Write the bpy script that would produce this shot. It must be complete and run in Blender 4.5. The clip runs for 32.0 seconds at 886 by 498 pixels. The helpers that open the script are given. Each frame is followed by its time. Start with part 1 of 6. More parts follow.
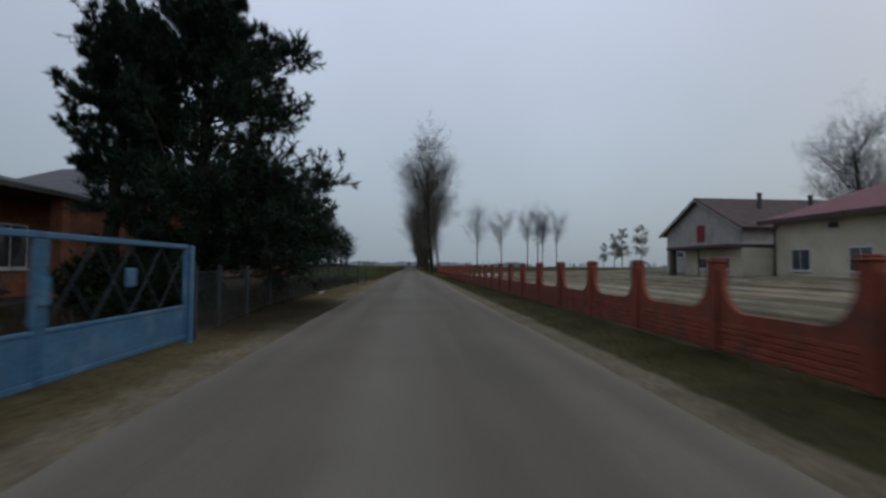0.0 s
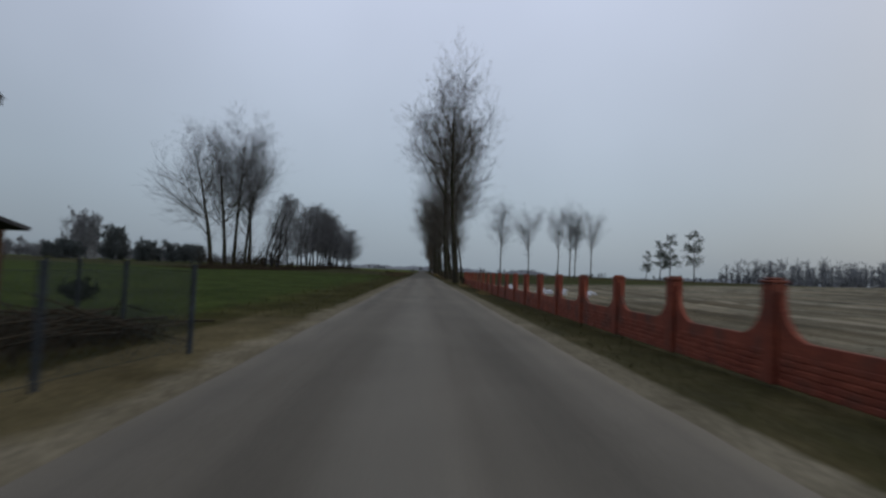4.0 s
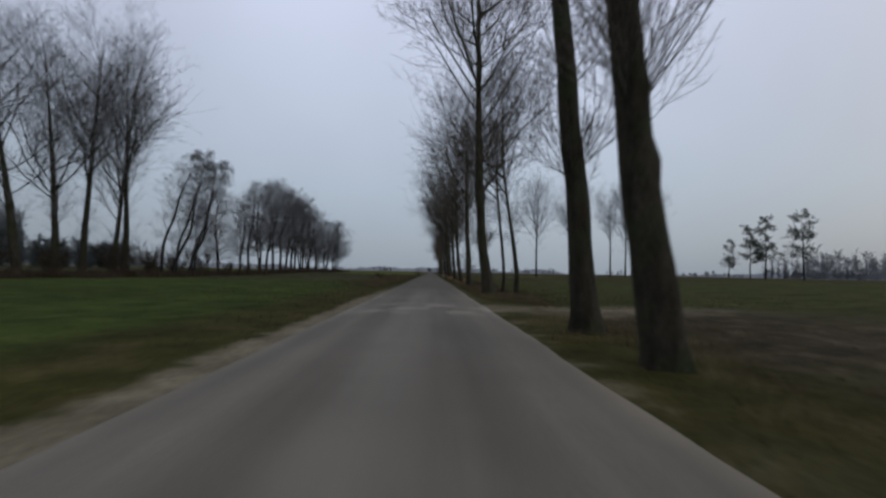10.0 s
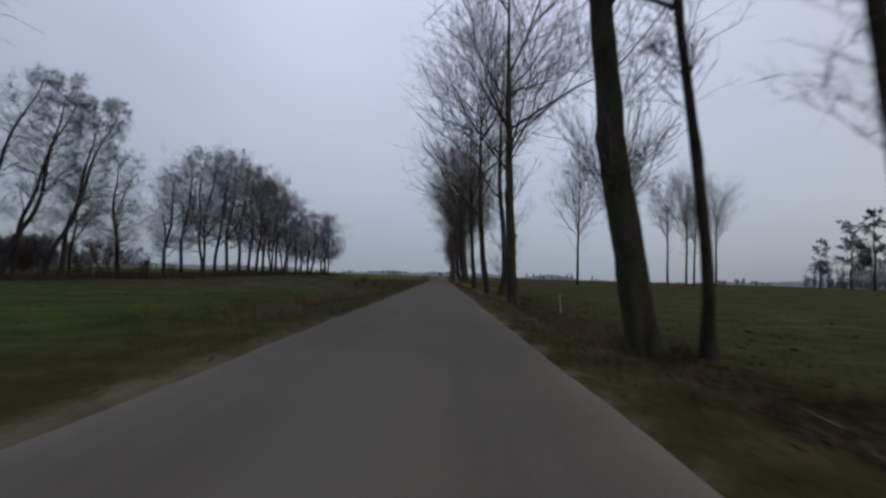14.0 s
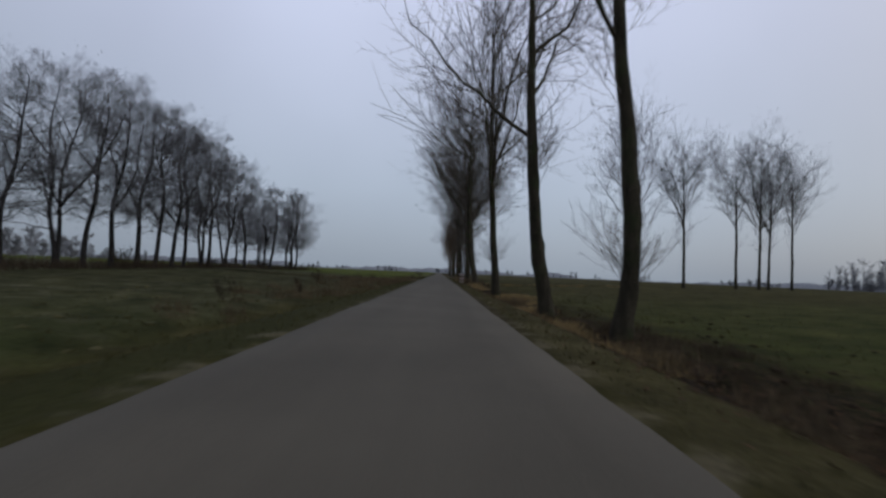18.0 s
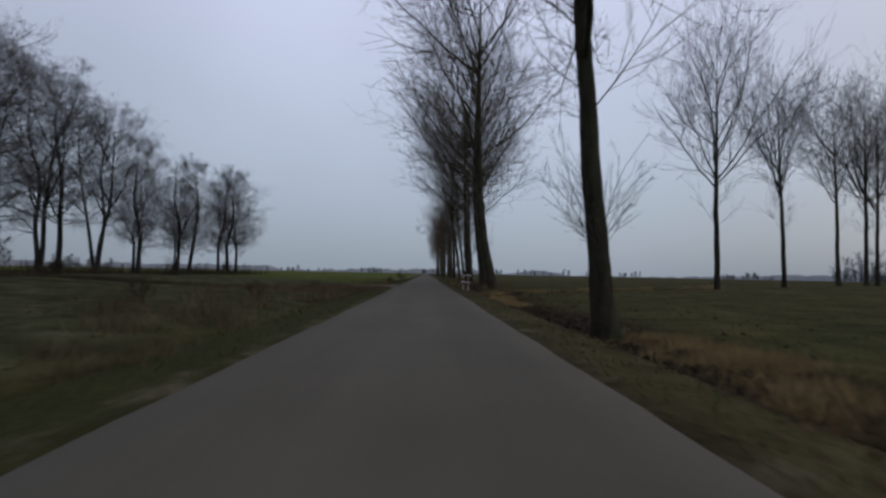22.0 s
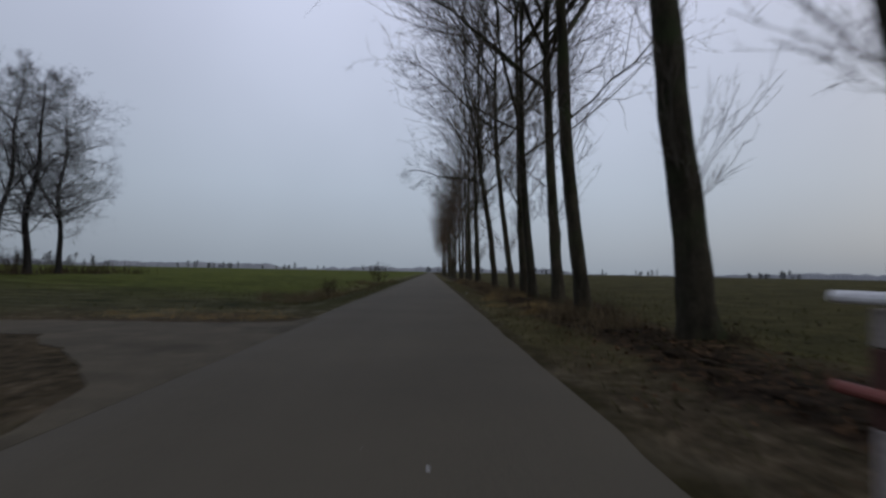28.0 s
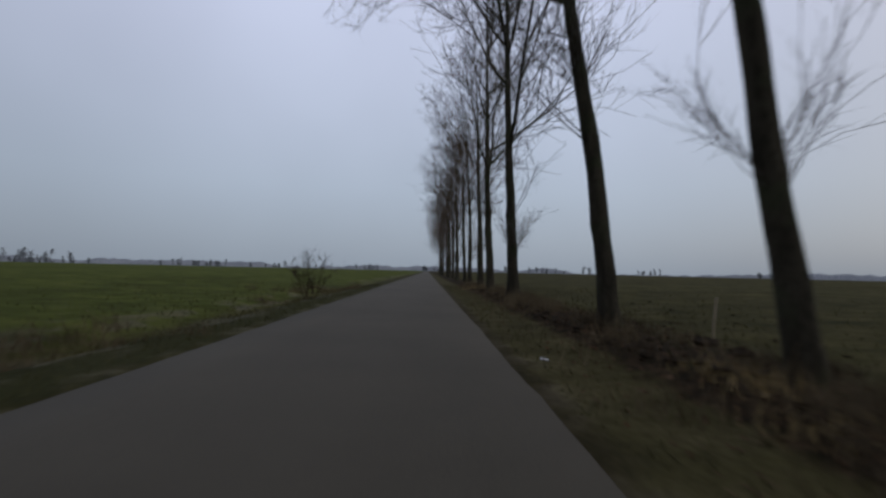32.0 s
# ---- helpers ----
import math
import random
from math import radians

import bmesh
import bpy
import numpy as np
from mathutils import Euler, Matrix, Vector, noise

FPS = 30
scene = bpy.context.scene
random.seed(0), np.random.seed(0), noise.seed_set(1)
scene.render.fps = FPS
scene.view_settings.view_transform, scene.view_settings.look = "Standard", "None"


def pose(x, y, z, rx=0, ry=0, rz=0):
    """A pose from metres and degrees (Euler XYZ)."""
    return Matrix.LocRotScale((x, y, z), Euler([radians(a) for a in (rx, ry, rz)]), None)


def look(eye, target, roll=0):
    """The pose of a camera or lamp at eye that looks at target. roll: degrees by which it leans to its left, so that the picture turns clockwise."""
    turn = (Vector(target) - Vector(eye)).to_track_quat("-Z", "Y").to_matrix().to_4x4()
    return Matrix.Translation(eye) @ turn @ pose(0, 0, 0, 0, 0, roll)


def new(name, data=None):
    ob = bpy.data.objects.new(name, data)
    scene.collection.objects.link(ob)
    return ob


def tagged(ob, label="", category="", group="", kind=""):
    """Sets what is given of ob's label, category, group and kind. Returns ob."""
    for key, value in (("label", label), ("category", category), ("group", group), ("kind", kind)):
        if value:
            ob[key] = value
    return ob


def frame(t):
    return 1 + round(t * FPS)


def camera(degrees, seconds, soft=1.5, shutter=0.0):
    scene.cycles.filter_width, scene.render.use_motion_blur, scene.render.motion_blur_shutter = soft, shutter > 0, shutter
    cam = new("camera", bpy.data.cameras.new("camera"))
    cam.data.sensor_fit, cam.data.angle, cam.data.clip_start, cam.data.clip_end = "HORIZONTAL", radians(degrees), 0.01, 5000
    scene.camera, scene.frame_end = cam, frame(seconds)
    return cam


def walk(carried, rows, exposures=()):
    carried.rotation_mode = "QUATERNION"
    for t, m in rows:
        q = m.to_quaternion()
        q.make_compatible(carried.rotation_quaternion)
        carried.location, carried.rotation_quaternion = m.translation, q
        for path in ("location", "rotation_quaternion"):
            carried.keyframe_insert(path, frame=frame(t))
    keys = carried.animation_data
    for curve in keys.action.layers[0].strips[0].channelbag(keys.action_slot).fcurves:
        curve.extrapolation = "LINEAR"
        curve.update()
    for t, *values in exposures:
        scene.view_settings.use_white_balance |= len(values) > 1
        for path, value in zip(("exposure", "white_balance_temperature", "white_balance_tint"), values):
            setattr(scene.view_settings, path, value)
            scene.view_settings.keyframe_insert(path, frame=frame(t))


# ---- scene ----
cam = camera(84.0, 32.0, soft=2.6, shutter=0.6)
PATH = [
    (0.0, pose(-0.100, 0.250, 1.130, 91.95, -0.60, -3.80)),
    (0.5, pose(-0.100, 3.320, 1.130, 92.35, -3.30, -2.00)),
    (1.0, pose(-0.100, 6.800, 1.130, 92.65, -2.10, -0.30)),
    (1.5, pose(-0.100, 9.856, 1.130, 92.55, -0.70, -2.80)),
    (2.0, pose(-0.100, 13.392, 1.130, 92.65, 0.00, -0.30)),
    (2.5, pose(-0.100, 16.608, 1.130, 92.55, -0.70, -3.20)),
    (3.0, pose(-0.100, 20.144, 1.130, 92.45, -1.30, -1.60)),
    (3.5, pose(-0.100, 23.200, 1.130, 92.55, -2.30, -2.50)),
    (5.5, pose(-0.100, 36.720, 1.130, 92.55, -1.30, -1.00)),
    (6.0, pose(-0.100, 40.290, 1.130, 92.55, 0.50, -1.40)),
    (6.5, pose(-0.085, 43.565, 1.130, 92.35, -0.70, -3.50)),
    (7.0, pose(-0.070, 47.160, 1.130, 92.45, -0.70, -1.20)),
    (7.5, pose(0.025, 50.610, 1.130, 92.55, -1.90, -1.50)),
    (8.0, pose(0.120, 54.380, 1.130, 92.45, 0.20, -3.40)),
    (8.5, pose(0.160, 57.590, 1.130, 92.55, -0.90, -1.40)),
    (9.0, pose(0.200, 61.280, 1.130, 92.45, -2.30, -2.20)),
    (9.5, pose(0.240, 64.420, 1.130, 92.55, -0.70, -0.90)),
    (10.0, pose(0.280, 67.880, 1.130, 92.65, -1.10, -1.40)),
    (10.5, pose(0.320, 70.870, 1.130, 92.45, -0.70, -2.60)),
    (11.0, pose(0.360, 74.180, 1.130, 92.55, -0.70, -0.40)),
    (11.5, pose(0.420, 77.170, 1.130, 92.25, -0.40, -3.00)),
    (12.0, pose(0.480, 80.480, 1.130, 92.55, -0.90, -2.70)),
    (12.5, pose(0.495, 83.680, 1.130, 92.55, -1.20, -1.70)),
    (13.0, pose(0.510, 87.040, 1.130, 92.55, -2.70, -2.10)),
    (13.5, pose(0.525, 89.920, 1.130, 92.45, -1.90, -0.40)),
    (14.0, pose(0.540, 93.440, 1.130, 93.15, -1.70, -0.10)),
    (14.5, pose(0.520, 96.320, 1.130, 92.55, 0.30, -1.60)),
    (16.5, pose(0.460, 108.320, 1.130, 92.75, -1.10, -1.60)),
    (17.0, pose(0.453, 111.520, 1.130, 92.65, -1.50, -1.80)),
    (17.5, pose(0.447, 114.400, 1.130, 92.55, -0.70, -1.40)),
    (18.0, pose(0.440, 117.600, 1.130, 92.75, -2.50, -0.40)),
    (18.5, pose(0.405, 120.320, 1.130, 92.65, -1.00, -2.00)),
    (19.0, pose(0.370, 123.360, 1.130, 92.65, -0.80, 0.50)),
    (19.5, pose(0.335, 126.080, 1.130, 92.55, -1.50, -0.20)),
    (20.0, pose(0.300, 128.960, 1.130, 92.65, 0.00, -1.40)),
    (20.5, pose(0.260, 131.680, 1.130, 92.85, -1.40, 0.00)),
    (21.0, pose(0.220, 134.560, 1.130, 92.75, -0.30, -2.00)),
    (21.5, pose(0.210, 137.280, 1.130, 92.65, -0.30, -0.90)),
    (22.0, pose(0.200, 140.160, 1.130, 92.85, -1.10, -2.00)),
    (22.5, pose(0.215, 142.880, 1.130, 92.95, -1.90, -1.60)),
    (23.0, pose(0.230, 145.760, 1.130, 92.95, 0.10, -0.10)),
    (23.5, pose(0.245, 148.480, 1.130, 92.55, 0.70, -2.60)),
    (24.0, pose(0.260, 151.360, 1.130, 92.75, -0.90, -2.20)),
    (24.5, pose(0.330, 153.920, 1.130, 92.85, -1.00, -1.80)),
    (25.0, pose(0.400, 156.960, 1.130, 92.65, -1.10, -3.00)),
    (25.5, pose(0.500, 159.520, 1.130, 92.65, -1.80, -1.70)),
    (27.5, pose(0.680, 171.034, 1.130, 92.56, -0.60, -2.70)),
    (28.0, pose(0.693, 173.817, 1.130, 92.66, -1.10, -1.40)),
    (28.5, pose(0.867, 176.303, 1.130, 92.86, -1.80, -2.60)),
    (29.0, pose(0.960, 178.926, 1.130, 92.46, -3.40, -1.70)),
    (29.5, pose(0.995, 181.298, 1.130, 92.66, -0.90, -0.60)),
    (30.0, pose(1.030, 183.876, 1.130, 92.56, -1.40, -2.60)),
    (30.5, pose(1.045, 186.248, 1.130, 92.76, -3.10, -2.40)),
    (31.0, pose(1.060, 188.871, 1.130, 92.56, -1.80, 0.10)),
    (31.5, pose(1.060, 191.243, 1.130, 92.36, -1.40, -1.50)),
    (32.0, pose(1.060, 193.798, 1.130, 92.56, -1.30, -1.80)),
]
walk(cam, PATH, exposures=[(0.0, 0.03, 6500, 5), (3.5, 0.0, 6500, 5), (6.0, 0.03, 6500, 8), (9.0, 0.12, 6550, 8), (13.0, 0.13, 6500, 9), (15.0, 0.11, 6420, 10), (18.0, 0.08, 6420, 10), (25.5, 0.07, 6420, 10), (28.0, 0.07, 6540, 10), (30.0, 0.06, 6470, 10), (32.0, 0.05, 6430, 10)])

# ---- light: an overcast winter afternoon ----
world = bpy.data.worlds.new("overcast_sky")
scene.world = world
world.use_nodes = True
wn, wl = world.node_tree.nodes, world.node_tree.links
bg = wn["Background"]
sky = wn.new("ShaderNodeTexSky")
sky.sky_type, sky.sun_disc = "NISHITA", False
sky.sun_elevation, sky.sun_rotation = radians(28), radians(70)
sky.air_density, sky.dust_density = 1.0, 4.0
wtc = wn.new("ShaderNodeTexCoord")
wsep = wn.new("ShaderNodeSeparateXYZ")
wramp = wn.new("ShaderNodeValToRGB")
wl.new(wtc.outputs["Generated"], wsep.inputs[0])
wl.new(wsep.outputs["Z"], wramp.inputs[0])
cr = wramp.color_ramp
cr.elements[0].position, cr.elements[0].color = 0.0, (0.285, 0.332, 0.394, 1)
cr.elements[1].position, cr.elements[1].color = 0.55, (0.60, 0.643, 0.823, 1)
e = cr.elements.new(0.16)
e.color = (0.400, 0.462, 0.56, 1)
wnoise = wn.new("ShaderNodeTexNoise")
wnoise.inputs["Scale"].default_value, wnoise.inputs["Detail"].default_value = 2.2, 3
wl.new(wtc.outputs["Generated"], wnoise.inputs["Vector"])
wcl = wn.new("ShaderNodeMapRange")
wcl.inputs["From Min"].default_value, wcl.inputs["From Max"].default_value = 0.3, 0.7
wcl.inputs["To Min"].default_value, wcl.inputs["To Max"].default_value = 0.95, 1.05
wl.new(wnoise.outputs["Fac"], wcl.inputs["Value"])
# the overcast is brightest along the road and duller towards both sides
wside = wn.new("ShaderNodeMath")
wside.operation = "ABSOLUTE"
wl.new(wsep.outputs["X"], wside.inputs[0])
wdull = wn.new("ShaderNodeMapRange")
wdull.interpolation_type = "SMOOTHSTEP"
wdull.inputs["From Min"].default_value, wdull.inputs["From Max"].default_value = 0.2, 0.8
wdull.inputs["To Min"].default_value, wdull.inputs["To Max"].default_value = 1.0, 0.79
wl.new(wside.outputs[0], wdull.inputs["Value"])
wboth = wn.new("ShaderNodeMath")
wboth.operation = "MULTIPLY"
wl.new(wdull.outputs["Result"], wboth.inputs[0])
wl.new(wcl.outputs["Result"], wboth.inputs[1])
wmul = wn.new("ShaderNodeVectorMath")
wmul.operation = "SCALE"
wl.new(wramp.outputs["Color"], wmul.inputs[0])
wl.new(wboth.outputs[0], wmul.inputs["Scale"])
wsk = wn.new("ShaderNodeVectorMath")
wsk.operation = "SCALE"
wl.new(sky.outputs["Color"], wsk.inputs[0])
wsk.inputs["Scale"].default_value = 0.01
wadd = wn.new("ShaderNodeVectorMath")
wadd.operation = "ADD"
wl.new(wmul.outputs[0], wadd.inputs[0])
wl.new(wsk.outputs[0], wadd.inputs[1])
wl.new(wadd.outputs[0], bg.inputs["Color"])
bg.inputs["Strength"].default_value = 0.935

sun = new("sun", bpy.data.lights.new("sun", "SUN"))
sun.data.energy, sun.data.angle, sun.data.color = 0.5, radians(40), (1.0, 0.95, 0.9)
sun.matrix_world = look((60, 20, 40), (0, 60, 0))


# ---- materials ----
def ramp_between(nt, fac, colors, positions):
    r = nt.nodes.new("ShaderNodeValToRGB")
    els = r.color_ramp.elements
    els[0].position, els[0].color = positions[0], (*colors[0], 1)
    els[1].position, els[1].color = positions[-1], (*colors[-1], 1)
    for p, c in zip(positions[1:-1], colors[1:-1]):
        x = els.new(p)
        x.color = (*c, 1)
    nt.links.new(fac, r.inputs[0])
    return r.outputs["Color"]


def noise_out(nt, coord, scale, detail=4.0, stretch=None, rough=0.55):
    n = nt.nodes.new("ShaderNodeTexNoise")
    n.inputs["Scale"].default_value, n.inputs["Detail"].default_value = scale, detail
    n.inputs["Roughness"].default_value = rough
    if stretch:
        m = nt.nodes.new("ShaderNodeMapping")
        m.inputs["Scale"].default_value = stretch
        nt.links.new(coord, m.inputs["Vector"])
        coord = m.outputs["Vector"]
    nt.links.new(coord, n.inputs["Vector"])
    return n.outputs["Fac"]


def mix_color(nt, fac, a, b, mode="MIX"):
    m = nt.nodes.new("ShaderNodeMix")
    m.data_type, m.blend_type = "RGBA", mode
    if isinstance(fac, (int, float)):
        m.inputs["Factor"].default_value = fac
    else:
        nt.links.new(fac, m.inputs["Factor"])
    for sock, v in ((m.inputs["A"], a), (m.inputs["B"], b)):
        if isinstance(v, tuple):
            sock.default_value = (*v, 1)
        else:
            nt.links.new(v, sock)
    return m.outputs["Result"]


def surface(name, c1, c2, scale=6.0, fine=60.0, rough=0.85, bump=0.25, bump_dist=0.02, metal=0.0, stretch=None,
            vary=0.0, stain=None, stain_scale=0.6, stain_amount=(0.5, 0.68), coords="Object", spec=0.3):
    """Two colours mixed by a coarse noise, a finer grain over them, stains, bump and a change from object to object."""
    m = bpy.data.materials.new(name)
    m.use_nodes = True
    nt = m.node_tree
    bsdf = nt.nodes["Principled BSDF"]
    tc = nt.nodes.new("ShaderNodeTexCoord")
    geo = nt.nodes.new("ShaderNodeNewGeometry")
    co = geo.outputs["Position"] if coords == "World" else tc.outputs["Object"]
    a = noise_out(nt, co, scale, 5, stretch)
    col = ramp_between(nt, a, (c1, c2), (0.32, 0.68))
    f = noise_out(nt, co, fine, 3, stretch)
    g = ramp_between(nt, f, ((0.62, 0.62, 0.62), (1.3, 1.3, 1.3)), (0.25, 0.75))
    col = mix_color(nt, 1.0, col, g, "MULTIPLY")
    if stain:
        s = noise_out(nt, co, stain_scale, 6)
        mr = nt.nodes.new("ShaderNodeMapRange")
        mr.inputs["From Min"].default_value, mr.inputs["From Max"].default_value = stain_amount
        nt.links.new(s, mr.inputs["Value"])
        col = mix_color(nt, mr.outputs["Result"], col, stain)
    if vary:
        oi = nt.nodes.new("ShaderNodeObjectInfo")
        v = ramp_between(nt, oi.outputs["Random"], ((1 - vary,) * 3, (1 + vary,) * 3), (0.0, 1.0))
        col = mix_color(nt, 1.0, col, v, "MULTIPLY")
    nt.links.new(col, bsdf.inputs["Base Color"])
    bsdf.inputs["Roughness"].default_value, bsdf.inputs["Metallic"].default_value = rough, metal
    bsdf.inputs["Specular IOR Level"].default_value = spec
    if bump:
        b = nt.nodes.new("ShaderNodeBump")
        b.inputs["Strength"].default_value, b.inputs["Distance"].default_value = bump, bump_dist
        nt.links.new(f, b.inputs["Height"])
        nt.links.new(b.outputs["Normal"], bsdf.inputs["Normal"])
    return m


def smooth_band(nt, value, lo, hi):
    r = nt.nodes.new("ShaderNodeMapRange")
    r.interpolation_type = "SMOOTHSTEP"
    r.inputs["From Min"].default_value, r.inputs["From Max"].default_value = lo, hi
    nt.links.new(value, r.inputs["Value"])
    return r.outputs["Result"]


def calc(nt, op, a, b=None):
    n = nt.nodes.new("ShaderNodeMath")
    n.operation = op
    for sock, v in zip(n.inputs, (a, b)):
        if v is None:
            continue
        if isinstance(v, (int, float)):
            sock.default_value = v
        else:
            nt.links.new(v, sock)
    return n.outputs[0]


def ground_material():
    """Winter fields: bright meadow, rough pasture, ploughed strips, sandy shoulders and a leaf-strewn bank, laid out by place."""
    m = bpy.data.materials.new("winter_fields")
    m.use_nodes = True
    nt = m.node_tree
    bsdf = nt.nodes["Principled BSDF"]
    geo = nt.nodes.new("ShaderNodeNewGeometry")
    pos = geo.outputs["Position"]
    sep = nt.nodes.new("ShaderNodeSeparateXYZ")
    nt.links.new(pos, sep.inputs[0])
    X, Y = sep.outputs["X"], sep.outputs["Y"]
    wob = calc(nt, "MULTIPLY", calc(nt, "SUBTRACT", noise_out(nt, pos, 0.35, 5), 0.5), 2.6)
    wob2 = calc(nt, "MULTIPLY", calc(nt, "SUBTRACT", noise_out(nt, pos, 1.3, 4), 0.5), 1.0)
    Xw = calc(nt, "ADD", X, wob2)
    Xb = calc(nt, "ADD", X, wob)
    Yw = calc(nt, "ADD", Y, calc(nt, "MULTIPLY", wob, 3.0))
    big, mid, fine = noise_out(nt, pos, 0.05, 4), noise_out(nt, pos, 0.9, 5), noise_out(nt, pos, 14, 4)
    meadow = ramp_between(nt, mid, ((0.020, 0.031, 0.008), (0.037, 0.054, 0.012), (0.062, 0.067, 0.02)), (0.25, 0.55, 0.8))
    pasture = ramp_between(nt, mid, ((0.020, 0.022, 0.010), (0.042, 0.043, 0.020), (0.080, 0.075, 0.045)), (0.28, 0.52, 0.78))
    crop = ramp_between(nt, mid, ((0.020, 0.025, 0.007), (0.036, 0.042, 0.012), (0.058, 0.056, 0.02)), (0.25, 0.5, 0.8))
    late_r = ramp_between(nt, mid, ((0.021, 0.021, 0.008), (0.039, 0.037, 0.014), (0.066, 0.057, 0.025)), (0.25, 0.5, 0.8))
    furrow = noise_out(nt, pos, 1.0, 4, (1.3, 0.06, 1.0))
    plough = ramp_between(nt, furrow, ((0.055, 0.046, 0.029), (0.145, 0.129, 0.091), (0.26, 0.24, 0.185)), (0.3, 0.5, 0.68))
    # left side
    rough_l = smooth_band(nt, Yw, 108, 136)
    rough_l2 = smooth_band(nt, Yw, 205, 190)
    young = ramp_between(nt, mid, ((0.034, 0.044, 0.009), (0.058, 0.07, 0.014), (0.085, 0.09, 0.026)), (0.25, 0.55, 0.8))
    meadow = mix_color(nt, smooth_band(nt, Yw, 165, 195), meadow, young)
    left = mix_color(nt, calc(nt, "MULTIPLY", rough_l, rough_l2), meadow, pasture)
    # right side: ploughed strips behind the garden wall, then a winter crop
    right = mix_color(nt, smooth_band(nt, calc(nt, "SUBTRACT", Yw, calc(nt, "MULTIPLY", smooth_band(nt, X, 5, 9), 6.0)), 64, 76), plough, crop)
    right = mix_color(nt, smooth_band(nt, Yw, 125, 165), right, late_r)
    bare = calc(nt, "MULTIPLY", calc(nt, "MULTIPLY", smooth_band(nt, Yw, 69, 76), smooth_band(nt, Yw, 88, 83)), calc(nt, "MULTIPLY", smooth_band(nt, Xb, 3.2, 4.2), smooth_band(nt, calc(nt, "ADD", Xb, calc(nt, "MULTIPLY", Y, 0.22)), 34, 25)))
    dug = ramp_between(nt, noise_out(nt, pos, 2.2, 6, (1.0, 0.45, 1.0), 0.65), ((0.020, 0.015, 0.010), (0.044, 0.034, 0.023), (0.095, 0.077, 0.055)), (0.3, 0.52, 0.74))
    right = mix_color(nt, calc(nt, "MULTIPLY", bare, 0.85), right, dug)
    side = smooth_band(nt, X, -0.5, 0.5)
    col = mix_color(nt, side, left, right)
    # farmyard on the left; shadows under its trees are darkened into the soil colour
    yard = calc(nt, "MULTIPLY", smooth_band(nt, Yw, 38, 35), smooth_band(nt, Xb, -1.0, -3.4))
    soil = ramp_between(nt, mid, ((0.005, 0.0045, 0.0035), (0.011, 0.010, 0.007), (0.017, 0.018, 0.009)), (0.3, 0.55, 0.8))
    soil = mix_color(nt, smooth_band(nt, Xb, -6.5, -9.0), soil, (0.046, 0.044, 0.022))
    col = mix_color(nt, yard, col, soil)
    # verges along the road
    ax = calc(nt, "ABSOLUTE", Xb)
    verge = ramp_between(nt, mid, ((0.018, 0.017, 0.006), (0.036, 0.033, 0.010), (0.07, 0.056, 0.026)), (0.25, 0.5, 0.8))
    col = mix_color(nt, calc(nt, "MULTIPLY", smooth_band(nt, ax, 6.0, 4.0), 0.88), col, verge)
    later = smooth_band(nt, Yw, 98, 112)
    green = ramp_between(nt, mid, ((0.031, 0.028, 0.013), (0.050, 0.045, 0.020), (0.080, 0.069, 0.036)), (0.25, 0.5, 0.8))
    green_r = calc(nt, "MULTIPLY", smooth_band(nt, Xw, 3.7, 3.3), smooth_band(nt, Xw, 2.0, 2.4))
    col = mix_color(nt, calc(nt, "MULTIPLY", calc(nt, "MULTIPLY", green_r, later), 0.9), col, green)
    green_l = calc(nt, "MULTIPLY", smooth_band(nt, Xw, -3.9, -3.4), smooth_band(nt, Xw, -2.0, -2.4))
    col = mix_color(nt, calc(nt, "MULTIPLY", calc(nt, "MULTIPLY", green_l, later), 0.8), col, (0.028, 0.030, 0.012))
    # leaf litter in the cut beyond the right verge, and in the cross ditch by the culvert
    litter = calc(nt, "MULTIPLY", smooth_band(nt, Xw, 3.3, 3.6), smooth_band(nt, Xw, 6.2, 4.5))
    litter = calc(nt, "MULTIPLY", litter, smooth_band(nt, Yw, 84, 92))
    dy = calc(nt, "ABSOLUTE", calc(nt, "SUBTRACT", calc(nt, "SUBTRACT", Y, 173.2), calc(nt, "MAXIMUM", calc(nt, "MULTIPLY", X, 0.28), calc(nt, "MULTIPLY", X, -0.06))))
    cross = calc(nt, "MULTIPLY", smooth_band(nt, calc(nt, "ADD", dy, wob2), 2.2, 1.0), smooth_band(nt, calc(nt, "ABSOLUTE", X), 3.0, 4.0))
    cross = calc(nt, "MULTIPLY", cross, smooth_band(nt, calc(nt, "ABSOLUTE", X), 34, 22))
    litter = calc(nt, "MAXIMUM", litter, cross)
    worn = calc(nt, "MULTIPLY", calc(nt, "MULTIPLY", smooth_band(nt, Yw, 167, 170), smooth_band(nt, Yw, 183, 178)), calc(nt, "MULTIPLY", smooth_band(nt, Xw, 2.0, 2.5), smooth_band(nt, Xw, 6.5, 4.5)))
    earth = ramp_between(nt, noise_out(nt, pos, 4, 6, None, 0.7), ((0.016, 0.013, 0.009), (0.050, 0.040, 0.026), (0.12, 0.098, 0.068)), (0.32, 0.52, 0.74))
    worn_l = calc(nt, "MULTIPLY", calc(nt, "MULTIPLY", smooth_band(nt, Yw, 170, 174), smooth_band(nt, Yw, 189, 184)), calc(nt, "MULTIPLY", smooth_band(nt, Xw, -2.0, -2.4), smooth_band(nt, Xb, -12, -7)))
    worn = calc(nt, "MAXIMUM", worn, worn_l)
    col = mix_color(nt, calc(nt, "MULTIPLY", worn, 0.9), col, earth)
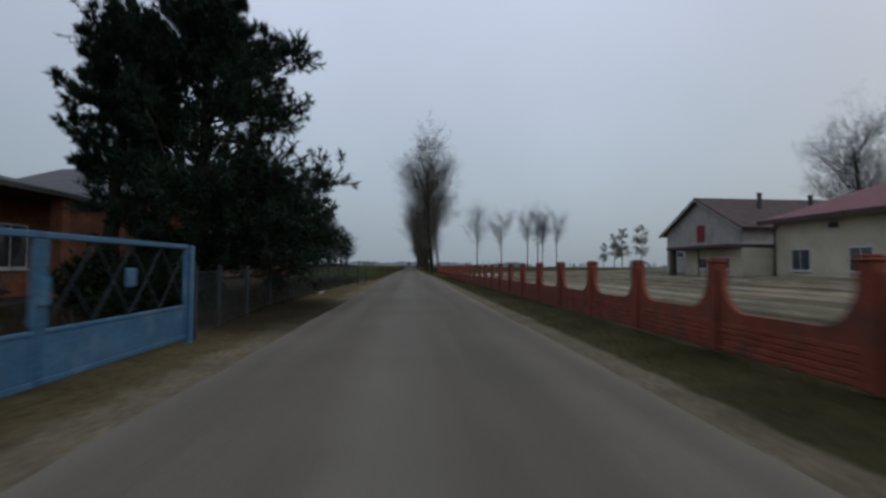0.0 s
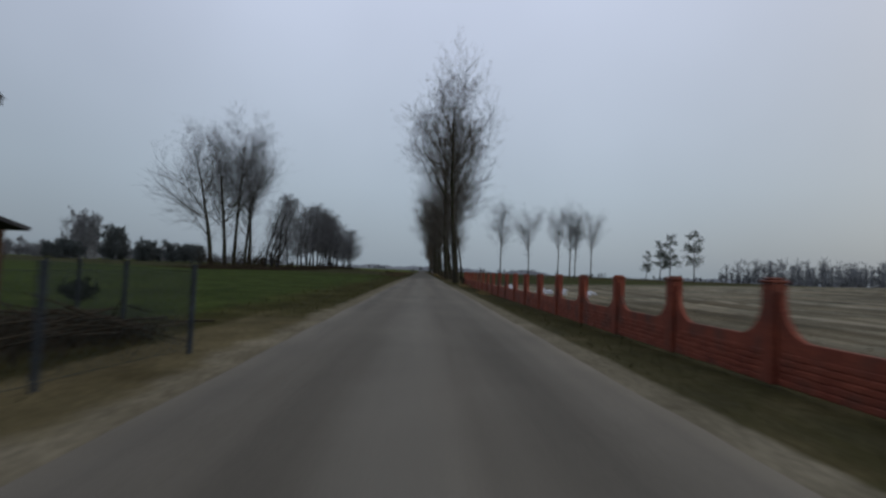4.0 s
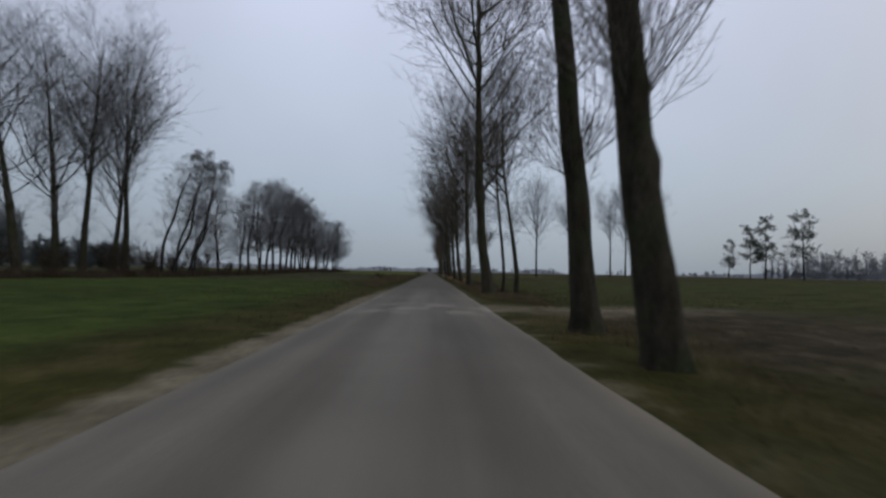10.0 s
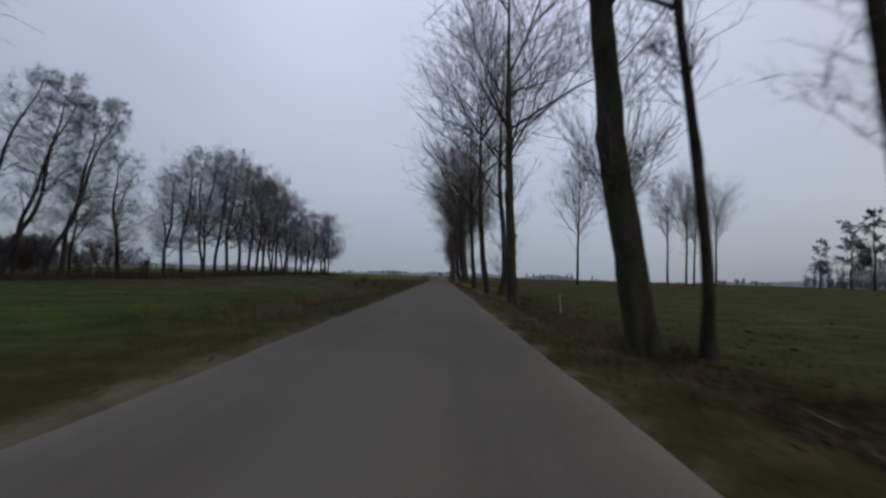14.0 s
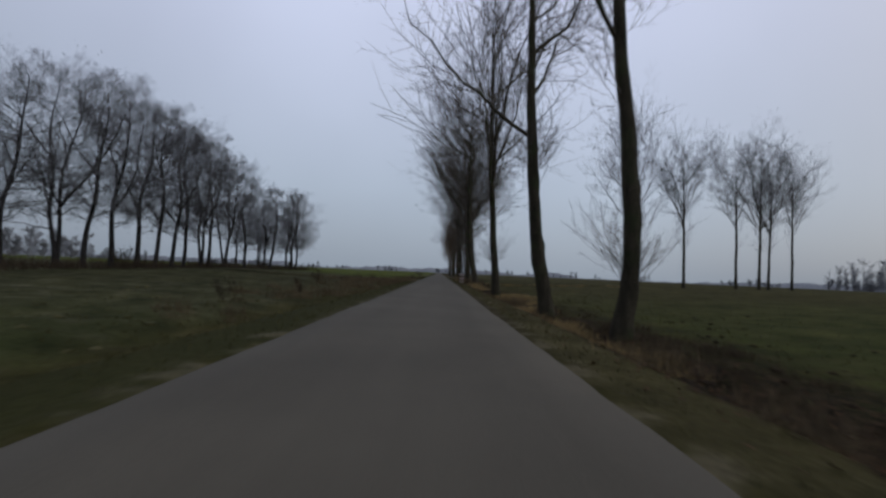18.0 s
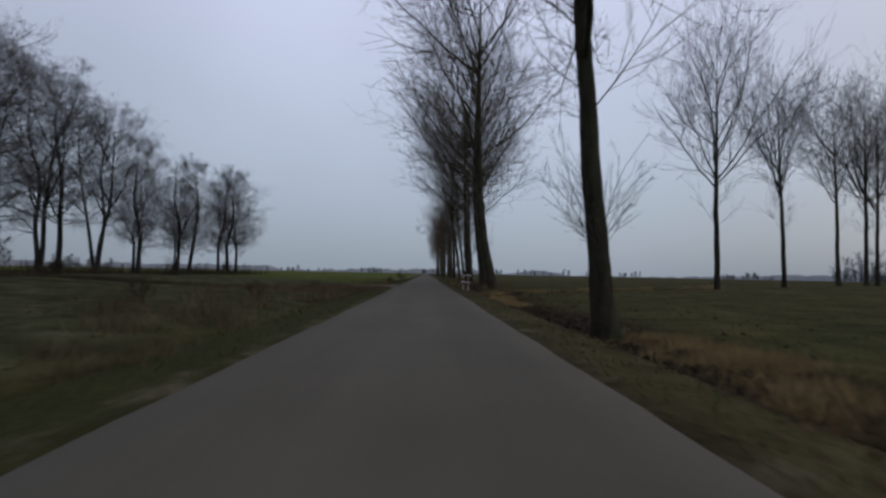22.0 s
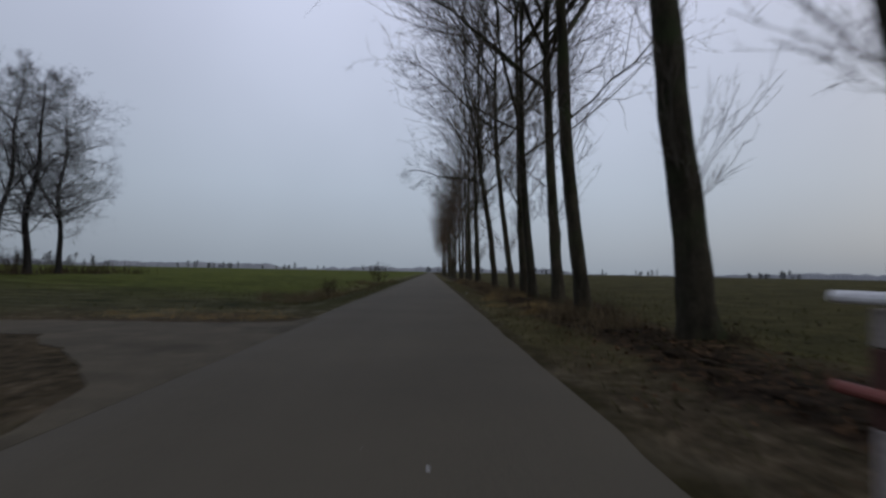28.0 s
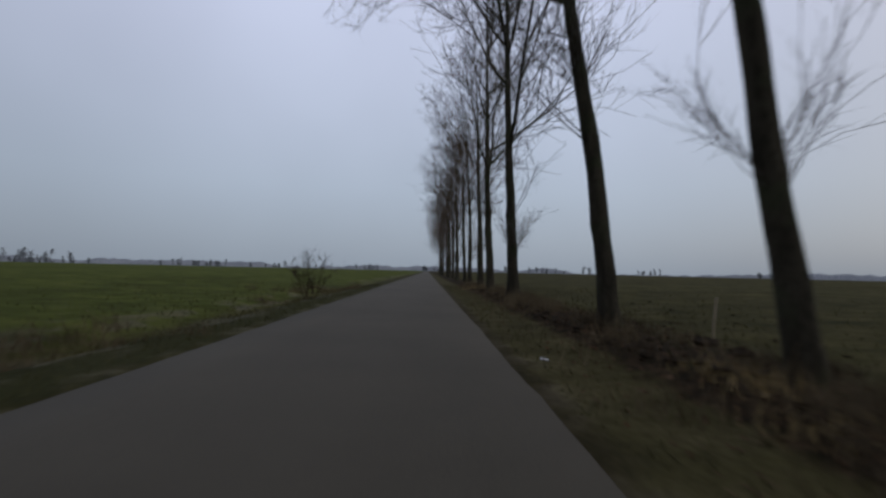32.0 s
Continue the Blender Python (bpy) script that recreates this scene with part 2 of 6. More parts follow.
    lit = ramp_between(nt, noise_out(nt, pos, 5, 5), ((0.007, 0.0055, 0.004), (0.020, 0.0135, 0.009), (0.066, 0.043, 0.024)), (0.36, 0.54, 0.76))
    col = mix_color(nt, calc(nt, "MULTIPLY", litter, 0.9), col, lit)
    raw = calc(nt, "MULTIPLY", calc(nt, "MULTIPLY", smooth_band(nt, Yw, 112, 120), smooth_band(nt, Yw, 168, 158)), calc(nt, "MULTIPLY", smooth_band(nt, Xw, 4.0, 4.6), smooth_band(nt, Xb, 8.5, 5.5)))
    raw = calc(nt, "MULTIPLY", raw, smooth_band(nt, noise_out(nt, pos, 0.8, 5, None, 0.65), 0.36, 0.52))
    col = mix_color(nt, calc(nt, "MULTIPLY", raw, 0.8), col, lit)
    # sandy shoulders, broad beside the farm and thin later
    axw = calc(nt, "ABSOLUTE", Xw)
    sand = ramp_between(nt, mid, ((0.105, 0.092, 0.063), (0.185, 0.164, 0.118)), (0.3, 0.7))
    shoulder = calc(nt, "MULTIPLY", calc(nt, "MULTIPLY", smooth_band(nt, Xw, -2.8, -2.4), smooth_band(nt, calc(nt, "ADD", X, calc(nt, "MULTIPLY", wob2, 0.25)), 2.62, 2.48)), smooth_band(nt, calc(nt, "ADD", Yw, calc(nt, "MULTIPLY", smooth_band(nt, X, -0.5, 0.5), 36.0)), 108, 90))
    sleft = calc(nt, "MULTIPLY", calc(nt, "MULTIPLY", smooth_band(nt, calc(nt, "ADD", X, calc(nt, "MULTIPLY", wob2, 0.4)), -3.95, -3.65), smooth_band(nt, Xw, 0, -0.5)), smooth_band(nt, Yw, 42, 34))
    thin = calc(nt, "MULTIPLY", smooth_band(nt, axw, 2.6, 2.2), smooth_band(nt, mid, 0.45, 0.6))
    track = calc(nt, "MULTIPLY", smooth_band(nt, calc(nt, "ADD", Y, wob), 81.0, 83.0), smooth_band(nt, calc(nt, "ADD", Y, wob), 86.3, 85.0))
    track = calc(nt, "MULTIPLY", track, calc(nt, "MULTIPLY", smooth_band(nt, X, 1.5, 2), smooth_band(nt, Xb, 12, 6.0)))
    tan = ramp_between(nt, mid, ((0.07, 0.058, 0.03), (0.125, 0.105, 0.058)), (0.3, 0.7))
    col = mix_color(nt, calc(nt, "MULTIPLY", sleft, 0.9), col, tan)
    s = calc(nt, "MAXIMUM", shoulder, calc(nt, "MAXIMUM", calc(nt, "MULTIPLY", thin, 0.35), calc(nt, "MULTIPLY", track, calc(nt, "ADD", 0.35, calc(nt, "MULTIPLY", smooth_band(nt, noise_out(nt, pos, 0.7, 5, None, 0.65), 0.38, 0.58), 0.5)))))
    col = mix_color(nt, calc(nt, "MULTIPLY", s, 0.9), col, sand)
    # shade under the conifer, painted as a dark round patch on the ground
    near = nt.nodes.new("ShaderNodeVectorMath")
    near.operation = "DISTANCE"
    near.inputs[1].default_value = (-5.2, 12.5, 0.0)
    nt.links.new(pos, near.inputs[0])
    conifer_shade = smooth_band(nt, calc(nt, "ADD", near.outputs["Value"], wob), 6.2, 3.0)
    col = mix_color(nt, calc(nt, "MULTIPLY", conifer_shade, 0.85), col, (0.016, 0.013, 0.008))
    dead = calc(nt, "MULTIPLY", calc(nt, "MULTIPLY", smooth_band(nt, Yw, 184, 189), calc(nt, "MULTIPLY", smooth_band(nt, Xb, -7.2, -5.6), smooth_band(nt, Xw, -2.7, -3.3))), smooth_band(nt, noise_out(nt, pos, 0.9, 6, (1.2, 0.5, 1.0), 0.6), 0.47, 0.6))
    col = mix_color(nt, calc(nt, "MULTIPLY", dead, 0.75), col, ramp_between(nt, mid, ((0.06, 0.055, 0.034), (0.12, 0.11, 0.078)), (0.3, 0.7)))
    # bare dark soil at the asphalt's edge further on
    edge = calc(nt, "MULTIPLY", smooth_band(nt, axw, 2.45, 2.22), smooth_band(nt, Yw, 118, 135))
    edge = calc(nt, "MULTIPLY", edge, calc(nt, "ADD", 0.15, calc(nt, "MULTIPLY", side, 0.35)))
    col = mix_color(nt, edge, col, (0.02, 0.0155, 0.011))
    g = ramp_between(nt, fine, ((0.66,) * 3, (1.3,) * 3), (0.28, 0.72))
    col = mix_color(nt, 1.0, col, g, "MULTIPLY")
    patch = ramp_between(nt, noise_out(nt, pos, 0.28, 6, None, 0.7), ((0.68, 0.70, 0.70), (1.0, 1.0, 1.0), (1.32, 1.26, 1.2)), (0.34, 0.5, 0.68))
    col = mix_color(nt, smooth_band(nt, ax, 2.4, 4.0), col, mix_color(nt, 1.0, col, patch, "MULTIPLY"))
    b2 = ramp_between(nt, big, ((0.85, 0.82, 0.78), (1.1, 1.08, 1.04)), (0.3, 0.7))
    col = mix_color(nt, 1.0, col, b2, "MULTIPLY")
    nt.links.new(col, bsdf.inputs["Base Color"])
    bsdf.inputs["Roughness"].default_value = 0.95
    bsdf.inputs["Specular IOR Level"].default_value = 0.02
    b = nt.nodes.new("ShaderNodeBump")
    b.inputs["Strength"].default_value, b.inputs["Distance"].default_value = 0.7, 0.08
    nt.links.new(noise_out(nt, pos, 6, 6), b.inputs["Height"])
    nt.links.new(b.outputs["Normal"], bsdf.inputs["Normal"])
    return m


def asphalt_material():
    """Pale worn asphalt: two darker wheel tracks, a lighter crown, stains and fine stone."""
    m = bpy.data.materials.new("worn_asphalt")
    m.use_nodes = True
    nt = m.node_tree
    bsdf = nt.nodes["Principled BSDF"]
    geo = nt.nodes.new("ShaderNodeNewGeometry")
    pos = geo.outputs["Position"]
    sep = nt.nodes.new("ShaderNodeSeparateXYZ")
    nt.links.new(pos, sep.inputs[0])
    X, Y = sep.outputs["X"], sep.outputs["Y"]
    long = noise_out(nt, pos, 1.0, 4, (1.1, 0.05, 1.0))
    patch = noise_out(nt, pos, 0.35, 5)
    fine = noise_out(nt, pos, 90, 3)
    base = ramp_between(nt, long, ((0.089, 0.0785, 0.0605), (0.117, 0.1035, 0.0805), (0.143, 0.127, 0.0985)), (0.3013, 0.5024, 0.6838))
    ax = calc(nt, "ABSOLUTE", calc(nt, "SUBTRACT", calc(nt, "ABSOLUTE", X), 0.95))
    base = mix_color(nt, calc(nt, "MULTIPLY", smooth_band(nt, ax, 0.45, 0.1), 0.3), base, (0.07472, 0.06632, 0.05129))
    fade = calc(nt, "MULTIPLY", smooth_band(nt, calc(nt, "ABSOLUTE", calc(nt, "ADD", X, calc(nt, "MULTIPLY", patch, 0.5))), 0.6, 0.1), smooth_band(nt, Y, 110, 90))
    base = mix_color(nt, calc(nt, "MULTIPLY", fade, 0.45), base, (0.1567, 0.1447, 0.1174))
    edge = smooth_band(nt, calc(nt, "ADD", calc(nt, "ABSOLUTE", X), calc(nt, "MULTIPLY", patch, 0.3)), 1.95, 2.3)
    dusty = calc(nt, "MULTIPLY", edge, smooth_band(nt, Y, 140, 90))
    base = mix_color(nt, calc(nt, "MULTIPLY", dusty, 0.6), base, (0.1928, 0.1688, 0.1253))
    # spilled sand by the field track
    spill = calc(nt, "MULTIPLY", calc(nt, "MULTIPLY", smooth_band(nt, Y, 80.5, 82), smooth_band(nt, Y, 86.5, 84.2)), smooth_band(nt, noise_out(nt, pos, 0.8, 5, (1, 0.5, 1)), 0.46, 0.62))
    base = mix_color(nt, calc(nt, "MULTIPLY", spill, 0.7), base, (0.2108, 0.1909, 0.152))
    darker = smooth_band(nt, Y, 86, 108)
    base = mix_color(nt, calc(nt, "MULTIPLY", darker, 0.75), base, (0.0630, 0.0555, 0.0392))
    base = mix_color(nt, calc(nt, "MULTIPLY", smooth_band(nt, Y, 150, 185), 0.6), base, (0.0545, 0.0478, 0.0335))
    g = ramp_between(nt, fine, ((0.75,) * 3, (1.22,) * 3), (0.3, 0.7))
    base = mix_color(nt, 1.0, base, g, "MULTIPLY")
    p2 = ramp_between(nt, patch, ((0.88,) * 3, (1.1,) * 3), (0.3, 0.7))
    base = mix_color(nt, 1.0, base, p2, "MULTIPLY")
    nt.links.new(base, bsdf.inputs["Base Color"])
    bsdf.inputs["Roughness"].default_value = 0.9
    bsdf.inputs["Specular IOR Level"].default_value = 0.15
    b = nt.nodes.new("ShaderNodeBump")
    b.inputs["Strength"].default_value, b.inputs["Distance"].default_value = 0.3, 0.006
    nt.links.new(fine, b.inputs["Height"])
    nt.links.new(b.outputs["Normal"], bsdf.inputs["Normal"])
    return m


M_GROUND, M_ROAD = ground_material(), asphalt_material()
M_BARK = surface("grey_poplar_bark", (0.018, 0.0155, 0.0105), (0.046, 0.040, 0.027), 5, 34, 0.95, 0.9, 0.03, stretch=(1, 1, 0.28),
                 vary=0.2, stain=(0.03, 0.038, 0.017), stain_scale=1.2, stain_amount=(0.5, 0.7), spec=0.1)
M_TWIG = surface("bare_twigs", (0.055, 0.05, 0.043), (0.10, 0.088, 0.072), 0.8, 8, 0.95, 0, vary=0.18, spec=0.1)
M_TWIG_RED = surface("reddish_bare_twigs", (0.06, 0.042, 0.028), (0.10, 0.07, 0.045), 0.8, 8, 0.95, 0, vary=0.18, spec=0.1)
M_ALDER = surface("dark_alder_bark", (0.016, 0.015, 0.015), (0.035, 0.033, 0.031), 5, 34, 0.95, 0.7, 0.02, stretch=(1, 1, 0.3), vary=0.15, spec=0.1)
# twig colour lightened towards blue-grey, standing in for haze over the fields
M_ALDER_TWIG = surface("alder_twigs_with_cones", (0.09, 0.092, 0.098), (0.14, 0.14, 0.143), 0.8, 8, 0.95, 0, vary=0.2, spec=0.1)
M_NEEDLE = surface("dark_green_needles", (0.008, 0.016, 0.010), (0.021, 0.037, 0.023), 1.4, 12, 0.8, 0, vary=0.1, spec=0.15)
M_YEW = surface("blackish_green_leaves", (0.005, 0.009, 0.004), (0.013, 0.021, 0.010), 1.4, 12, 0.85, 0, vary=0.1, spec=0.1)
# field pines: green greyed and lightened, distance haze included in the colour
M_PINE = surface("grey_green_pine_needles", (0.055, 0.066, 0.054), (0.10, 0.115, 0.095), 1.4, 12, 0.85, 0, vary=0.1, spec=0.1)
M_FENCE = surface("red_painted_concrete", (0.165, 0.040, 0.022), (0.23, 0.061, 0.033), 3, 40, 0.85, 0.5, 0.008, vary=0.08,
                  stain=(0.10, 0.045, 0.032), stain_scale=2.2, coords="World")


# ---- builders ----
def mesh_of(name, verts, quads=(), tris=(), smooth=False):
    me = bpy.data.meshes.new(name)
    verts = np.asarray(verts, np.float32).reshape(-1, 3)
    quads = np.asarray(quads, np.int32).reshape(-1, 4)
    tris = np.asarray(tris, np.int32).reshape(-1, 3)
    me.vertices.add(len(verts))
    me.vertices.foreach_set("co", verts.ravel())
    nq, nt_ = len(quads), len(tris)
    me.loops.add(nq * 4 + nt_ * 3)
    me.loops.foreach_set("vertex_index", np.concatenate([quads.ravel(), tris.ravel()]).astype(np.int32))
    me.polygons.add(nq + nt_)
    me.polygons.foreach_set("loop_start", np.concatenate([np.arange(nq) * 4, nq * 4 + np.arange(nt_) * 3]).astype(np.int32))
    me.polygons.foreach_set("use_smooth", np.full(nq + nt_, smooth, bool))
    me.update(calc_edges=True)
    return me


def hold(name, data, material, parent=None, label="", place=None):
    """One mesh object, under a thing or by itself."""
    ob = new(name, data)
    if not data.materials:
        data.materials.append(material)
    if parent is not None:
        ob.parent = parent
    if place is not None:
        ob.matrix_basis = place
    if label:
        tagged(ob, label)
    return ob


def part(name, bm, material, parent, label=""):
    me = bpy.data.meshes.new(name)
    bm.normal_update()
    bm.to_mesh(me)
    bm.free()
    return hold(name, me, material, parent, label)


def thing(name, m, label, category, group="", kind=""):
    ob = new(name)
    ob.empty_display_size = 0.2
    ob.matrix_basis = m
    return tagged(ob, label, category, group, kind)


def box(bm, lo, hi, bevel=0.0):
    """Adds a box, with its edges rounded, to a bmesh."""
    lo, hi = Vector(lo), Vector(hi)
    r = bmesh.ops.create_cube(bm, size=1)
    vs = r["verts"]
    size = hi - lo
    for v in vs:
        v.co = Vector((v.co.x * size.x, v.co.y * size.y, v.co.z * size.z)) + (lo + hi) / 2
    if bevel:
        es = list({e for v in vs for e in v.link_edges})
        bmesh.ops.bevel(bm, geom=es, offset=bevel, segments=1, affect="EDGES")
    return bm


def box_bm(lo, hi, bevel=0.0):
    return box(bmesh.new(), lo, hi, bevel)


def tube_arrays(P, R, k):
    """Tubes along M lines of n points each."""
    P, R = np.asarray(P, float), np.asarray(R, float)
    M, n, _ = P.shape
    T = np.gradient(P, axis=1)
    T /= np.linalg.norm(T, axis=2, keepdims=True) + 1e-9
    ref = np.where(np.abs(T[:, :1, 2:3]) > 0.9, np.array([[[1.0, 0, 0]]]), np.array([[[0, 0, 1.0]]]))
    U = np.cross(T, np.broadcast_to(ref, T.shape))
    U /= np.linalg.norm(U, axis=2, keepdims=True) + 1e-9
    W = np.cross(T, U)
    a = np.arange(k) * 2 * np.pi / k
    V = P[:, :, None, :] + R[:, :, None, None] * (np.cos(a)[None, None, :, None] * U[:, :, None, :] + np.sin(a)[None, None, :, None] * W[:, :, None, :])
    m, i, j = np.meshgrid(np.arange(M), np.arange(n - 1), np.arange(k), indexing="ij")
    at = lambda i_, j_: (m * n + i_) * k + j_ % k
    Q = np.stack([at(i, j), at(i, j + 1), at(i + 1, j + 1), at(i + 1, j)], -1).reshape(-1, 4)
    return V.reshape(-1, 3), Q


def tubes(name, groups, smooth=True):
    vs, qs, off = [], [], 0
    for P, R, k in groups:
        v, q = tube_arrays(P, R, k)
        vs.append(v)
        qs.append(q + off)
        off += len(v)
    return mesh_of(name, np.concatenate(vs), np.concatenate(qs), smooth=smooth)


def sprout(rng, P, R, count, span, angle, frac, up, n, thin, bend=0.25, wiggle=0.06, taper=0.25):
    """Side shoots from M parent lines: where on them, how steep, how long beside the parent, how much they turn up."""
    M, np_, _ = P.shape
    idx = np.repeat(np.arange(M), count)
    t = rng.uniform(span[0], span[1], len(idx))
    f = t * (np_ - 1)
    i0 = np.minimum(f.astype(int), np_ - 2)
    fr = (f - i0)[:, None]
    base = P[idx, i0] * (1 - fr) + P[idx, i0 + 1] * fr
    r0 = R[idx, i0] * (1 - fr[:, 0]) + R[idx, i0 + 1] * fr[:, 0]
    tan = P[idx, i0 + 1] - P[idx, i0]
    tan /= np.linalg.norm(tan, axis=1, keepdims=True) + 1e-9
    rnd = rng.normal(size=tan.shape)
    perp = rnd - (rnd * tan).sum(1, keepdims=True) * tan
    perp /= np.linalg.norm(perp, axis=1, keepdims=True) + 1e-9
    a = np.radians(rng.uniform(angle[0], angle[1], len(idx)))[:, None]
    d = tan * np.cos(a) + perp * np.sin(a)
    d[:, 2] += up
    d /= np.linalg.norm(d, axis=1, keepdims=True)
    plen = np.linalg.norm(np.diff(P, axis=1), axis=2).sum(1)[idx]
    ln = plen * rng.uniform(frac[0], frac[1], len(idx)) * (1.15 - 0.55 * t)
    s = np.linspace(0, 1, n)[None, :, None]
    pts = base[:, None] + d[:, None] * (ln[:, None, None] * s)
    pts[:, :, 2] += bend * ln[:, None] * np.linspace(0, 1, n)[None] ** 2
    k1, k2 = rng.normal(size=(len(idx), 1, 3)), rng.normal(size=(len(idx), 1, 3))
    pts += wiggle * ln[:, None, None] * (1.5 * k1 * np.sin(3.6 * s) * s + 1.3 * k2 * s ** 2 + 0.3 * rng.normal(size=(len(idx), n, 3)) * s)
    rad = np.minimum(r0 * 0.8, thin * ln)[:, None] * np.linspace(1, taper, n)[None]
    return pts, rad


def line_of(rng, base, top, n, wobble):
    s = np.linspace(0, 1, n)[:, None]
    p = np.asarray(base) * (1 - s) + np.asarray(top) * s
    k = rng.normal(size=(n, 3)) * wobble
    k[:, 2] = 0
    for i in range(1, n):
        k[i] = k[i - 1] * 0.72 + k[i]
    k[0] = 0
    return p + k * np.minimum(1, s * 3)


def twig_mesh(name, groups, fans):
    """Tubes for the branches and slender blades for the last shoots, in one mesh."""
    vs, qs, off = [], [], 0
    for P, R, k in groups:
        v, q = tube_arrays(P, R, k)
        vs.append(v)
        qs.append(q + off)
        off += len(v)
    ts = []
    for v, t in fans:
        vs.append(v)
        ts.append(t + off)
        off += len(v)
    return mesh_of(name, np.concatenate(vs), np.concatenate(qs), np.concatenate(ts) if ts else ())


def bole_mesh(rng, lines, radii, burrs):
    """Trunks with fluted, knotty bark and a spreading foot."""
    vs, qs, off, k = [], [], 0, 14
    for p, r in zip(lines, radii):
        v, q = tube_arrays(p[None], r[None], k)
        v = v.reshape(len(p), k, 3)
        th = np.arange(k) * 2 * np.pi / k
        z = p[:, 2][:, None]
        ph = rng.uniform(0, 6.28, 5)
        amp = 0.05 * np.sin(3 * th + ph[0] + 0.5 * z) + 0.045 * np.sin(5 * th + ph[1] - 0.8 * z) + 0.05 * np.sin(2.2 * z + th + ph[2]) + 0.03 * np.sin(5.1 * z + 2 * th + ph[3])
        amp = amp + 0.22 * np.exp(-np.maximum(z, 0) / 0.35) * np.sin(4 * th + ph[4])
        for _ in range(burrs):
            z0, t0 = rng.uniform(0.9, 7.5), rng.uniform(0, 6.28)
            dt = np.abs((th - t0 + np.pi) % (2 * np.pi) - np.pi)
            amp = amp + rng.uniform(0.25, 0.5) * np.exp(-((z - z0) / 0.22) ** 2 - (dt / 0.55) ** 2)
        v = p[:, None] + (v - p[:, None]) * (1 + amp[..., None])
        vs.append(v.reshape(-1, 3))
        qs.append(q + off)
        off += len(p) * k
    return mesh_of("trunk", np.concatenate(vs), np.concatenate(qs), smooth=True)


def roadside_tree(seed, height=20.5, fork=8.5, girth=0.235, lean=(-1.9, 0.0), limbs=14, spread=0.44, shoots=3, twig_mat=None,
                  sub=11, fine_count=6, low_arm=0, bow=0.0, tips=9, shoot_at=None, low=0.0, arm=None, shoot_len=1.0, steep=(34, 64), burrs=4, arm_thin=0.009):
    """A tall bare poplar: fluted trunk with burrs, rising limbs, three orders of twigs, and shoots on the bole. A template, kept to be copied."""
    rng = np.random.default_rng(seed)
    z = np.concatenate([np.linspace(-0.25, 1.0, 7), np.linspace(1.3, 9.0, 24), np.linspace(9.6, height, 14)]) if height > 11 else np.linspace(-0.25, height, 30)
    n = len(z)
    wob = np.cumsum(rng.normal(size=(n, 2)) * 0.018, axis=0)
    wob = np.stack([np.convolve(np.pad(wob[:, c], 4, mode="edge"), np.ones(9) / 9, "valid") for c in (0, 1)], 1)
    wob -= np.linspace(0, 1, n)[:, None] * wob[-1]
    wob *= np.minimum(1, np.maximum(z, 0) / 3)[:, None]
    x = -math.tan(radians(low)) * 5.5 * np.tanh(np.maximum(z, 0) / 5.5) + lean[0] * (np.maximum(z, 0) / height) ** 1.3
    x = x + bow * np.sin(np.linspace(0, 2.2 * np.pi, n)) * np.minimum(1, np.maximum(z, 0))
    y = lean[1] * np.maximum(z, 0) / height
    P0 = np.stack([x + wob[:, 0], y + wob[:, 1], z], 1)[None]
    R0 = girth * np.interp(z, [-0.25, 0.05, 0.4, 1.2, 2.6, fork, 0.75 * height, height], [1.75, 1.5, 1.26, 1.1, 1.02, 0.82, 0.32, 0.03])[None]
    trunk = bole_mesh(rng, P0, R0, burrs)
    # branch points are spread evenly by height
    zs = np.linspace(-0.25, height, 28)
    E0 = np.stack([np.stack([np.interp(zs, p[:, 2], p[:, c]) for c in range(3)], 1) for p in P0])
    S0 = np.stack([np.interp(zs, p[:, 2], r) for p, r in zip(P0, R0)])
    L1, r1 = sprout(rng, E0, S0, limbs, (fork / height, 0.93), steep, (spread * 0.6, spread), 0.06, 9, 0.0088, 0.22, 0.06, 0.2)
    if low_arm:
        La, ra = sprout(rng, E0, S0, low_arm, (0.22, fork / height), (45, 75), (spread * 0.28, spread * 0.45), 0.1, 9, arm_thin, 0.2, 0.05, 0.2)
        L1, r1 = np.concatenate([L1, La]), np.concatenate([r1, ra])
    if arm:
        # one long crooked bough over the road: from what height, how far, how much it rises
        u = np.linspace(0, 1, 9)
        at = np.array([np.interp(arm[0], E0[0][:, 2], E0[0][:, c]) for c in range(3)])
        La = np.stack([at[0] - arm[1] * u, at[1] + 0.4 * np.sin(3 * u), at[2] + arm[2] * np.sin(np.pi * 0.6 * u) + 0.12 * np.sin(9 * u)], 1)[None]
        L1, r1 = np.concatenate([L1, La]), np.concatenate([r1, np.linspace(0.07, 0.012, 9)[None]])
    L2, r2 = sprout(rng, L1, r1, sub, (0.15, 1.0), (25, 58), (0.28, 0.6), 0.1, 6, 0.0060, 0.14, 0.07, 0.3)
    L2b, r2b = sprout(rng, E0, S0, 40, (0.66 * fork / height, 0.98), (30, 62), (0.06, 0.15), 0.1, 6, 0.008, 0.18, 0.07, 0.3)
    L2, r2 = np.concatenate([L2, L2b]), np.concatenate([r2, r2b])
    L3, r3 = sprout(rng, L2, r2, fine_count, (0.15, 1.0), (22, 56), (0.36, 0.75), 0.08, 3, 0.0052, 0.1, 0.08, 0.5)
    r3 = np.maximum(r3, 0.004)
    fans = [needle_fans(rng, L3, tips, 0.5, 0.0085, 0.36, 0.07)]
    groups = [(L2, r2, 3), (L3, r3, 3)]
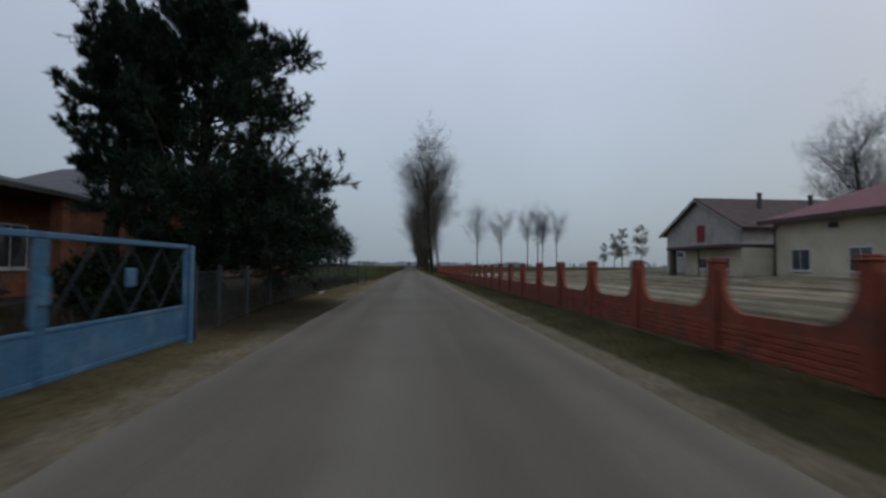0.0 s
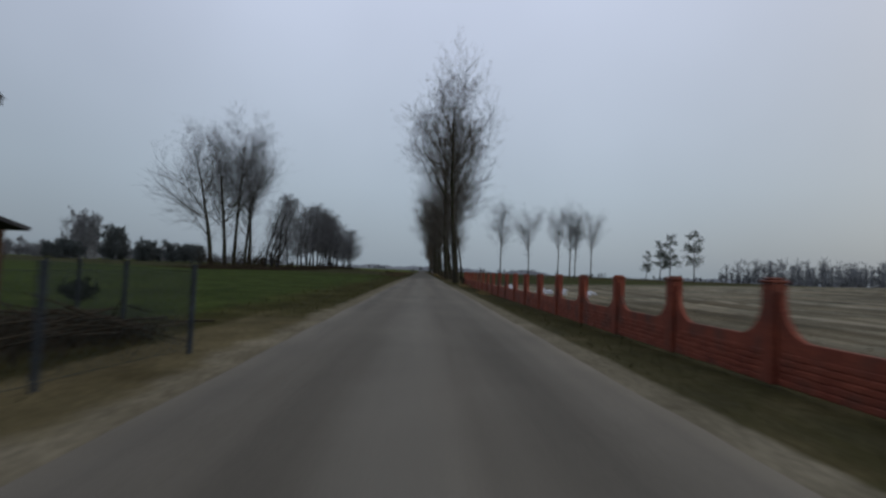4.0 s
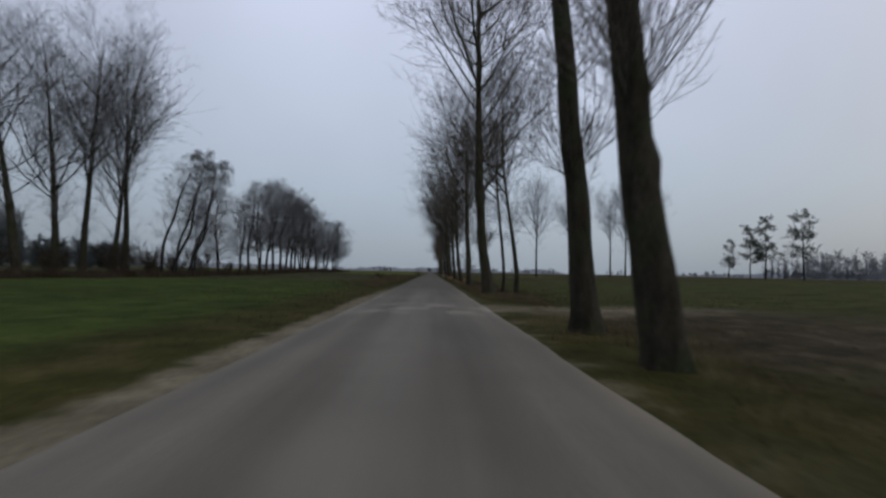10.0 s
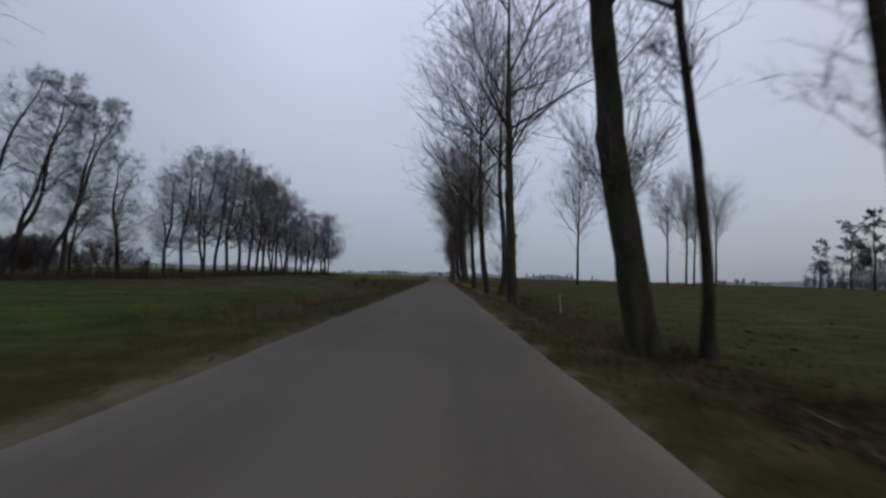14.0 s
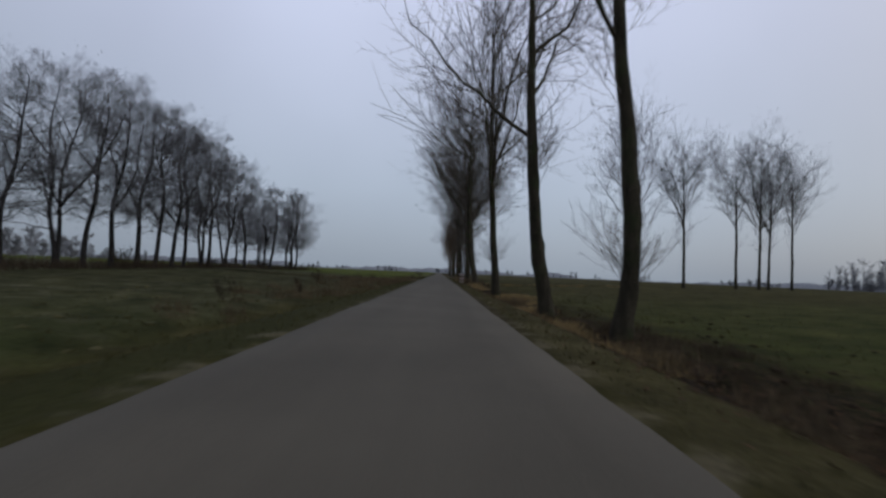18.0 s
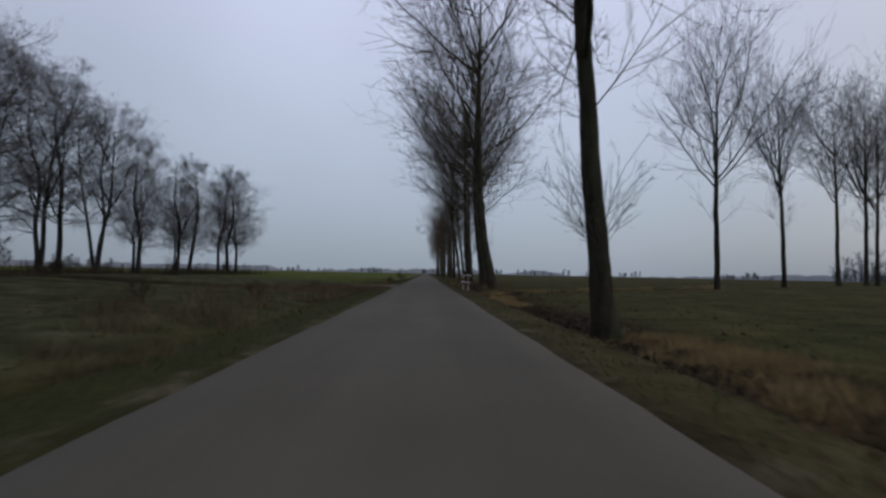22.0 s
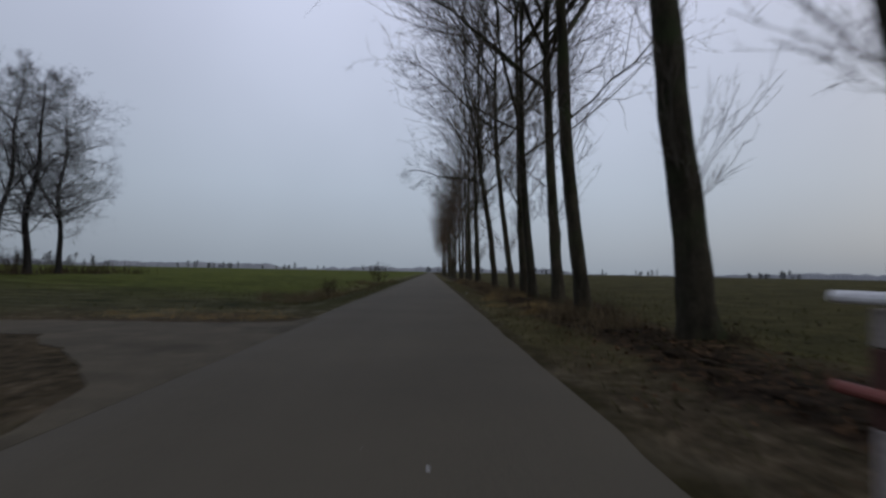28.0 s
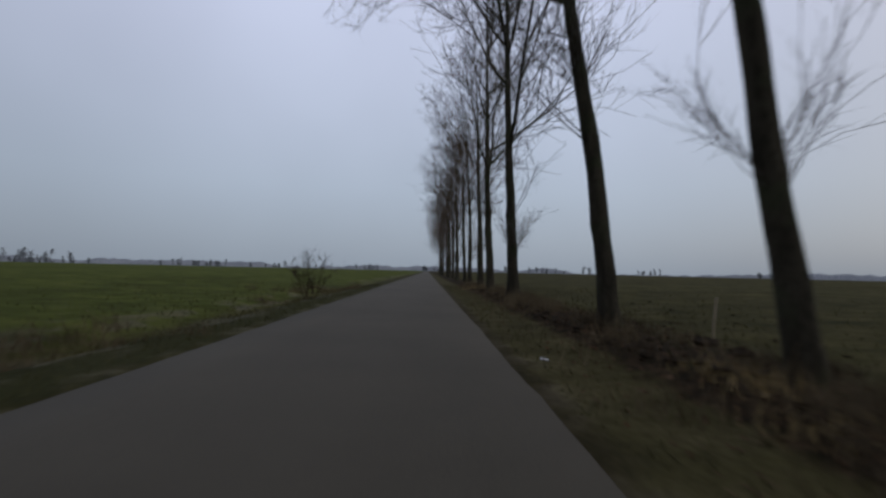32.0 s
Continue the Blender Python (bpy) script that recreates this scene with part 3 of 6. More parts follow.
    # bundles of shoots on the bole
    for _ in range(shoots):
        h = rng.uniform(0.12, fork / height) if shoot_at is None else shoot_at / height + rng.uniform(-0.012, 0.012)
        S, rs = sprout(rng, E0[:1], S0[:1] * 0.1, 11, (h, h + 0.02), (38, 80), (0.035 * shoot_len, 0.10 * shoot_len), 0.45, 5, 0.0045, 0.2, 0.05, 0.4)
        S2, rs2 = sprout(rng, S, rs, 6, (0.2, 1.0), (18, 45), (0.25, 0.55), 0.15, 3, 0.005, 0.1, 0.05, 0.6)
        groups += [(S, np.maximum(rs, 0.0058), 3), (S2, np.maximum(rs2, 0.0034), 3)]
        fans.append(needle_fans(rng, S2, 5, 0.32, 0.007, 0.4))
    trunk.materials.append(M_BARK)
    limb_list = []
    for k in range(len(L1)):
        lm = tubes("limb", [(L1[k:k + 1], r1[k:k + 1], 6)])
        lm.materials.append(M_BARK)
        limb_list.append(lm)
    crown = twig_mesh("crown", groups, fans)
    crown.materials.append(twig_mat or M_TWIG)
    return {"trunk": trunk, "limb": limb_list, "crown": crown}


def vase_poplar(seed, height=20.0, fork=8.2, girth=0.21, spread=0.50):
    return roadside_tree(seed, height, fork, girth, (0.3, 0.2), 17, spread, 0, M_ALDER_TWIG, 12, 6, tips=7, steep=(30, 58), burrs=2)


def alder_tree(seed, height=15, girth=0.2, lean=(0.3, 0.3), stems=1, low=0.34, reach=1.0, dense=12):
    """An alder: sinuous stems, level layered branching under a domed top, fine twigs dotted with cones."""
    rng = np.random.default_rng(seed)
    u = np.linspace(0, 1, 22)
    P0, R0 = [], []
    for k in range(stems):
        a = rng.uniform(0, 2 * np.pi) if stems == 1 else 2 * np.pi * k / stems + rng.normal() * 0.3
        out = (0.0 if stems == 1 else 0.11 * height) * u ** 0.8
        ph = rng.uniform(0, 6.28, 4)
        sway = 0.02 * height * np.minimum(1, 3 * u)
        x = 0.22 * k + lean[0] * u ** 1.2 + out * np.cos(a) + sway * (np.sin(5.5 * u + ph[0]) - np.sin(ph[0]) + 0.4 * np.sin(14 * u + ph[1]))
        y = 0.12 * k + lean[1] * u ** 1.2 + out * np.sin(a) + sway * (np.sin(5.0 * u + ph[2]) - np.sin(ph[2]) + 0.4 * np.sin(13 * u + ph[3]))
        P0.append(np.stack([x, y, -0.25 + (height * (1 - 0.06 * k) + 0.25) * u], 1))
        R0.append(girth * (0.85 if stems > 1 else 1.0) * np.interp(u, [0, 0.03, 0.12, 0.55, 1], [1.9, 1.3, 1.05, 0.62, 0.06]))
    P0, R0 = np.array(P0), np.array(R0)
    trunk = tubes("trunk", [(P0, R0, 9)])
    trunk.materials.append(M_ALDER)
    # a few strong limbs rise, the rest stand level in layers
    La, ra_ = sprout(rng, P0, R0, 4, (0.28, 0.68), (28, 50), (0.26 * reach, 0.42 * reach), 0.25, 7, 0.015, 0.12, 0.09, 0.25)
    Lb, rb_ = sprout(rng, P0, R0, 44 // stems + 8, (low, 0.985), (50, 92), (0.28 * reach, 0.42 * reach), 0.12, 7, 0.010, 0.06, 0.07, 0.25)
    dome = np.interp(Lb[:, 0, 2] / height, [0.2, low + 0.04, 0.5, 0.75, 0.9, 1.0], [0.55, 0.75, 1.0, 0.95, 0.72, 0.42])
    Lb = Lb[:, :1] + (Lb - Lb[:, :1]) * (dome * rng.uniform(0.55, 1.1, len(Lb)))[:, None, None]
    L1, r1 = np.concatenate([La, Lb]), np.concatenate([ra_, rb_])
    L2, r2 = sprout(rng, L1, r1, dense, (0.15, 1.0), (25, 60), (0.28, 0.6), 0.06, 4, 0.007, 0.1, 0.08, 0.35)
    L3, r3 = sprout(rng, L2, r2, 4, (0.2, 1.0), (25, 60), (0.4, 0.8), 0.04, 3, 0.008, 0.06, 0.08, 0.4)
    fan = needle_fans(rng, L3, 7, 0.46, 0.0085, 0.42, 0.06)
    # small cones at the shoots' ends
    pick = rng.choice(len(L3), min(len(L3), 420))
    tip = L3[pick, -1] + rng.normal(size=(len(pick), 3)) * 0.12
    d = rng.normal(size=(len(pick), 3)) * 0.05
    d[:, 2] -= 0.05
    C = np.stack([tip, tip + d], 1)
    cr_ = np.tile(np.array([[0.026, 0.014]]), (len(pick), 1))
    limb_list = []
    for k in range(len(La)):
        me = tubes("limb", [(La[k:k + 1], ra_[k:k + 1], 6)])
        me.materials.append(M_ALDER)
        limb_list.append(me)
    crown = twig_mesh("crown", [(Lb, rb_, 4), (L2, np.maximum(r2, 0.005), 3), (C, cr_, 3)], [fan, needle_fans(rng, L2, 4, 0.4, 0.009, 0.4, 0.08)])
    crown.materials.append(M_ALDER_TWIG)
    return {"trunk": trunk, "limb": limb_list, "crown": crown}


def pine_tree(seed, height=15):
    """A scots pine: bare lower stem, layered level limbs, flat needle plates."""
    rng = np.random.default_rng(seed)
    p = line_of(rng, (0, 0, -0.2), (0.3, 0.3, height), 12, 0.1)[None]
    r = (0.2 * np.linspace(1.1, 0.1, 12))[None]
    trunk = tubes("trunk", [(p, r, 7)])
    trunk.materials.append(M_ALDER)
    L1, r1 = sprout(rng, p, r, 46, (0.3, 1.0), (55, 90), (0.13, 0.25), 0.06, 5, 0.012, 0.08, 0.05, 0.3)
    L2, r2 = sprout(rng, L1, r1, 8, (0.25, 1.0), (30, 70), (0.3, 0.6), 0.06, 3, 0.010, 0.05, 0.05, 0.4)
    v, t = needle_fans(rng, L2, 95, 0.46, 0.02, 0.6)
    crown = mesh_of("crown", v, (), t)
    crown.materials.append(M_PINE)
    limb_list = []
    for k in range(len(L1)):
        lm = tubes("limb", [(L1[k:k + 1], r1[k:k + 1], 4), (L2[k * 8:k * 8 + 8], r2[k * 8:k * 8 + 8], 3)])
        lm.materials.append(M_ALDER)
        limb_list.append(lm)
    return {"trunk": trunk, "limb": limb_list, "crown": crown}


def needle_fans(rng, lines, per, size, width, loose=0.55, lift=0.0):
    M, n, _ = lines.shape
    idx = np.repeat(np.arange(M), per)
    t = rng.uniform(0.1, 1.0, len(idx)) * (n - 1)
    i0 = np.minimum(t.astype(int), n - 2)
    fr = (t - i0)[:, None]
    b = lines[idx, i0] * (1 - fr) + lines[idx, i0 + 1] * fr
    tan = lines[idx, i0 + 1] - lines[idx, i0]
    tan /= np.linalg.norm(tan, axis=1, keepdims=True) + 1e-9
    d = tan * 0.7 + rng.normal(size=b.shape) * loose
    d[:, 2] += lift
    d /= np.linalg.norm(d, axis=1, keepdims=True)
    w = np.cross(d, rng.normal(size=b.shape))
    w /= np.linalg.norm(w, axis=1, keepdims=True) + 1e-9
    ln = rng.uniform(0.6, 1.2, len(idx))[:, None] * size
    V = np.stack([b - w * width * 0.5, b + w * width * 0.5, b + d * ln], 1).reshape(-1, 3)
    return V, np.arange(len(V)).reshape(-1, 3)


def plant_tree(name, kit, m, label, category, group):
    t = thing(name, m, label, category, group)
    for key, found in kit.items():
        for me in found if isinstance(found, list) else [found]:
            o = new(key, me)
            o.parent = t
    return t


# ---- ground: one sheet to the horizon ----
def bank(x, y):
    """Height of the ground: flat shoulders, a leaf-filled bank beyond the right verge, a shallow ditch on the left."""
    def sm(v, a, b):
        u = min(1.0, max(0.0, (v - a) / (b - a)))
        return u * u * (3 - 2 * u)
    z = -0.03 if abs(x) < 2.25 else -0.02
    r = sm(y, 92, 104)
    if x > 2.2:
        late = sm(y, 162, 170)
        z -= r * (1 - late) * (0.05 * sm(x, 2.3, 3.4) + 0.26 * sm(x, 3.4, 4.0) - 0.08 * sm(x, 4.4, 5.6))
        z += late * (0.16 * sm(x, 2.9, 4.2) - 0.2 * sm(x, 5.0, 7.0))
        z -= (1 - r) * 0.03 * sm(x, 2.6, 4)
    if x < -2.2:
        l = sm(y, 108, 125) * (1 - sm(y, 172, 178) * (1 - sm(y, 187, 191)))
        z -= l * (0.28 * sm(-x, 3.2, 4.3) - 0.18 * sm(-x, 5.0, 6.4))
    off = abs(y - 173.2 - max(0.28 * x, -0.06 * x))
    z -= 0.42 * (1 - sm(off, 0.5, 2.0)) * sm(abs(x), 3.2, 4.6) * (1 - sm(abs(x), 24, 40))
    near = 1 - sm(y, 8, 58)
    if x > 2.4:
        z += 0.13 * near * sm(x, 2.5, 3.6)
    if x > 5:
        z += 0.034 * min(x - 5, 60.0) * (1 - sm(y, 66, 100))
        z += (0.42 * sm(x, 6.5, 26) + 0.36 * sm(x, 26, 62)) * sm(y, 66, 100)
    if x < -6:
        z += (0.06 + 0.52 * sm(y, 132, 182)) * sm(-x, 6, 27) * sm(y, 45, 95)
    amp = 0.05 * sm(abs(x), 2.5, 5)
    if x < -3.2:
        amp += 0.09 * sm(-x, 3.2, 4.6) * sm(y, 108, 130) * (1 - sm(y, 172, 176))
    if amp:
        z += amp * (noise.noise(Vector((x * 0.9, y * 0.9, 0.0))) + 0.6 * noise.noise(Vector((x * 2.3, y * 2.3, 5.0))))
    # the side road's mouth lies level with the asphalt
    if -13.0 < x < -1.9 and max(176.0, min(176.0 - 1.1 * (x + 2.0), 181.9)) < y < (185.8 if x > -2.7 else 184.9):
        z = min(z, -0.027)
    return z


def build_ground():
    xs = [-2500, -900, -400, -200, -120, -80, -55, -40, -30, -24, -19, -15, -12, -10]
    xs += [round(-9 + 0.5 * i, 2) for i in range(13)] + [-2.6, -2.3, -2.1, -1.0, 0.0, 1.0, 2.1, 2.3, 2.6]
    xs += [round(3.0 + 0.25 * i, 2) for i in range(15)] + [7.2, 8, 9, 10, 12, 15, 19, 24, 30, 40, 55, 80, 120, 200, 400, 900, 2500]
    ys = [-1200, -400, -150, -60, -30] + [-16 + 0.7 * i for i in range(0, 370)] + [246, 252, 260, 270, 285, 305, 340, 400, 520, 800, 1500, 3500]
    verts = np.array([(x, y, bank(x, min(y, 258.0)) if abs(x) > 2.25 else -0.03) for y in ys for x in xs])
    nx = len(xs)
    j, i = np.meshgrid(np.arange(len(ys) - 1), np.arange(nx - 1), indexing="ij")
    q = np.stack([j * nx + i, j * nx + i + 1, (j + 1) * nx + i + 1, (j + 1) * nx + i], -1).reshape(-1, 4)
    me = mesh_of("ground", verts, q, smooth=True)
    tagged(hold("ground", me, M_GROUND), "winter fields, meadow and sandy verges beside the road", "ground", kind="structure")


def build_road():
    rng = np.random.default_rng(5)
    ys = np.concatenate([np.arange(-40, 260, 0.5), [280, 320, 400, 600, 1000]])
    cols = [-2.1, -1.4, -0.7, 0, 0.7, 1.4, 2.1]
    verts, n = [], len(cols)
    el = er = 0.0
    for y in ys:
        el, er = el * 0.8 + rng.normal(0, 0.012), er * 0.8 + rng.normal(0, 0.012)
        for k, c in enumerate(cols):
            x = c + (el if k == 0 else er if k == n - 1 else 0)
            verts.append((x, y, 0.0 - 0.012 * (c / 2.1) ** 2))
        verts.append((2.16 + er, y, -0.06))
        verts.append((-2.16 + el, y, -0.06))
    m = n + 2
    quads = []
    for j in range(len(ys) - 1):
        a, b = j * m, (j + 1) * m
        for k in range(n - 1):
            quads.append((a + k, a + k + 1, b + k + 1, b + k))
        quads.append((a + n - 1, a + n, b + n, b + n - 1))
        quads.append((a + n + 1, a, b, b + n + 1))
    tagged(hold("road", mesh_of("road", verts, quads, smooth=True), M_ROAD), "narrow worn grey asphalt road without markings", "road", kind="structure")
    # the mouth of the side road on the left
    pts = [(-1.9, 176.4), (-2.3, 177.9), (-2.8, 179.0), (-4.1, 180.5), (-5.8, 182.0), (-8, 182.6), (-11.5, 182.9), (-11.6, 184.0), (-8, 184.1), (-6, 184.2), (-4.4, 184.2), (-2.9, 184.3), (-2.3, 184.8), (-1.9, 185.6)]
    ragged = []
    for (xa, ya), (xb, yb) in zip(pts, pts[1:]):
        steps = max(1, int(math.hypot(xb - xa, yb - ya) / 0.35))
        for i in range(steps):
            u = i / steps
            d = 0.16 if xa < -2.1 else 0.0
            ragged.append((xa + (xb - xa) * u + rng.uniform(-d, d), ya + (yb - ya) * u + rng.uniform(-d, d)))
    ragged.append(pts[-1])
    bm = bmesh.new()
    f = bm.faces.new([bm.verts.new((x, y, -0.0075 - 0.002 * max(0.0, -x - 2.2))) for x, y in ragged])
    if f.normal.z < 0:
        f.normal_flip()
    r = bmesh.ops.extrude_face_region(bm, geom=[f])
    for v in r["geom"]:
        if isinstance(v, bmesh.types.BMVert):
            v.co.z -= 0.06
    bmesh.ops.recalc_face_normals(bm, faces=bm.faces)
    side = part("side_road", bm, surface("gravelly_earth", (0.050, 0.043, 0.029), (0.078, 0.067, 0.046), 1.2, 50, 0.9, 0.4, 0.01, coords="World",
                                         stain=(0.036, 0.031, 0.02), stain_scale=0.7, spec=0.1), None)
    tagged(side, "gravelly grey mouth of a side road", "road", kind="structure")


build_ground()
build_road()


# ---- the avenue on the right ----
AVENUE = "roadside trees in a row"
BIG = "tall bare poplar with furrowed grey bark beside the road"
THIN = "slim bare young poplar with a bent dark stem beside the road"


def along(x, y, height, fork, girth, lean, seed, limbs=13, spread=0.44, shoots=2, label=BIG, up=0.5, **more):
    """One tree of the avenue; lean: degrees by which its foot leans towards the road, up: degrees of its upper stem."""
    kit = roadside_tree(seed, height, fork, girth, (-math.tan(radians(up)) * height, random.Random(seed).uniform(-0.6, 0.6)), limbs, spread, shoots, low=lean, **more)
    return plant_tree("roadside_tree", kit, pose(x, y, bank(x, y) - 0.02), label, "tree", AVENUE)


along(3.3, 74.1, 19.6, 7.0, 0.225, 8.0, 211, 19, 0.37, 4, shoot_at=3.4, shoot_len=1.3, steep=(26, 52))
along(3.45, 77.8, 18.8, 6.4, 0.225, 6.0, 212, 19, 0.38, 3, shoot_at=3.1, shoot_len=1.1, steep=(26, 54))
along(3.45, 94.9, 20, 7.2, 0.245, 8.0, 213, 16, 0.50, 2)
along(5.7, 98.7, 14, 4.4, 0.13, 9.0, 214, 10, 0.54, 1, THIN, bow=0.16)
along(4.6, 103.2, 20, 6.9, 0.28, 10.5, 215, 15, 0.52, 4, shoot_at=3.1, shoot_len=1.1, up=0.8)
along(5.4, 102.4, 15, 6.7, 0.10, 4.5, 216, 9, 0.50, 1, THIN, bow=0.1)
along(4.35, 119.4, 20, 6.7, 0.245, 4.0, 217, 15, 0.50, 2)
along(4.92, 129.6, 19, 7.1, 0.2, 1.0, 218, 14, 0.48, 2, bow=0.2, shoot_at=1.4)
along(4.55, 136.2, 20, 6.7, 0.235, 8.5, 219, 15, 0.60, 2, shoot_at=5.6)
along(4.42, 151.5, 21, 6.2, 0.235, 5.5, 220, 16, 0.60, 2, shoot_at=2.2, up=1.2)
along(4.2, 169.2, 20, 6.4, 0.235, 10.5, 221, 15, 0.60, 1, up=0.0)
along(4.9, 177.3, 20, 7.1, 0.26, 13.0, 222, 15, 0.58, 1, up=-1.0, shoot_at=2.6)
along(5.07, 181.7, 19, 6.7, 0.25, 11.0, 223, 14, 0.56, 1, shoot_at=2.4, bow=0.1, up=-1.0)
along(4.45, 185.8, 19, 6.7, 0.165, 6.5, 224, 13, 0.56, 1, up=1.0)
along(4.8, 189.6, 19, 5.9, 0.165, 3.2, 225, 13, 0.58, 1)
along(5.05, 194.5, 18.5, 5.9, 0.155, 6.6, 226, 13, 0.56, 2)
along(4.9, 195.6, 18.5, 5.5, 0.155, 5.6, 227, 13, 0.56, 1, low_arm=1)
along(4.84, 198.6, 18, 6.3, 0.138, 10.0, 228, 13, 0.54, 1, shoot_at=1.9, bow=0.08, up=0)
along(4.55, 203.1, 18, 5.2, 0.160, 9.0, 229, 14, 0.52, 2, bow=0.1, shoot_at=4.8, up=1.5, arm=(6.3, 4.6, 0.7))
along(4.5, 213.3, 18, 5.0, 0.19, 3.0, 230, 14, 0.56, 2, shoot_at=1.8)
along(4.45, 220.0, 17.5, 5.0, 0.18, 3.0, 231, 14, 0.56, 1)
REDDISH = [roadside_tree(41, 15.5, 4.0, 0.19, (-0.6, 0.2), 16, 0.42, 2, M_TWIG_RED, tips=7), roadside_tree(42, 17, 5.0, 0.19, (-0.8, -0.2), 16, 0.40, 2, M_TWIG_RED, tips=7),
           roadside_tree(43, 17, 6.0, 0.18, (-0.5, 0.3), 13, 0.40, 1, None, tips=7)]
for i in range(14):
    rr = random.Random(700 + i)
    y, x = 227 + i * 8.5 + rr.uniform(-2, 2), 4.7 + rr.uniform(-0.3, 0.4)
    s = rr.uniform(0.85, 1.0)
    plant_tree("roadside_tree", REDDISH[i % 3], pose(x, y, bank(x, y) - 0.02, 0, 0, rr.uniform(-40, 40)) @ Matrix.Diagonal((s, s, s, 1)),
               "tall bare roadside tree with reddish-brown twigs" if i % 3 < 2 else BIG, "tree", AVENUE)


# ---- six poplars standing apart in the field on the right ----
VASE = [vase_poplar(51), vase_poplar(52, 19.0, 7.6, 0.19, 0.50), vase_poplar(53, 20.5, 8.6, 0.2, 0.46)]
for i, (x, y) in enumerate(((24.4, 180.3), (34.6, 186.3), (46.6, 194.0), (51.0, 195.3), (53.0, 196.0), (60.5, 201.2))):
    plant_tree("field_poplar", VASE[i % 3], pose(x, y, bank(x, y) - 0.08, 0, 0, 77 * i) @ Matrix.Diagonal((0.98, 0.98, 1.07 - 0.02 * (i % 3), 1)),
               "slender bare poplar with a vase-shaped crown in the field", "tree", "poplars in the field")

# ---- bare trees and alders on the left ----
TALL = [roadside_tree(61, 28, 7.8, 0.36, (0.8, 0.5), 20, 0.42, 1, M_ALDER_TWIG, sub=15, fine_count=7, tips=6, steep=(22, 48)),
        roadside_tree(62, 20, 5.5, 0.36, (-3.4, -1.0), 22, 0.52, 1, M_ALDER_TWIG, sub=14, fine_count=7, tips=7, steep=(40, 75)),
        roadside_tree(63, 22, 5.5, 0.33, (-2.6, 0.6), 19, 0.46, 1, M_ALDER_TWIG, sub=14, fine_count=7, tips=7, steep=(30, 60)),
        roadside_tree(64, 27, 6.8, 0.31, (1.6, -0.6), 20, 0.42, 1, M_ALDER_TWIG, sub=15, fine_count=7, tips=6, steep=(22, 50))]
for i, (x, y, kit, turn) in enumerate(((-36.1, 112.1, 1, 0), (-35.1, 115.0, 2, 0), (-34.7, 118.1, 0, 0), (-34.3, 122.4, 3, 40), (-33.6, 123.3, 0, 150))):
    s = 0.86 if kit in (0, 3) else 1.0
    plant_tree("meadow_poplar", TALL[kit], pose(x, y, bank(x, y) - 0.1, 0, 0, turn) @ Matrix.Diagonal((s, s, s, 1)),
               "bare spreading poplar leaning over the meadow's edge" if kit in (1, 2) else "tall bare poplar at the meadow's edge", "tree", "bare poplars by the meadow")
ALDERS = [alder_tree(71, 15.0, low=0.2), alder_tree(72, 15.5, lean=(0.6, -0.5), low=0.22), alder_tree(73, 15.0, 0.18, stems=2, low=0.22), alder_tree(74, 16.0, lean=(-0.5, 0.4), low=0.26),
          alder_tree(75, 16.0, 0.17, stems=3, low=0.3), alder_tree(76, 13.0, 0.2, low=0.17), alder_tree(77, 16.0, 0.18, lean=(3.0, 1.5), low=0.26, reach=0.62, dense=6), alder_tree(78, 15.0, 0.17, lean=(2.4, 2.2), low=0.26, reach=0.66, dense=6)]
# along the row: from the meadow, how far back, which kit, how tall
for x, y, kit, tall in ((-31.8, 127.0, 6, 15.5), (-31.3, 128.9, 7, 15.5), (-31.9, 130.6, 6, 15.0), (-31.3, 132.8, 7, 15.0), (-31.7, 135.0, 6, 16.0), (-31.2, 141.7, 5, 12.0), (-33.6, 138.5, 0, 10.0), (-31.0, 149.2, 5, 11.5),
                        (-30.8, 152.6, 1, 14.8), (-30.5, 157.4, 2, 16.3), (-30.3, 160.2, 3, 16.5), (-30.1, 163.6, 1, 17.0), (-29.8, 167.0, 0, 16.4), (-29.6, 169.7, 3, 16.4), (-29.4, 172.5, 1, 16.0), (-29.2, 174.6, 3, 16.0),
                        (-29.0, 178.2, 2, 15.8), (-28.9, 180.0, 3, 15.4), (-28.5, 184.0, 4, 15.6), (-28.0, 189.5, 5, 13.2), (-31.1, 194.0, 0, 11.5), (-27.6, 196.3, 0, 12.6), (-27.4, 198.5, 5, 13.0), (-30.6, 202.0, 2, 11.5), (-27.1, 205.8, 1, 13.4),
                        (-26.8, 208.0, 5, 13.8), (-26.6, 210.6, 0, 13.2)):
    s = tall / (15.0, 15.5, 15.0, 16.0, 16.0, 13.0, 16.0, 15.0)[kit]
    plant_tree("alder", ALDERS[kit], pose(x, y, bank(x, y) - 0.05, 0, 0, 0 if kit > 5 else (67 * y) % 360) @ Matrix.Diagonal((s, s, s, 1)),
               "leaning dark alder with a crooked stem at the field's edge" if kit > 5 else "dark bare alder dotted with cones at the field's edge", "tree", "alders in a row")
PINES = [pine_tree(81, 15.5), pine_tree(82, 17)]
for i, (x, y, s) in enumerate(((81.5, 185.5, 0.95), (86.4, 179.6, 0.95), (77.2, 193.5, 0.62), (80, 189, 0.8))):
    plant_tree("field_pine", PINES[i % 2], pose(x, y, bank(x, y) - 0.1, 0, 0, 120 * i) @ Matrix.Diagonal((s, s, s, 1)),
               "scots pine with a bare lower stem at the field's edge", "tree", "pines by the field")


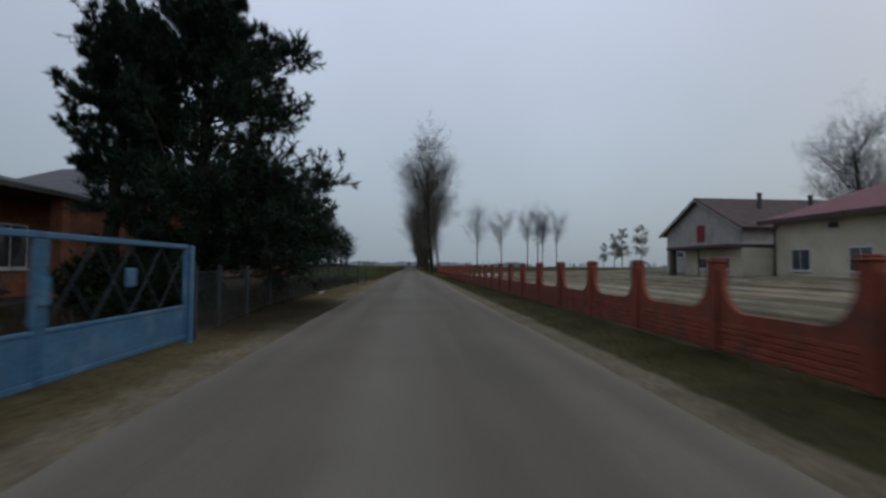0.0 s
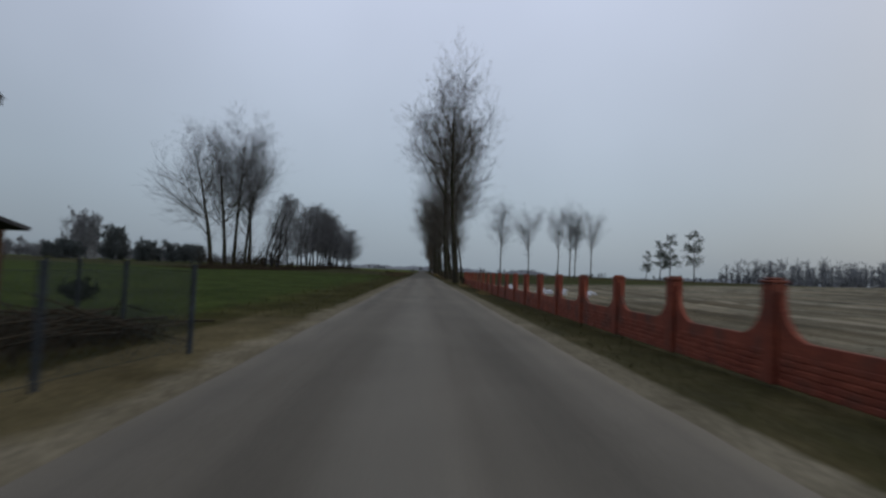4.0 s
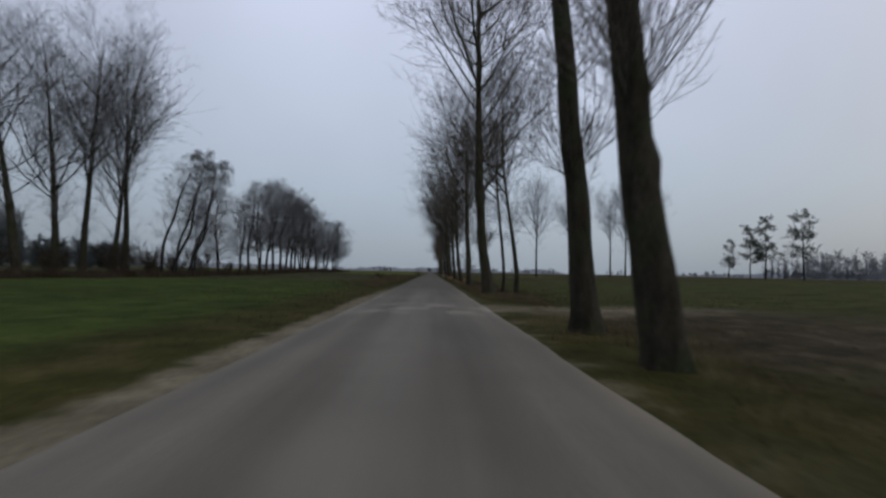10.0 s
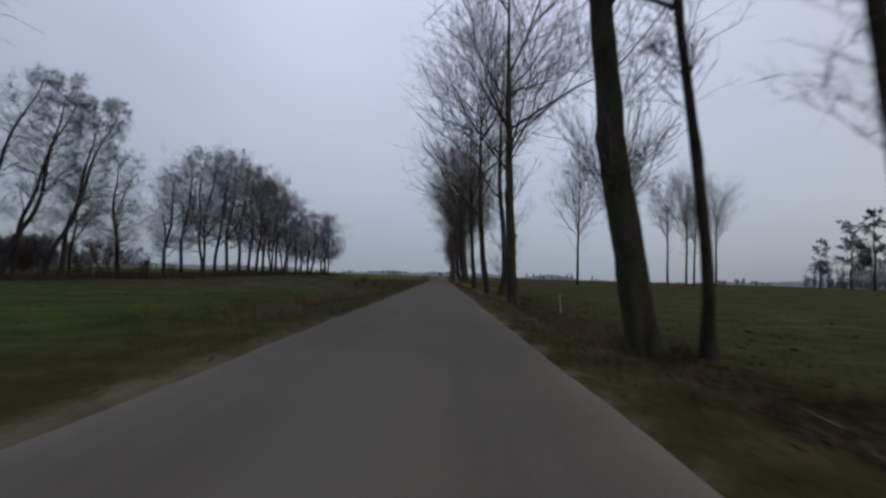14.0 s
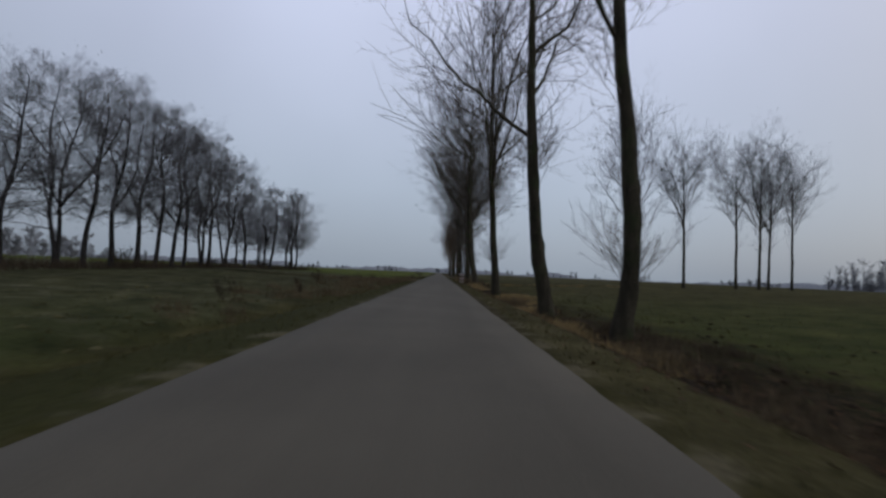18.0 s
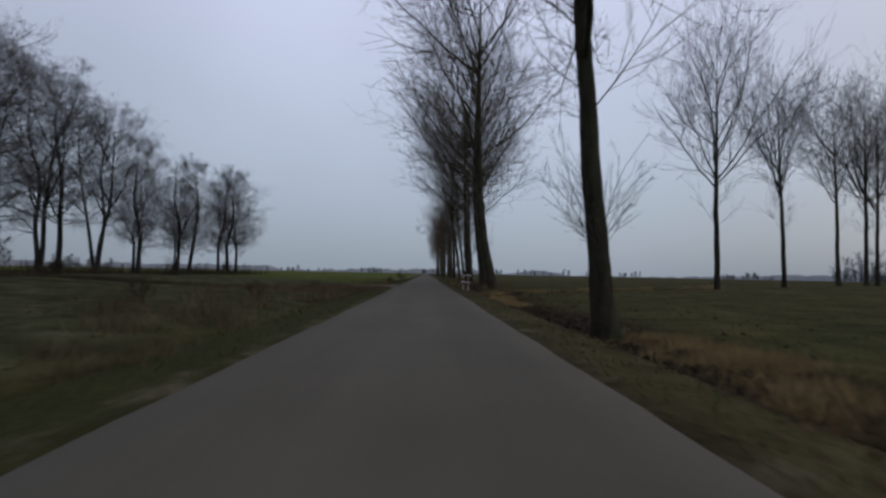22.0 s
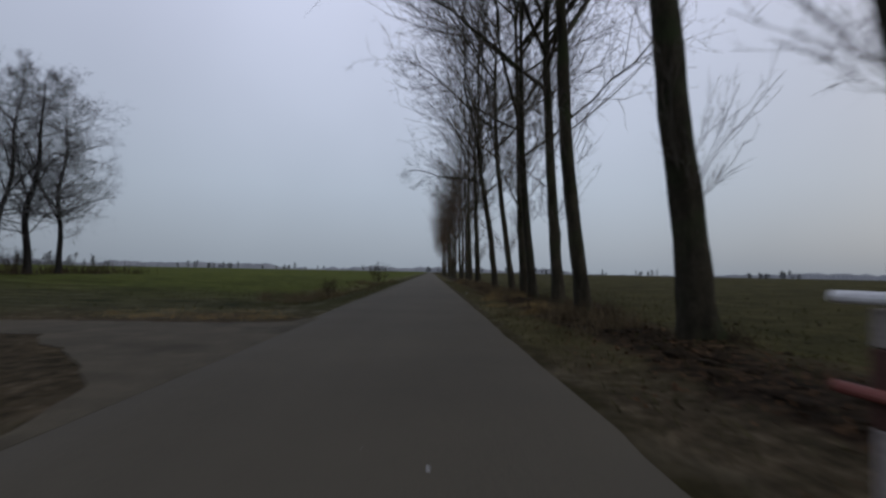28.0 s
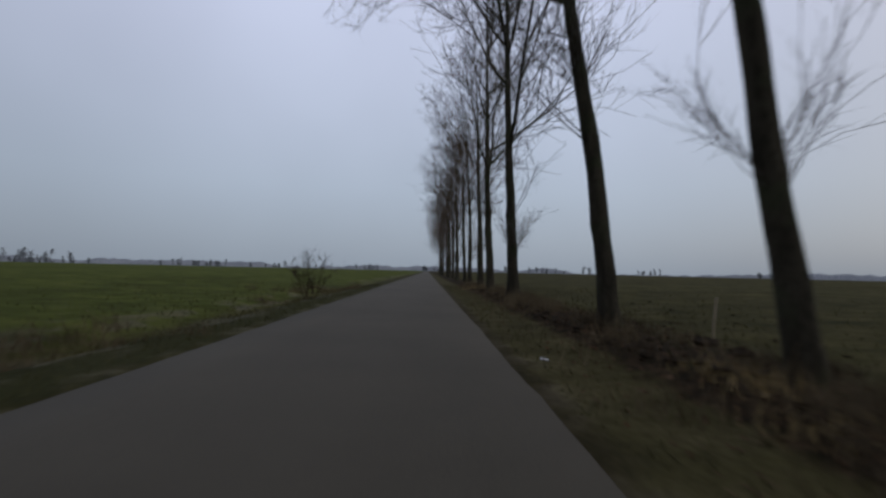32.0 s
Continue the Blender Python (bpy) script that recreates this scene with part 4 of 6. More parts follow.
# ---- more materials ----
M_BLOCK = surface("red_clay_block", (0.062, 0.022, 0.011), (0.16, 0.058, 0.027), 1.1, 24, 0.9, 0.5, 0.006, vary=0.34, stain=(0.19, 0.11, 0.06), stain_scale=0.9,
                  stain_amount=(0.55, 0.8), coords="World")
M_MORTAR = surface("dusky_mortar", (0.05, 0.02, 0.014), (0.075, 0.034, 0.024), 3, 40, 0.95, 0.4, 0.01)
M_PLINTH = surface("grimy_concrete", (0.022, 0.016, 0.012), (0.045, 0.032, 0.025), 2, 30, 0.9, 0.4, 0.008, stain=(0.06, 0.055, 0.045))
M_DARKROOF = surface("dark_sheet_roof", (0.03, 0.03, 0.033), (0.05, 0.05, 0.052), 1.5, 25, 0.6, 0.2, 0.005)
M_GREYROOF = surface("weathered_grey_tiles", (0.06, 0.06, 0.058), (0.10, 0.10, 0.095), 2, 14, 0.85, 0.5, 0.02, stretch=(1, 4, 4))
M_BROWNROOF = surface("brown_roofing", (0.05, 0.034, 0.03), (0.08, 0.055, 0.05), 1.2, 14, 0.8, 0.4, 0.02)
M_REDROOF = surface("dark_red_metal_tiles", (0.11, 0.022, 0.026), (0.16, 0.035, 0.038), 1.2, 10, 0.6, 0.4, 0.03)
M_CREAM = surface("cream_render", (0.40, 0.36, 0.27), (0.52, 0.47, 0.36), 1.0, 30, 0.9, 0.3, 0.005, stain=(0.33, 0.29, 0.22), stain_scale=0.5)
M_GREYBLOCK = surface("grey_block_wall", (0.28, 0.265, 0.25), (0.37, 0.35, 0.33), 2.0, 20, 0.9, 0.4, 0.01, stain=(0.21, 0.20, 0.19), stain_scale=0.8)
M_WHITE = surface("white_paint", (0.55, 0.57, 0.6), (0.68, 0.70, 0.72), 2, 30, 0.6, 0.1, 0.003, stain=(0.42, 0.43, 0.44), stain_scale=2)
M_PIPE = surface("weathered_pale_plastic", (0.24, 0.235, 0.22), (0.34, 0.33, 0.31), 2, 30, 0.6, 0.1, 0.003)
M_HATCH = surface("pale_blue_white_boards", (0.26, 0.30, 0.36), (0.34, 0.38, 0.44), 2, 30, 0.7, 0.2, 0.003, stretch=(1, 1, 0.2))
M_PANE = surface("cream_window_pane", (0.30, 0.27, 0.16), (0.42, 0.38, 0.24), 1.5, 10, 0.3, 0, spec=0.5)
M_GLASS = surface("dark_window_glass", (0.03, 0.035, 0.04), (0.06, 0.065, 0.07), 1.5, 10, 0.08, 0, spec=0.6)
M_BLUE = surface("light_blue_gate_paint", (0.030, 0.085, 0.155), (0.047, 0.12, 0.205), 2, 30, 0.5, 0.2, 0.003, stain=(0.08, 0.14, 0.2), stain_scale=3)
M_STEEL = surface("blue_grey_steel", (0.016, 0.021, 0.028), (0.03, 0.037, 0.046), 3, 40, 0.8, 0.1, 0.002, metal=0.0)
M_WIRE = surface("dull_green_wire", (0.025, 0.034, 0.03), (0.05, 0.06, 0.055), 6, 60, 0.6, 0, metal=0.3)
M_WOOD = surface("dark_brown_boards", (0.035, 0.02, 0.013), (0.07, 0.04, 0.026), 3, 30, 0.85, 0.4, 0.006, stretch=(1, 1, 0.1), vary=0.15)
M_ORANGE = surface("orange_brick_wall", (0.18, 0.07, 0.036), (0.26, 0.105, 0.056), 3, 25, 0.9, 0.4, 0.006)
M_REDPAINT = surface("red_painted_door", (0.14, 0.02, 0.02), (0.20, 0.03, 0.03), 2, 30, 0.7, 0.2, 0.003)
M_RAILRED = surface("faded_red_rail_paint", (0.15, 0.045, 0.035), (0.23, 0.075, 0.06), 4, 50, 0.6, 0.2, 0.003)
M_RAILDARK = surface("old_dark_red_paint", (0.05, 0.022, 0.017), (0.085, 0.035, 0.027), 4, 50, 0.7, 0.2, 0.003)
M_RAILWHITE = surface("chipped_white_rail_paint", (0.60, 0.60, 0.60), (0.74, 0.74, 0.74), 4, 50, 0.6, 0.2, 0.003, stain=(0.45, 0.42, 0.40), stain_scale=5)
M_POSTGREY = surface("pale_pinkish_rail_post", (0.20, 0.17, 0.155), (0.30, 0.265, 0.245), 4, 50, 0.8, 0.2, 0.003)
M_SNOW = surface("old_snow", (0.36, 0.365, 0.375), (0.52, 0.525, 0.535), 1.5, 12, 0.8, 0.5, 0.03, stain=(0.30, 0.28, 0.24), stain_scale=1.2, stain_amount=(0.55, 0.75))
M_GRASS = surface("mixed_winter_grass", (0.035, 0.037, 0.014), (0.075, 0.067, 0.028), 0.7, 9, 0.9, 0, coords="World", spec=0.1)
M_STRAW = surface("dry_straw_grass", (0.15, 0.105, 0.045), (0.30, 0.22, 0.10), 0.9, 9, 0.9, 0, coords="World", spec=0.1)
M_WEED = surface("withered_brown_weeds", (0.05, 0.037, 0.020), (0.135, 0.103, 0.060), 0.9, 9, 0.9, 0, coords="World", spec=0.1)
M_LEAF = surface("fallen_brown_leaves", (0.03, 0.018, 0.009), (0.10, 0.058, 0.03), 6, 30, 0.9, 0, coords="World", spec=0.1)
M_SOIL = surface("dark_wet_soil", (0.012, 0.009, 0.006), (0.03, 0.022, 0.014), 4, 30, 0.95, 0.6, 0.02, coords="World", spec=0.03)
M_BUSH = surface("dark_bare_brush", (0.022, 0.018, 0.012), (0.05, 0.038, 0.025), 1, 9, 0.95, 0, coords="World", spec=0.1)
M_BRUSH = surface("brown_bramble_brush", (0.030, 0.023, 0.015), (0.066, 0.050, 0.033), 0.6, 9, 0.95, 0, coords="World", spec=0.05)
# thicket green, greyed and lightened to paint in the haze before it
M_THICKET = surface("hazed_green_thicket", (0.075, 0.086, 0.086), (0.108, 0.118, 0.117), 0.15, 2, 1.0, 0, coords="World", spec=0.0)
# far woods: the pale blue-grey of distance haze is put into both base colours
M_FAR = surface("hazed_distant_woods", (0.15, 0.16, 0.17), (0.20, 0.21, 0.22), 0.02, 0.3, 1.0, 0, coords="World", spec=0.0)
M_FARWOOD = surface("hazed_far_wood", (0.165, 0.17, 0.18), (0.225, 0.23, 0.238), 0.05, 1, 1.0, 0, coords="World", spec=0.0)
M_STAKE = surface("pale_bare_wood", (0.20, 0.16, 0.11), (0.30, 0.25, 0.18), 3, 40, 0.8, 0.2, 0.003, stretch=(1, 1, 0.1))


def extruded(bm, outline, axis, a, b):
    """A flat outline (pairs) pulled from a to b along the given axis, with its ends closed."""
    def at(p, q, d):
        return {"x": (d, p, q), "y": (p, d, q), "z": (p, q, d)}[axis]
    lo = [bm.verts.new(at(p, q, a)) for p, q in outline]
    hi = [bm.verts.new(at(p, q, b)) for p, q in outline]
    bm.faces.new(lo)
    bm.faces.new(hi[::-1])
    n = len(outline)
    for i in range(n):
        bm.faces.new((lo[i], hi[i], hi[(i + 1) % n], lo[(i + 1) % n])[::-1])
    bmesh.ops.recalc_face_normals(bm, faces=bm.faces)
    return bm


def cylinder(bm, p, q, r, k=10):
    p, q = Vector(p), Vector(q)
    d = q - p
    m = Matrix.Translation((p + q) / 2) @ d.to_track_quat("Z", "Y").to_matrix().to_4x4()
    bmesh.ops.create_cone(bm, cap_ends=True, segments=k, radius1=r, radius2=r, depth=d.length, matrix=m)
    return bm


# ---- red concrete garden wall on the right ----
def wall_foot(y):
    """The wall steps down with the verge."""
    u = min(1.0, max(0.0, (y - 8) / 50))
    return 0.13 * (1 - u * u * (3 - 2 * u))


def garden_wall():
    x0, step, first, count = 3.72, 2.11, -4.38, 36
    wall = thing("garden_wall", pose(0, 0, 0.0), "low dark red concrete garden wall with scalloped panels between posts", "fence")
    # post with a stepped cap
    bm = bmesh.new()
    box(bm, (-0.09, -0.085, 0), (0.09, 0.085, 1.07), 0.012)
    box(bm, (-0.105, -0.10, 1.071), (0.105, 0.10, 1.105), 0.012)
    box(bm, (-0.075, -0.07, 1.106), (0.075, 0.07, 1.135), 0.012)
    post_me = bpy.data.meshes.new("post")
    bm.to_mesh(post_me)
    bm.free()
    # upper panel with its scooped top
    gap = step - 0.19
    out = [(0.0, 0.36), (gap, 0.36), (gap, 0.99)]
    for i in range(10):
        a = i / 9 * math.pi / 2
        out.append((gap - 0.44 + 0.40 * math.cos(a), 0.985 - 0.50 * math.sin(a)))
    for i in range(10):
        a = math.pi / 2 - i / 9 * math.pi / 2
        out.append((0.44 - 0.40 * math.cos(a), 0.985 - 0.50 * math.sin(a)))
    out += [(0.0, 0.99)]
    bm = bmesh.new()
    extruded(bm, out, "x", -0.03, 0.03)
    panel_me = bpy.data.meshes.new("scalloped_panel")
    bm.to_mesh(panel_me)
    bm.free()
    # a lower board with rough courses: one mesh for each of five courses
    slats = []
    for k in range(5):
        bm = bmesh.new()
        n = 9
        for s in range(n):
            a, b = gap * s / n + 0.004, gap * (s + 1) / n - 0.004
            jut = 0.006 * math.sin(s * 2.7 + k * 1.9)
            box(bm, (-0.036 - jut, a, 0.004), (0.036 + jut, b, 0.066), 0.009)
        me = bpy.data.meshes.new("course")
        bm.to_mesh(me)
        bm.free()
        slats.append(me)
    bm = box_bm((-0.026, 0, 0), (0.026, gap, 0.362))
    core_me = bpy.data.meshes.new("core")
    bm.to_mesh(core_me)
    bm.free()
    rr = random.Random(4)
    for i in range(count):
        y = first + i * step
        hold("post", post_me, M_FENCE, wall, "", pose(x0, y, wall_foot(y), rr.uniform(-0.6, 0.6), rr.uniform(-0.8, 0.8), 0))
        if i == count - 1:
            break
        hold("scalloped_panel", panel_me, M_FENCE, wall, "", pose(x0, y + 0.095, wall_foot(y + 1) + rr.uniform(-0.008, 0.008)))
        hold("core", core_me, M_FENCE, wall, "", pose(x0, y + 0.095, wall_foot(y + 1)))
        for k in range(5):
            hold("course", slats[k], M_FENCE, wall, "", pose(x0, y + 0.095, wall_foot(y + 1) + 0.002 + k * 0.071))


garden_wall()


# ---- the barn of red clay blocks ----
BARN = Matrix.Translation((-7.65, 34.4, -0.06)) @ Matrix(((-0.192, -0.981, 0, 0), (-0.981, 0.192, 0, 0), (0, 0, 1, 0), (0, 0, 0, 1)))
# in the barn's own axes: x along the gable away from the far corner, y into the barn, z up


def gable_top(u):
    return 3.94 + (u + 0.2) * 0.735 if u < 4.05 else 7.05 - (u - 4.05) * 0.405


def barn():
    b = thing("barn", BARN, "unplastered red clay-block barn with a dark sheet roof and cream windows", "barn")
    W, D = 10.3, 14.0
    doors = [(1.8, 2.75, 1.38, 2.28), (3.5, 4.42, 1.38, 2.28), (5.36, 6.3, 1.38, 2.28), (7.34, 8.4, 1.38, 2.28), (4.2, 5.12, 2.85, 4.2)]
    # backing wall in pieces round the openings
    bm = bmesh.new()
    def run(z0, z1, u0, u1, holes):
        u = u0
        for a, c in sorted(holes) + [(u1, u1)]:
            if a > u + 0.01:
                box(bm, (u, 0.009, z0), (a, 0.3, z1))
            u = c
    lows = [(a, c) for a, c, z0, z1 in doors[:4]]
    run(0.45, 1.38, 0, W, [])
    run(1.38, 2.28, 0, W, lows)
    run(2.28, 2.85, 0, W, [])
    run(2.85, 3.95, 0, W, [(4.2, 5.12)])
    run(3.95, 4.2, 0.15, W, [(4.2, 5.12)])
    extruded(bm, [(0.25, 4.2), (4.05, 6.94), (W - 0.02, 4.44), (W - 0.02, 4.2)], "y", 0.009, 0.3)
    part("gable_wall", bm, M_MORTAR, b, "grey mortar behind the blocks")
    part("plinth", box_bm((-0.05, -0.04, -0.2), (W + 0.05, 0.3, 0.45), 0.02), M_PLINTH, b, "grimy concrete plinth")
    bm = bmesh.new()
    box(bm, (0, 0.301, 0), (0.25, D, 3.9))
    part("side_wall", bm, M_BLOCK, b)
    part("side_wall", box_bm((W - 0.25, 0.301, 0), (W, D, 4.35)), M_BLOCK, b)
    bm = bmesh.new()
    extruded(bm, [(0.26, 0), (W - 0.26, 0), (W - 0.26, 4.35), (4.05, 6.9), (0.26, 3.95)], "y", D - 0.3, D)
    part("rear_wall", bm, M_BLOCK, b)
    # roof: two slopes with an overhang, dark edge boards
    for pts in ([(-0.45, 3.76), (4.05, 7.06), (4.05, 7.13), (-0.48, 3.82)], [(4.06, 7.06), (W + 0.5, 4.45), (W + 0.52, 4.52), (4.06, 7.13)]):
        bm = bmesh.new()
        extruded(bm, pts, "y", -0.28, D + 0.3)
        part("roof_slope", bm, M_DARKROOF, b)
    for pts in ([(-0.45, 3.68), (4.05, 6.98), (4.05, 7.055), (-0.45, 3.755)], [(4.06, 6.98), (W + 0.45, 4.37), (W + 0.45, 4.44), (4.06, 7.055)]):
        bm = bmesh.new()
        extruded(bm, pts, "y", -0.27, -0.22)
        part("barge_board", bm, M_DARKROOF, b)
    # windows
    for a, c, z0, z1 in doors[:4]:
        w = part("window", box_bm((a, 0.16, z0), (c, 0.2, z0 + 0.05)), M_WHITE, b)
        bm = bmesh.new()
        for u0, u1, s0, s1 in ((a, a + 0.06, z0 + 0.051, z1), (c - 0.06, c, z0 + 0.051, z1), (a + 0.061, c - 0.061, z1 - 0.06, z1), ((a + c) / 2 - 0.025, (a + c) / 2 + 0.025, z0 + 0.051, z1 - 0.061)):
            box(bm, (u0, 0.12, s0), (u1, 0.2, s1), 0.006)
        part("window_frame", bm, M_WHITE, w, "white window frame")
        mid = (a + c) / 2
        for u0, u1 in ((a + 0.061, mid - 0.026), (mid + 0.026, c - 0.061)):
            for s0, s1 in ((z0 + 0.055, (z0 + z1) / 2 - 0.012), ((z0 + z1) / 2 + 0.012, z1 - 0.062)):
                part("pane", box_bm((u0, 0.15, s0), (u1, 0.165, s1)), M_GLASS if a > 7 else M_PANE, w, "dull dark pane" if a > 7 else "cream-coloured pane")
        part("sill", box_bm((a - 0.06, -0.09, z0 - 0.075), (c + 0.06, 0.1, z0 - 0.03), 0.008), M_WHITE, w, "pale window sill")
    # loading hatch high in the gable
    h = part("hatch", box_bm((4.21, 0.03, 2.86), (5.11, 0.09, 4.19), 0.008), M_HATCH, b, "pale blue-white boarded loading hatch")
    for z in (3.1, 3.9):
        part("hatch_ledge", box_bm((4.26, 0.004, z), (5.06, 0.029, z + 0.1), 0.006), M_HATCH, h)
    part("lintel", box_bm((4.0, -0.02, 4.205), (5.3, 0.028, 4.33), 0.01), M_PLINTH, b)
    # white downpipe on the near corner
    p = part("downpipe", cylinder(bmesh.new(), (W + 0.12, -0.12, 0.3), (W + 0.12, -0.12, 4.3), 0.06), M_PIPE, b, "dull white plastic downpipe")
    part("downpipe_shoe", cylinder(bmesh.new(), (W + 0.12, -0.12, 0.28), (W + 0.3, -0.5, 0.1), 0.06), M_WHITE, p)
    part("gutter", cylinder(bmesh.new(), (W + 0.55, -0.2, 4.42), (W + 0.55, D, 4.42), 0.07), M_DARKROOF, b)
    # clay blocks: those nearest the far corner as pieces, the others joined
    rr = random.Random(21)
    bm0 = box_bm((0.004, 0.0, 0.004), (0.306, 0.06, 0.221), 0.008)
    block_me = bpy.data.meshes.new("block")
    bm0.to_mesh(block_me)
    bm0.free()
    rest = bmesh.new()
    verts, quads = [], []
    made = 0
    course, z = 0, 0.455
    while z < 7.0:
        u = -0.15 * (course % 2)
        while u < W - 0.05:
            a, c = max(u, 0.0), min(u + 0.31, W)
            top = z + 0.225
            ok = top < min(gable_top(a + 0.02), gable_top(c - 0.02)) - 0.03
            for d0, d1, z0, z1 in doors:
                if a < d1 - 0.02 and c > d0 + 0.02 and z < z1 - 0.02 and top > z0 + 0.02:
                    if top - z0 < 0.12 or z1 - z < 0.12:
                        continue
                    ok = False
            if ok and c - a > 0.05:
                if made < 300 and u < 5.4 and c - a > 0.3:
                    hold("block", block_me, M_BLOCK, b, "", pose(a, rr.uniform(-0.006, 0.006), z))
                    made += 1
                else:
                    y = rr.uniform(-0.006, 0.006)
                    k = len(verts)
                    for xx in (a + 0.004, c - 0.004):
                        for yy in (y, 0.06):
                            for zz in (z + 0.004, z + 0.221):
                                verts.append((xx, yy, zz))
                    quads += [(k, k + 4, k + 5, k + 1), (k, k + 1, k + 3, k + 2), (k + 4, k + 6, k + 7, k + 5), (k + 1, k + 5, k + 7, k + 3), (k, k + 2, k + 6, k + 4)]
            u += 0.31
        z += 0.225
        course += 1
    rest.free()
    r = hold("block_rest", mesh_of("block_rest", verts, quads), M_BLOCK_REST, b)
    tagged(r, "red clay blocks", kind="stuff")


def island_varied(src, name):
    """A copy of a material whose tone changes from piece to piece of one mesh."""
    m = src.copy()
    m.name = name
    nt = m.node_tree
    for nd in nt.nodes:
        if nd.bl_idname == "ShaderNodeObjectInfo":
            geo = nt.nodes.new("ShaderNodeNewGeometry")
            for l in list(nt.links):
                if l.from_node == nd:
                    to = l.to_socket
                    nt.links.remove(l)
                    nt.links.new(geo.outputs["Random Per Island"], to)
    return m


M_BLOCK_REST = island_varied(M_BLOCK, "red_clay_blocks_joined")
barn()


def lean_to():
    t = thing("lean_to", BARN, "small dark wooden porch against the barn corner", "shed")
    for i in range(5):
        part("board", box_bm((-1.0, 0.25 + i * 0.24, -0.1), (-0.96, 0.475 + i * 0.24, 1.6), 0.005), M_WOOD, t)
    part("post", box_bm((-1.0, 0.12, -0.1), (-0.88, 0.24, 1.62), 0.008), M_WOOD, t)
    part("rear_board", box_bm((-0.95, 1.42, -0.1), (-0.06, 1.46, 1.7), 0.004), M_WOOD, t)
    bm = bmesh.new()
    extruded(bm, [(-1.3, 1.62), (-0.06, 1.95), (-0.06, 2.02), (-1.32, 1.69)], "y", -0.05, 1.65)
    part("roof", bm, M_DARKROOF, t, "dark felt roof")
    part("step", box_bm((-0.8, -0.25, -0.1), (-0.1, 0.1, 0.06), 0.01), M_PLINTH, t, "pale concrete step")


lean_to()


# ---- wire fence of the farmyard ----
def wire_span(t, a, b, h):
    a, b = Vector(a), Vector(b)
    n = max(6, int((b - a).length / 0.14))
    P = []
    rows_ = int(h / 0.14)
    for s in (1, -1):
        for i in range(-rows_, n + 1):
            u0, u1 = i / n, (i + rows_) / n
            z0, z1 = 0.04, h
            c0, c1 = max(u0, 0), min(u1, 1)
            if c1 <= c0:
                continue
            f0, f1 = (c0 - u0) / (u1 - u0), (c1 - u0) / (u1 - u0)
            za, zb = z0 + (z1 - z0) * f0, z0 + (z1 - z0) * f1
            if s < 0:
                za, zb = z1 + z0 - za, z1 + z0 - zb
            pa, pb = a.lerp(b, c0), a.lerp(b, c1)
            P.append([(pa.x, pa.y, pa.z + za), (pb.x, pb.y, pb.z + zb)])
    for z in (0.05, h):
        P.append([(a.x, a.y, a.z + z), (b.x, b.y, b.z + z)])
    P = np.array(P)
    hold("netting", tubes("netting", [(P, np.full(P.shape[:2], 0.0035), 3)]), M_WIRE, t)


def yard_fence():
    t = thing("wire_fence", Matrix.Identity(4), "wire mesh fence on blue-grey steel posts round the farmyard", "fence")
    line = [(-2.95, 32.6), (-3.3, 30.6), (-3.6, 28.3), (-3.8, 26), (-3.92, 23.6), (-4.0, 21.2), (-4.02, 18.8), (-4.0, 16.4), (-3.92, 14.0), (-3.75, 11.6), (-3.5, 9.3), (-3.32, 7.9)]
    back = [(-2.95, 32.6), (-4.6, 34.0), (-6.3, 35.5), (-8.0, 37.0)]
    for seq in (line, back):
        for i, (x, y) in enumerate(seq):
            if not (seq is back and i == 0):
                bm = bmesh.new()
                cylinder(bm, (x, y, -0.2), (x, y, 1.06), 0.032)
                cylinder(bm, (x, y, 1.06), (x, y, 1.085), 0.038)
                part("post", bm, M_STEEL, t)
            if i:
                wire_span(t, (*seq[i - 1], 0), (x, y, 0), 1.0)


yard_fence()
edging = box_bm((-0.04, 0, -0.12), (0.04, 2.3, 0.035), 0.012)
me = bpy.data.meshes.new("edging_kerb")
edging.to_mesh(me)
edging.free()
tagged(hold("edging_kerb", me, M_POSTGREY, None, "", pose(-3.62, 19.5, 0.0, 0, 0, 2)), "pale concrete edging strip at the foot of the wire fence", "kerb")


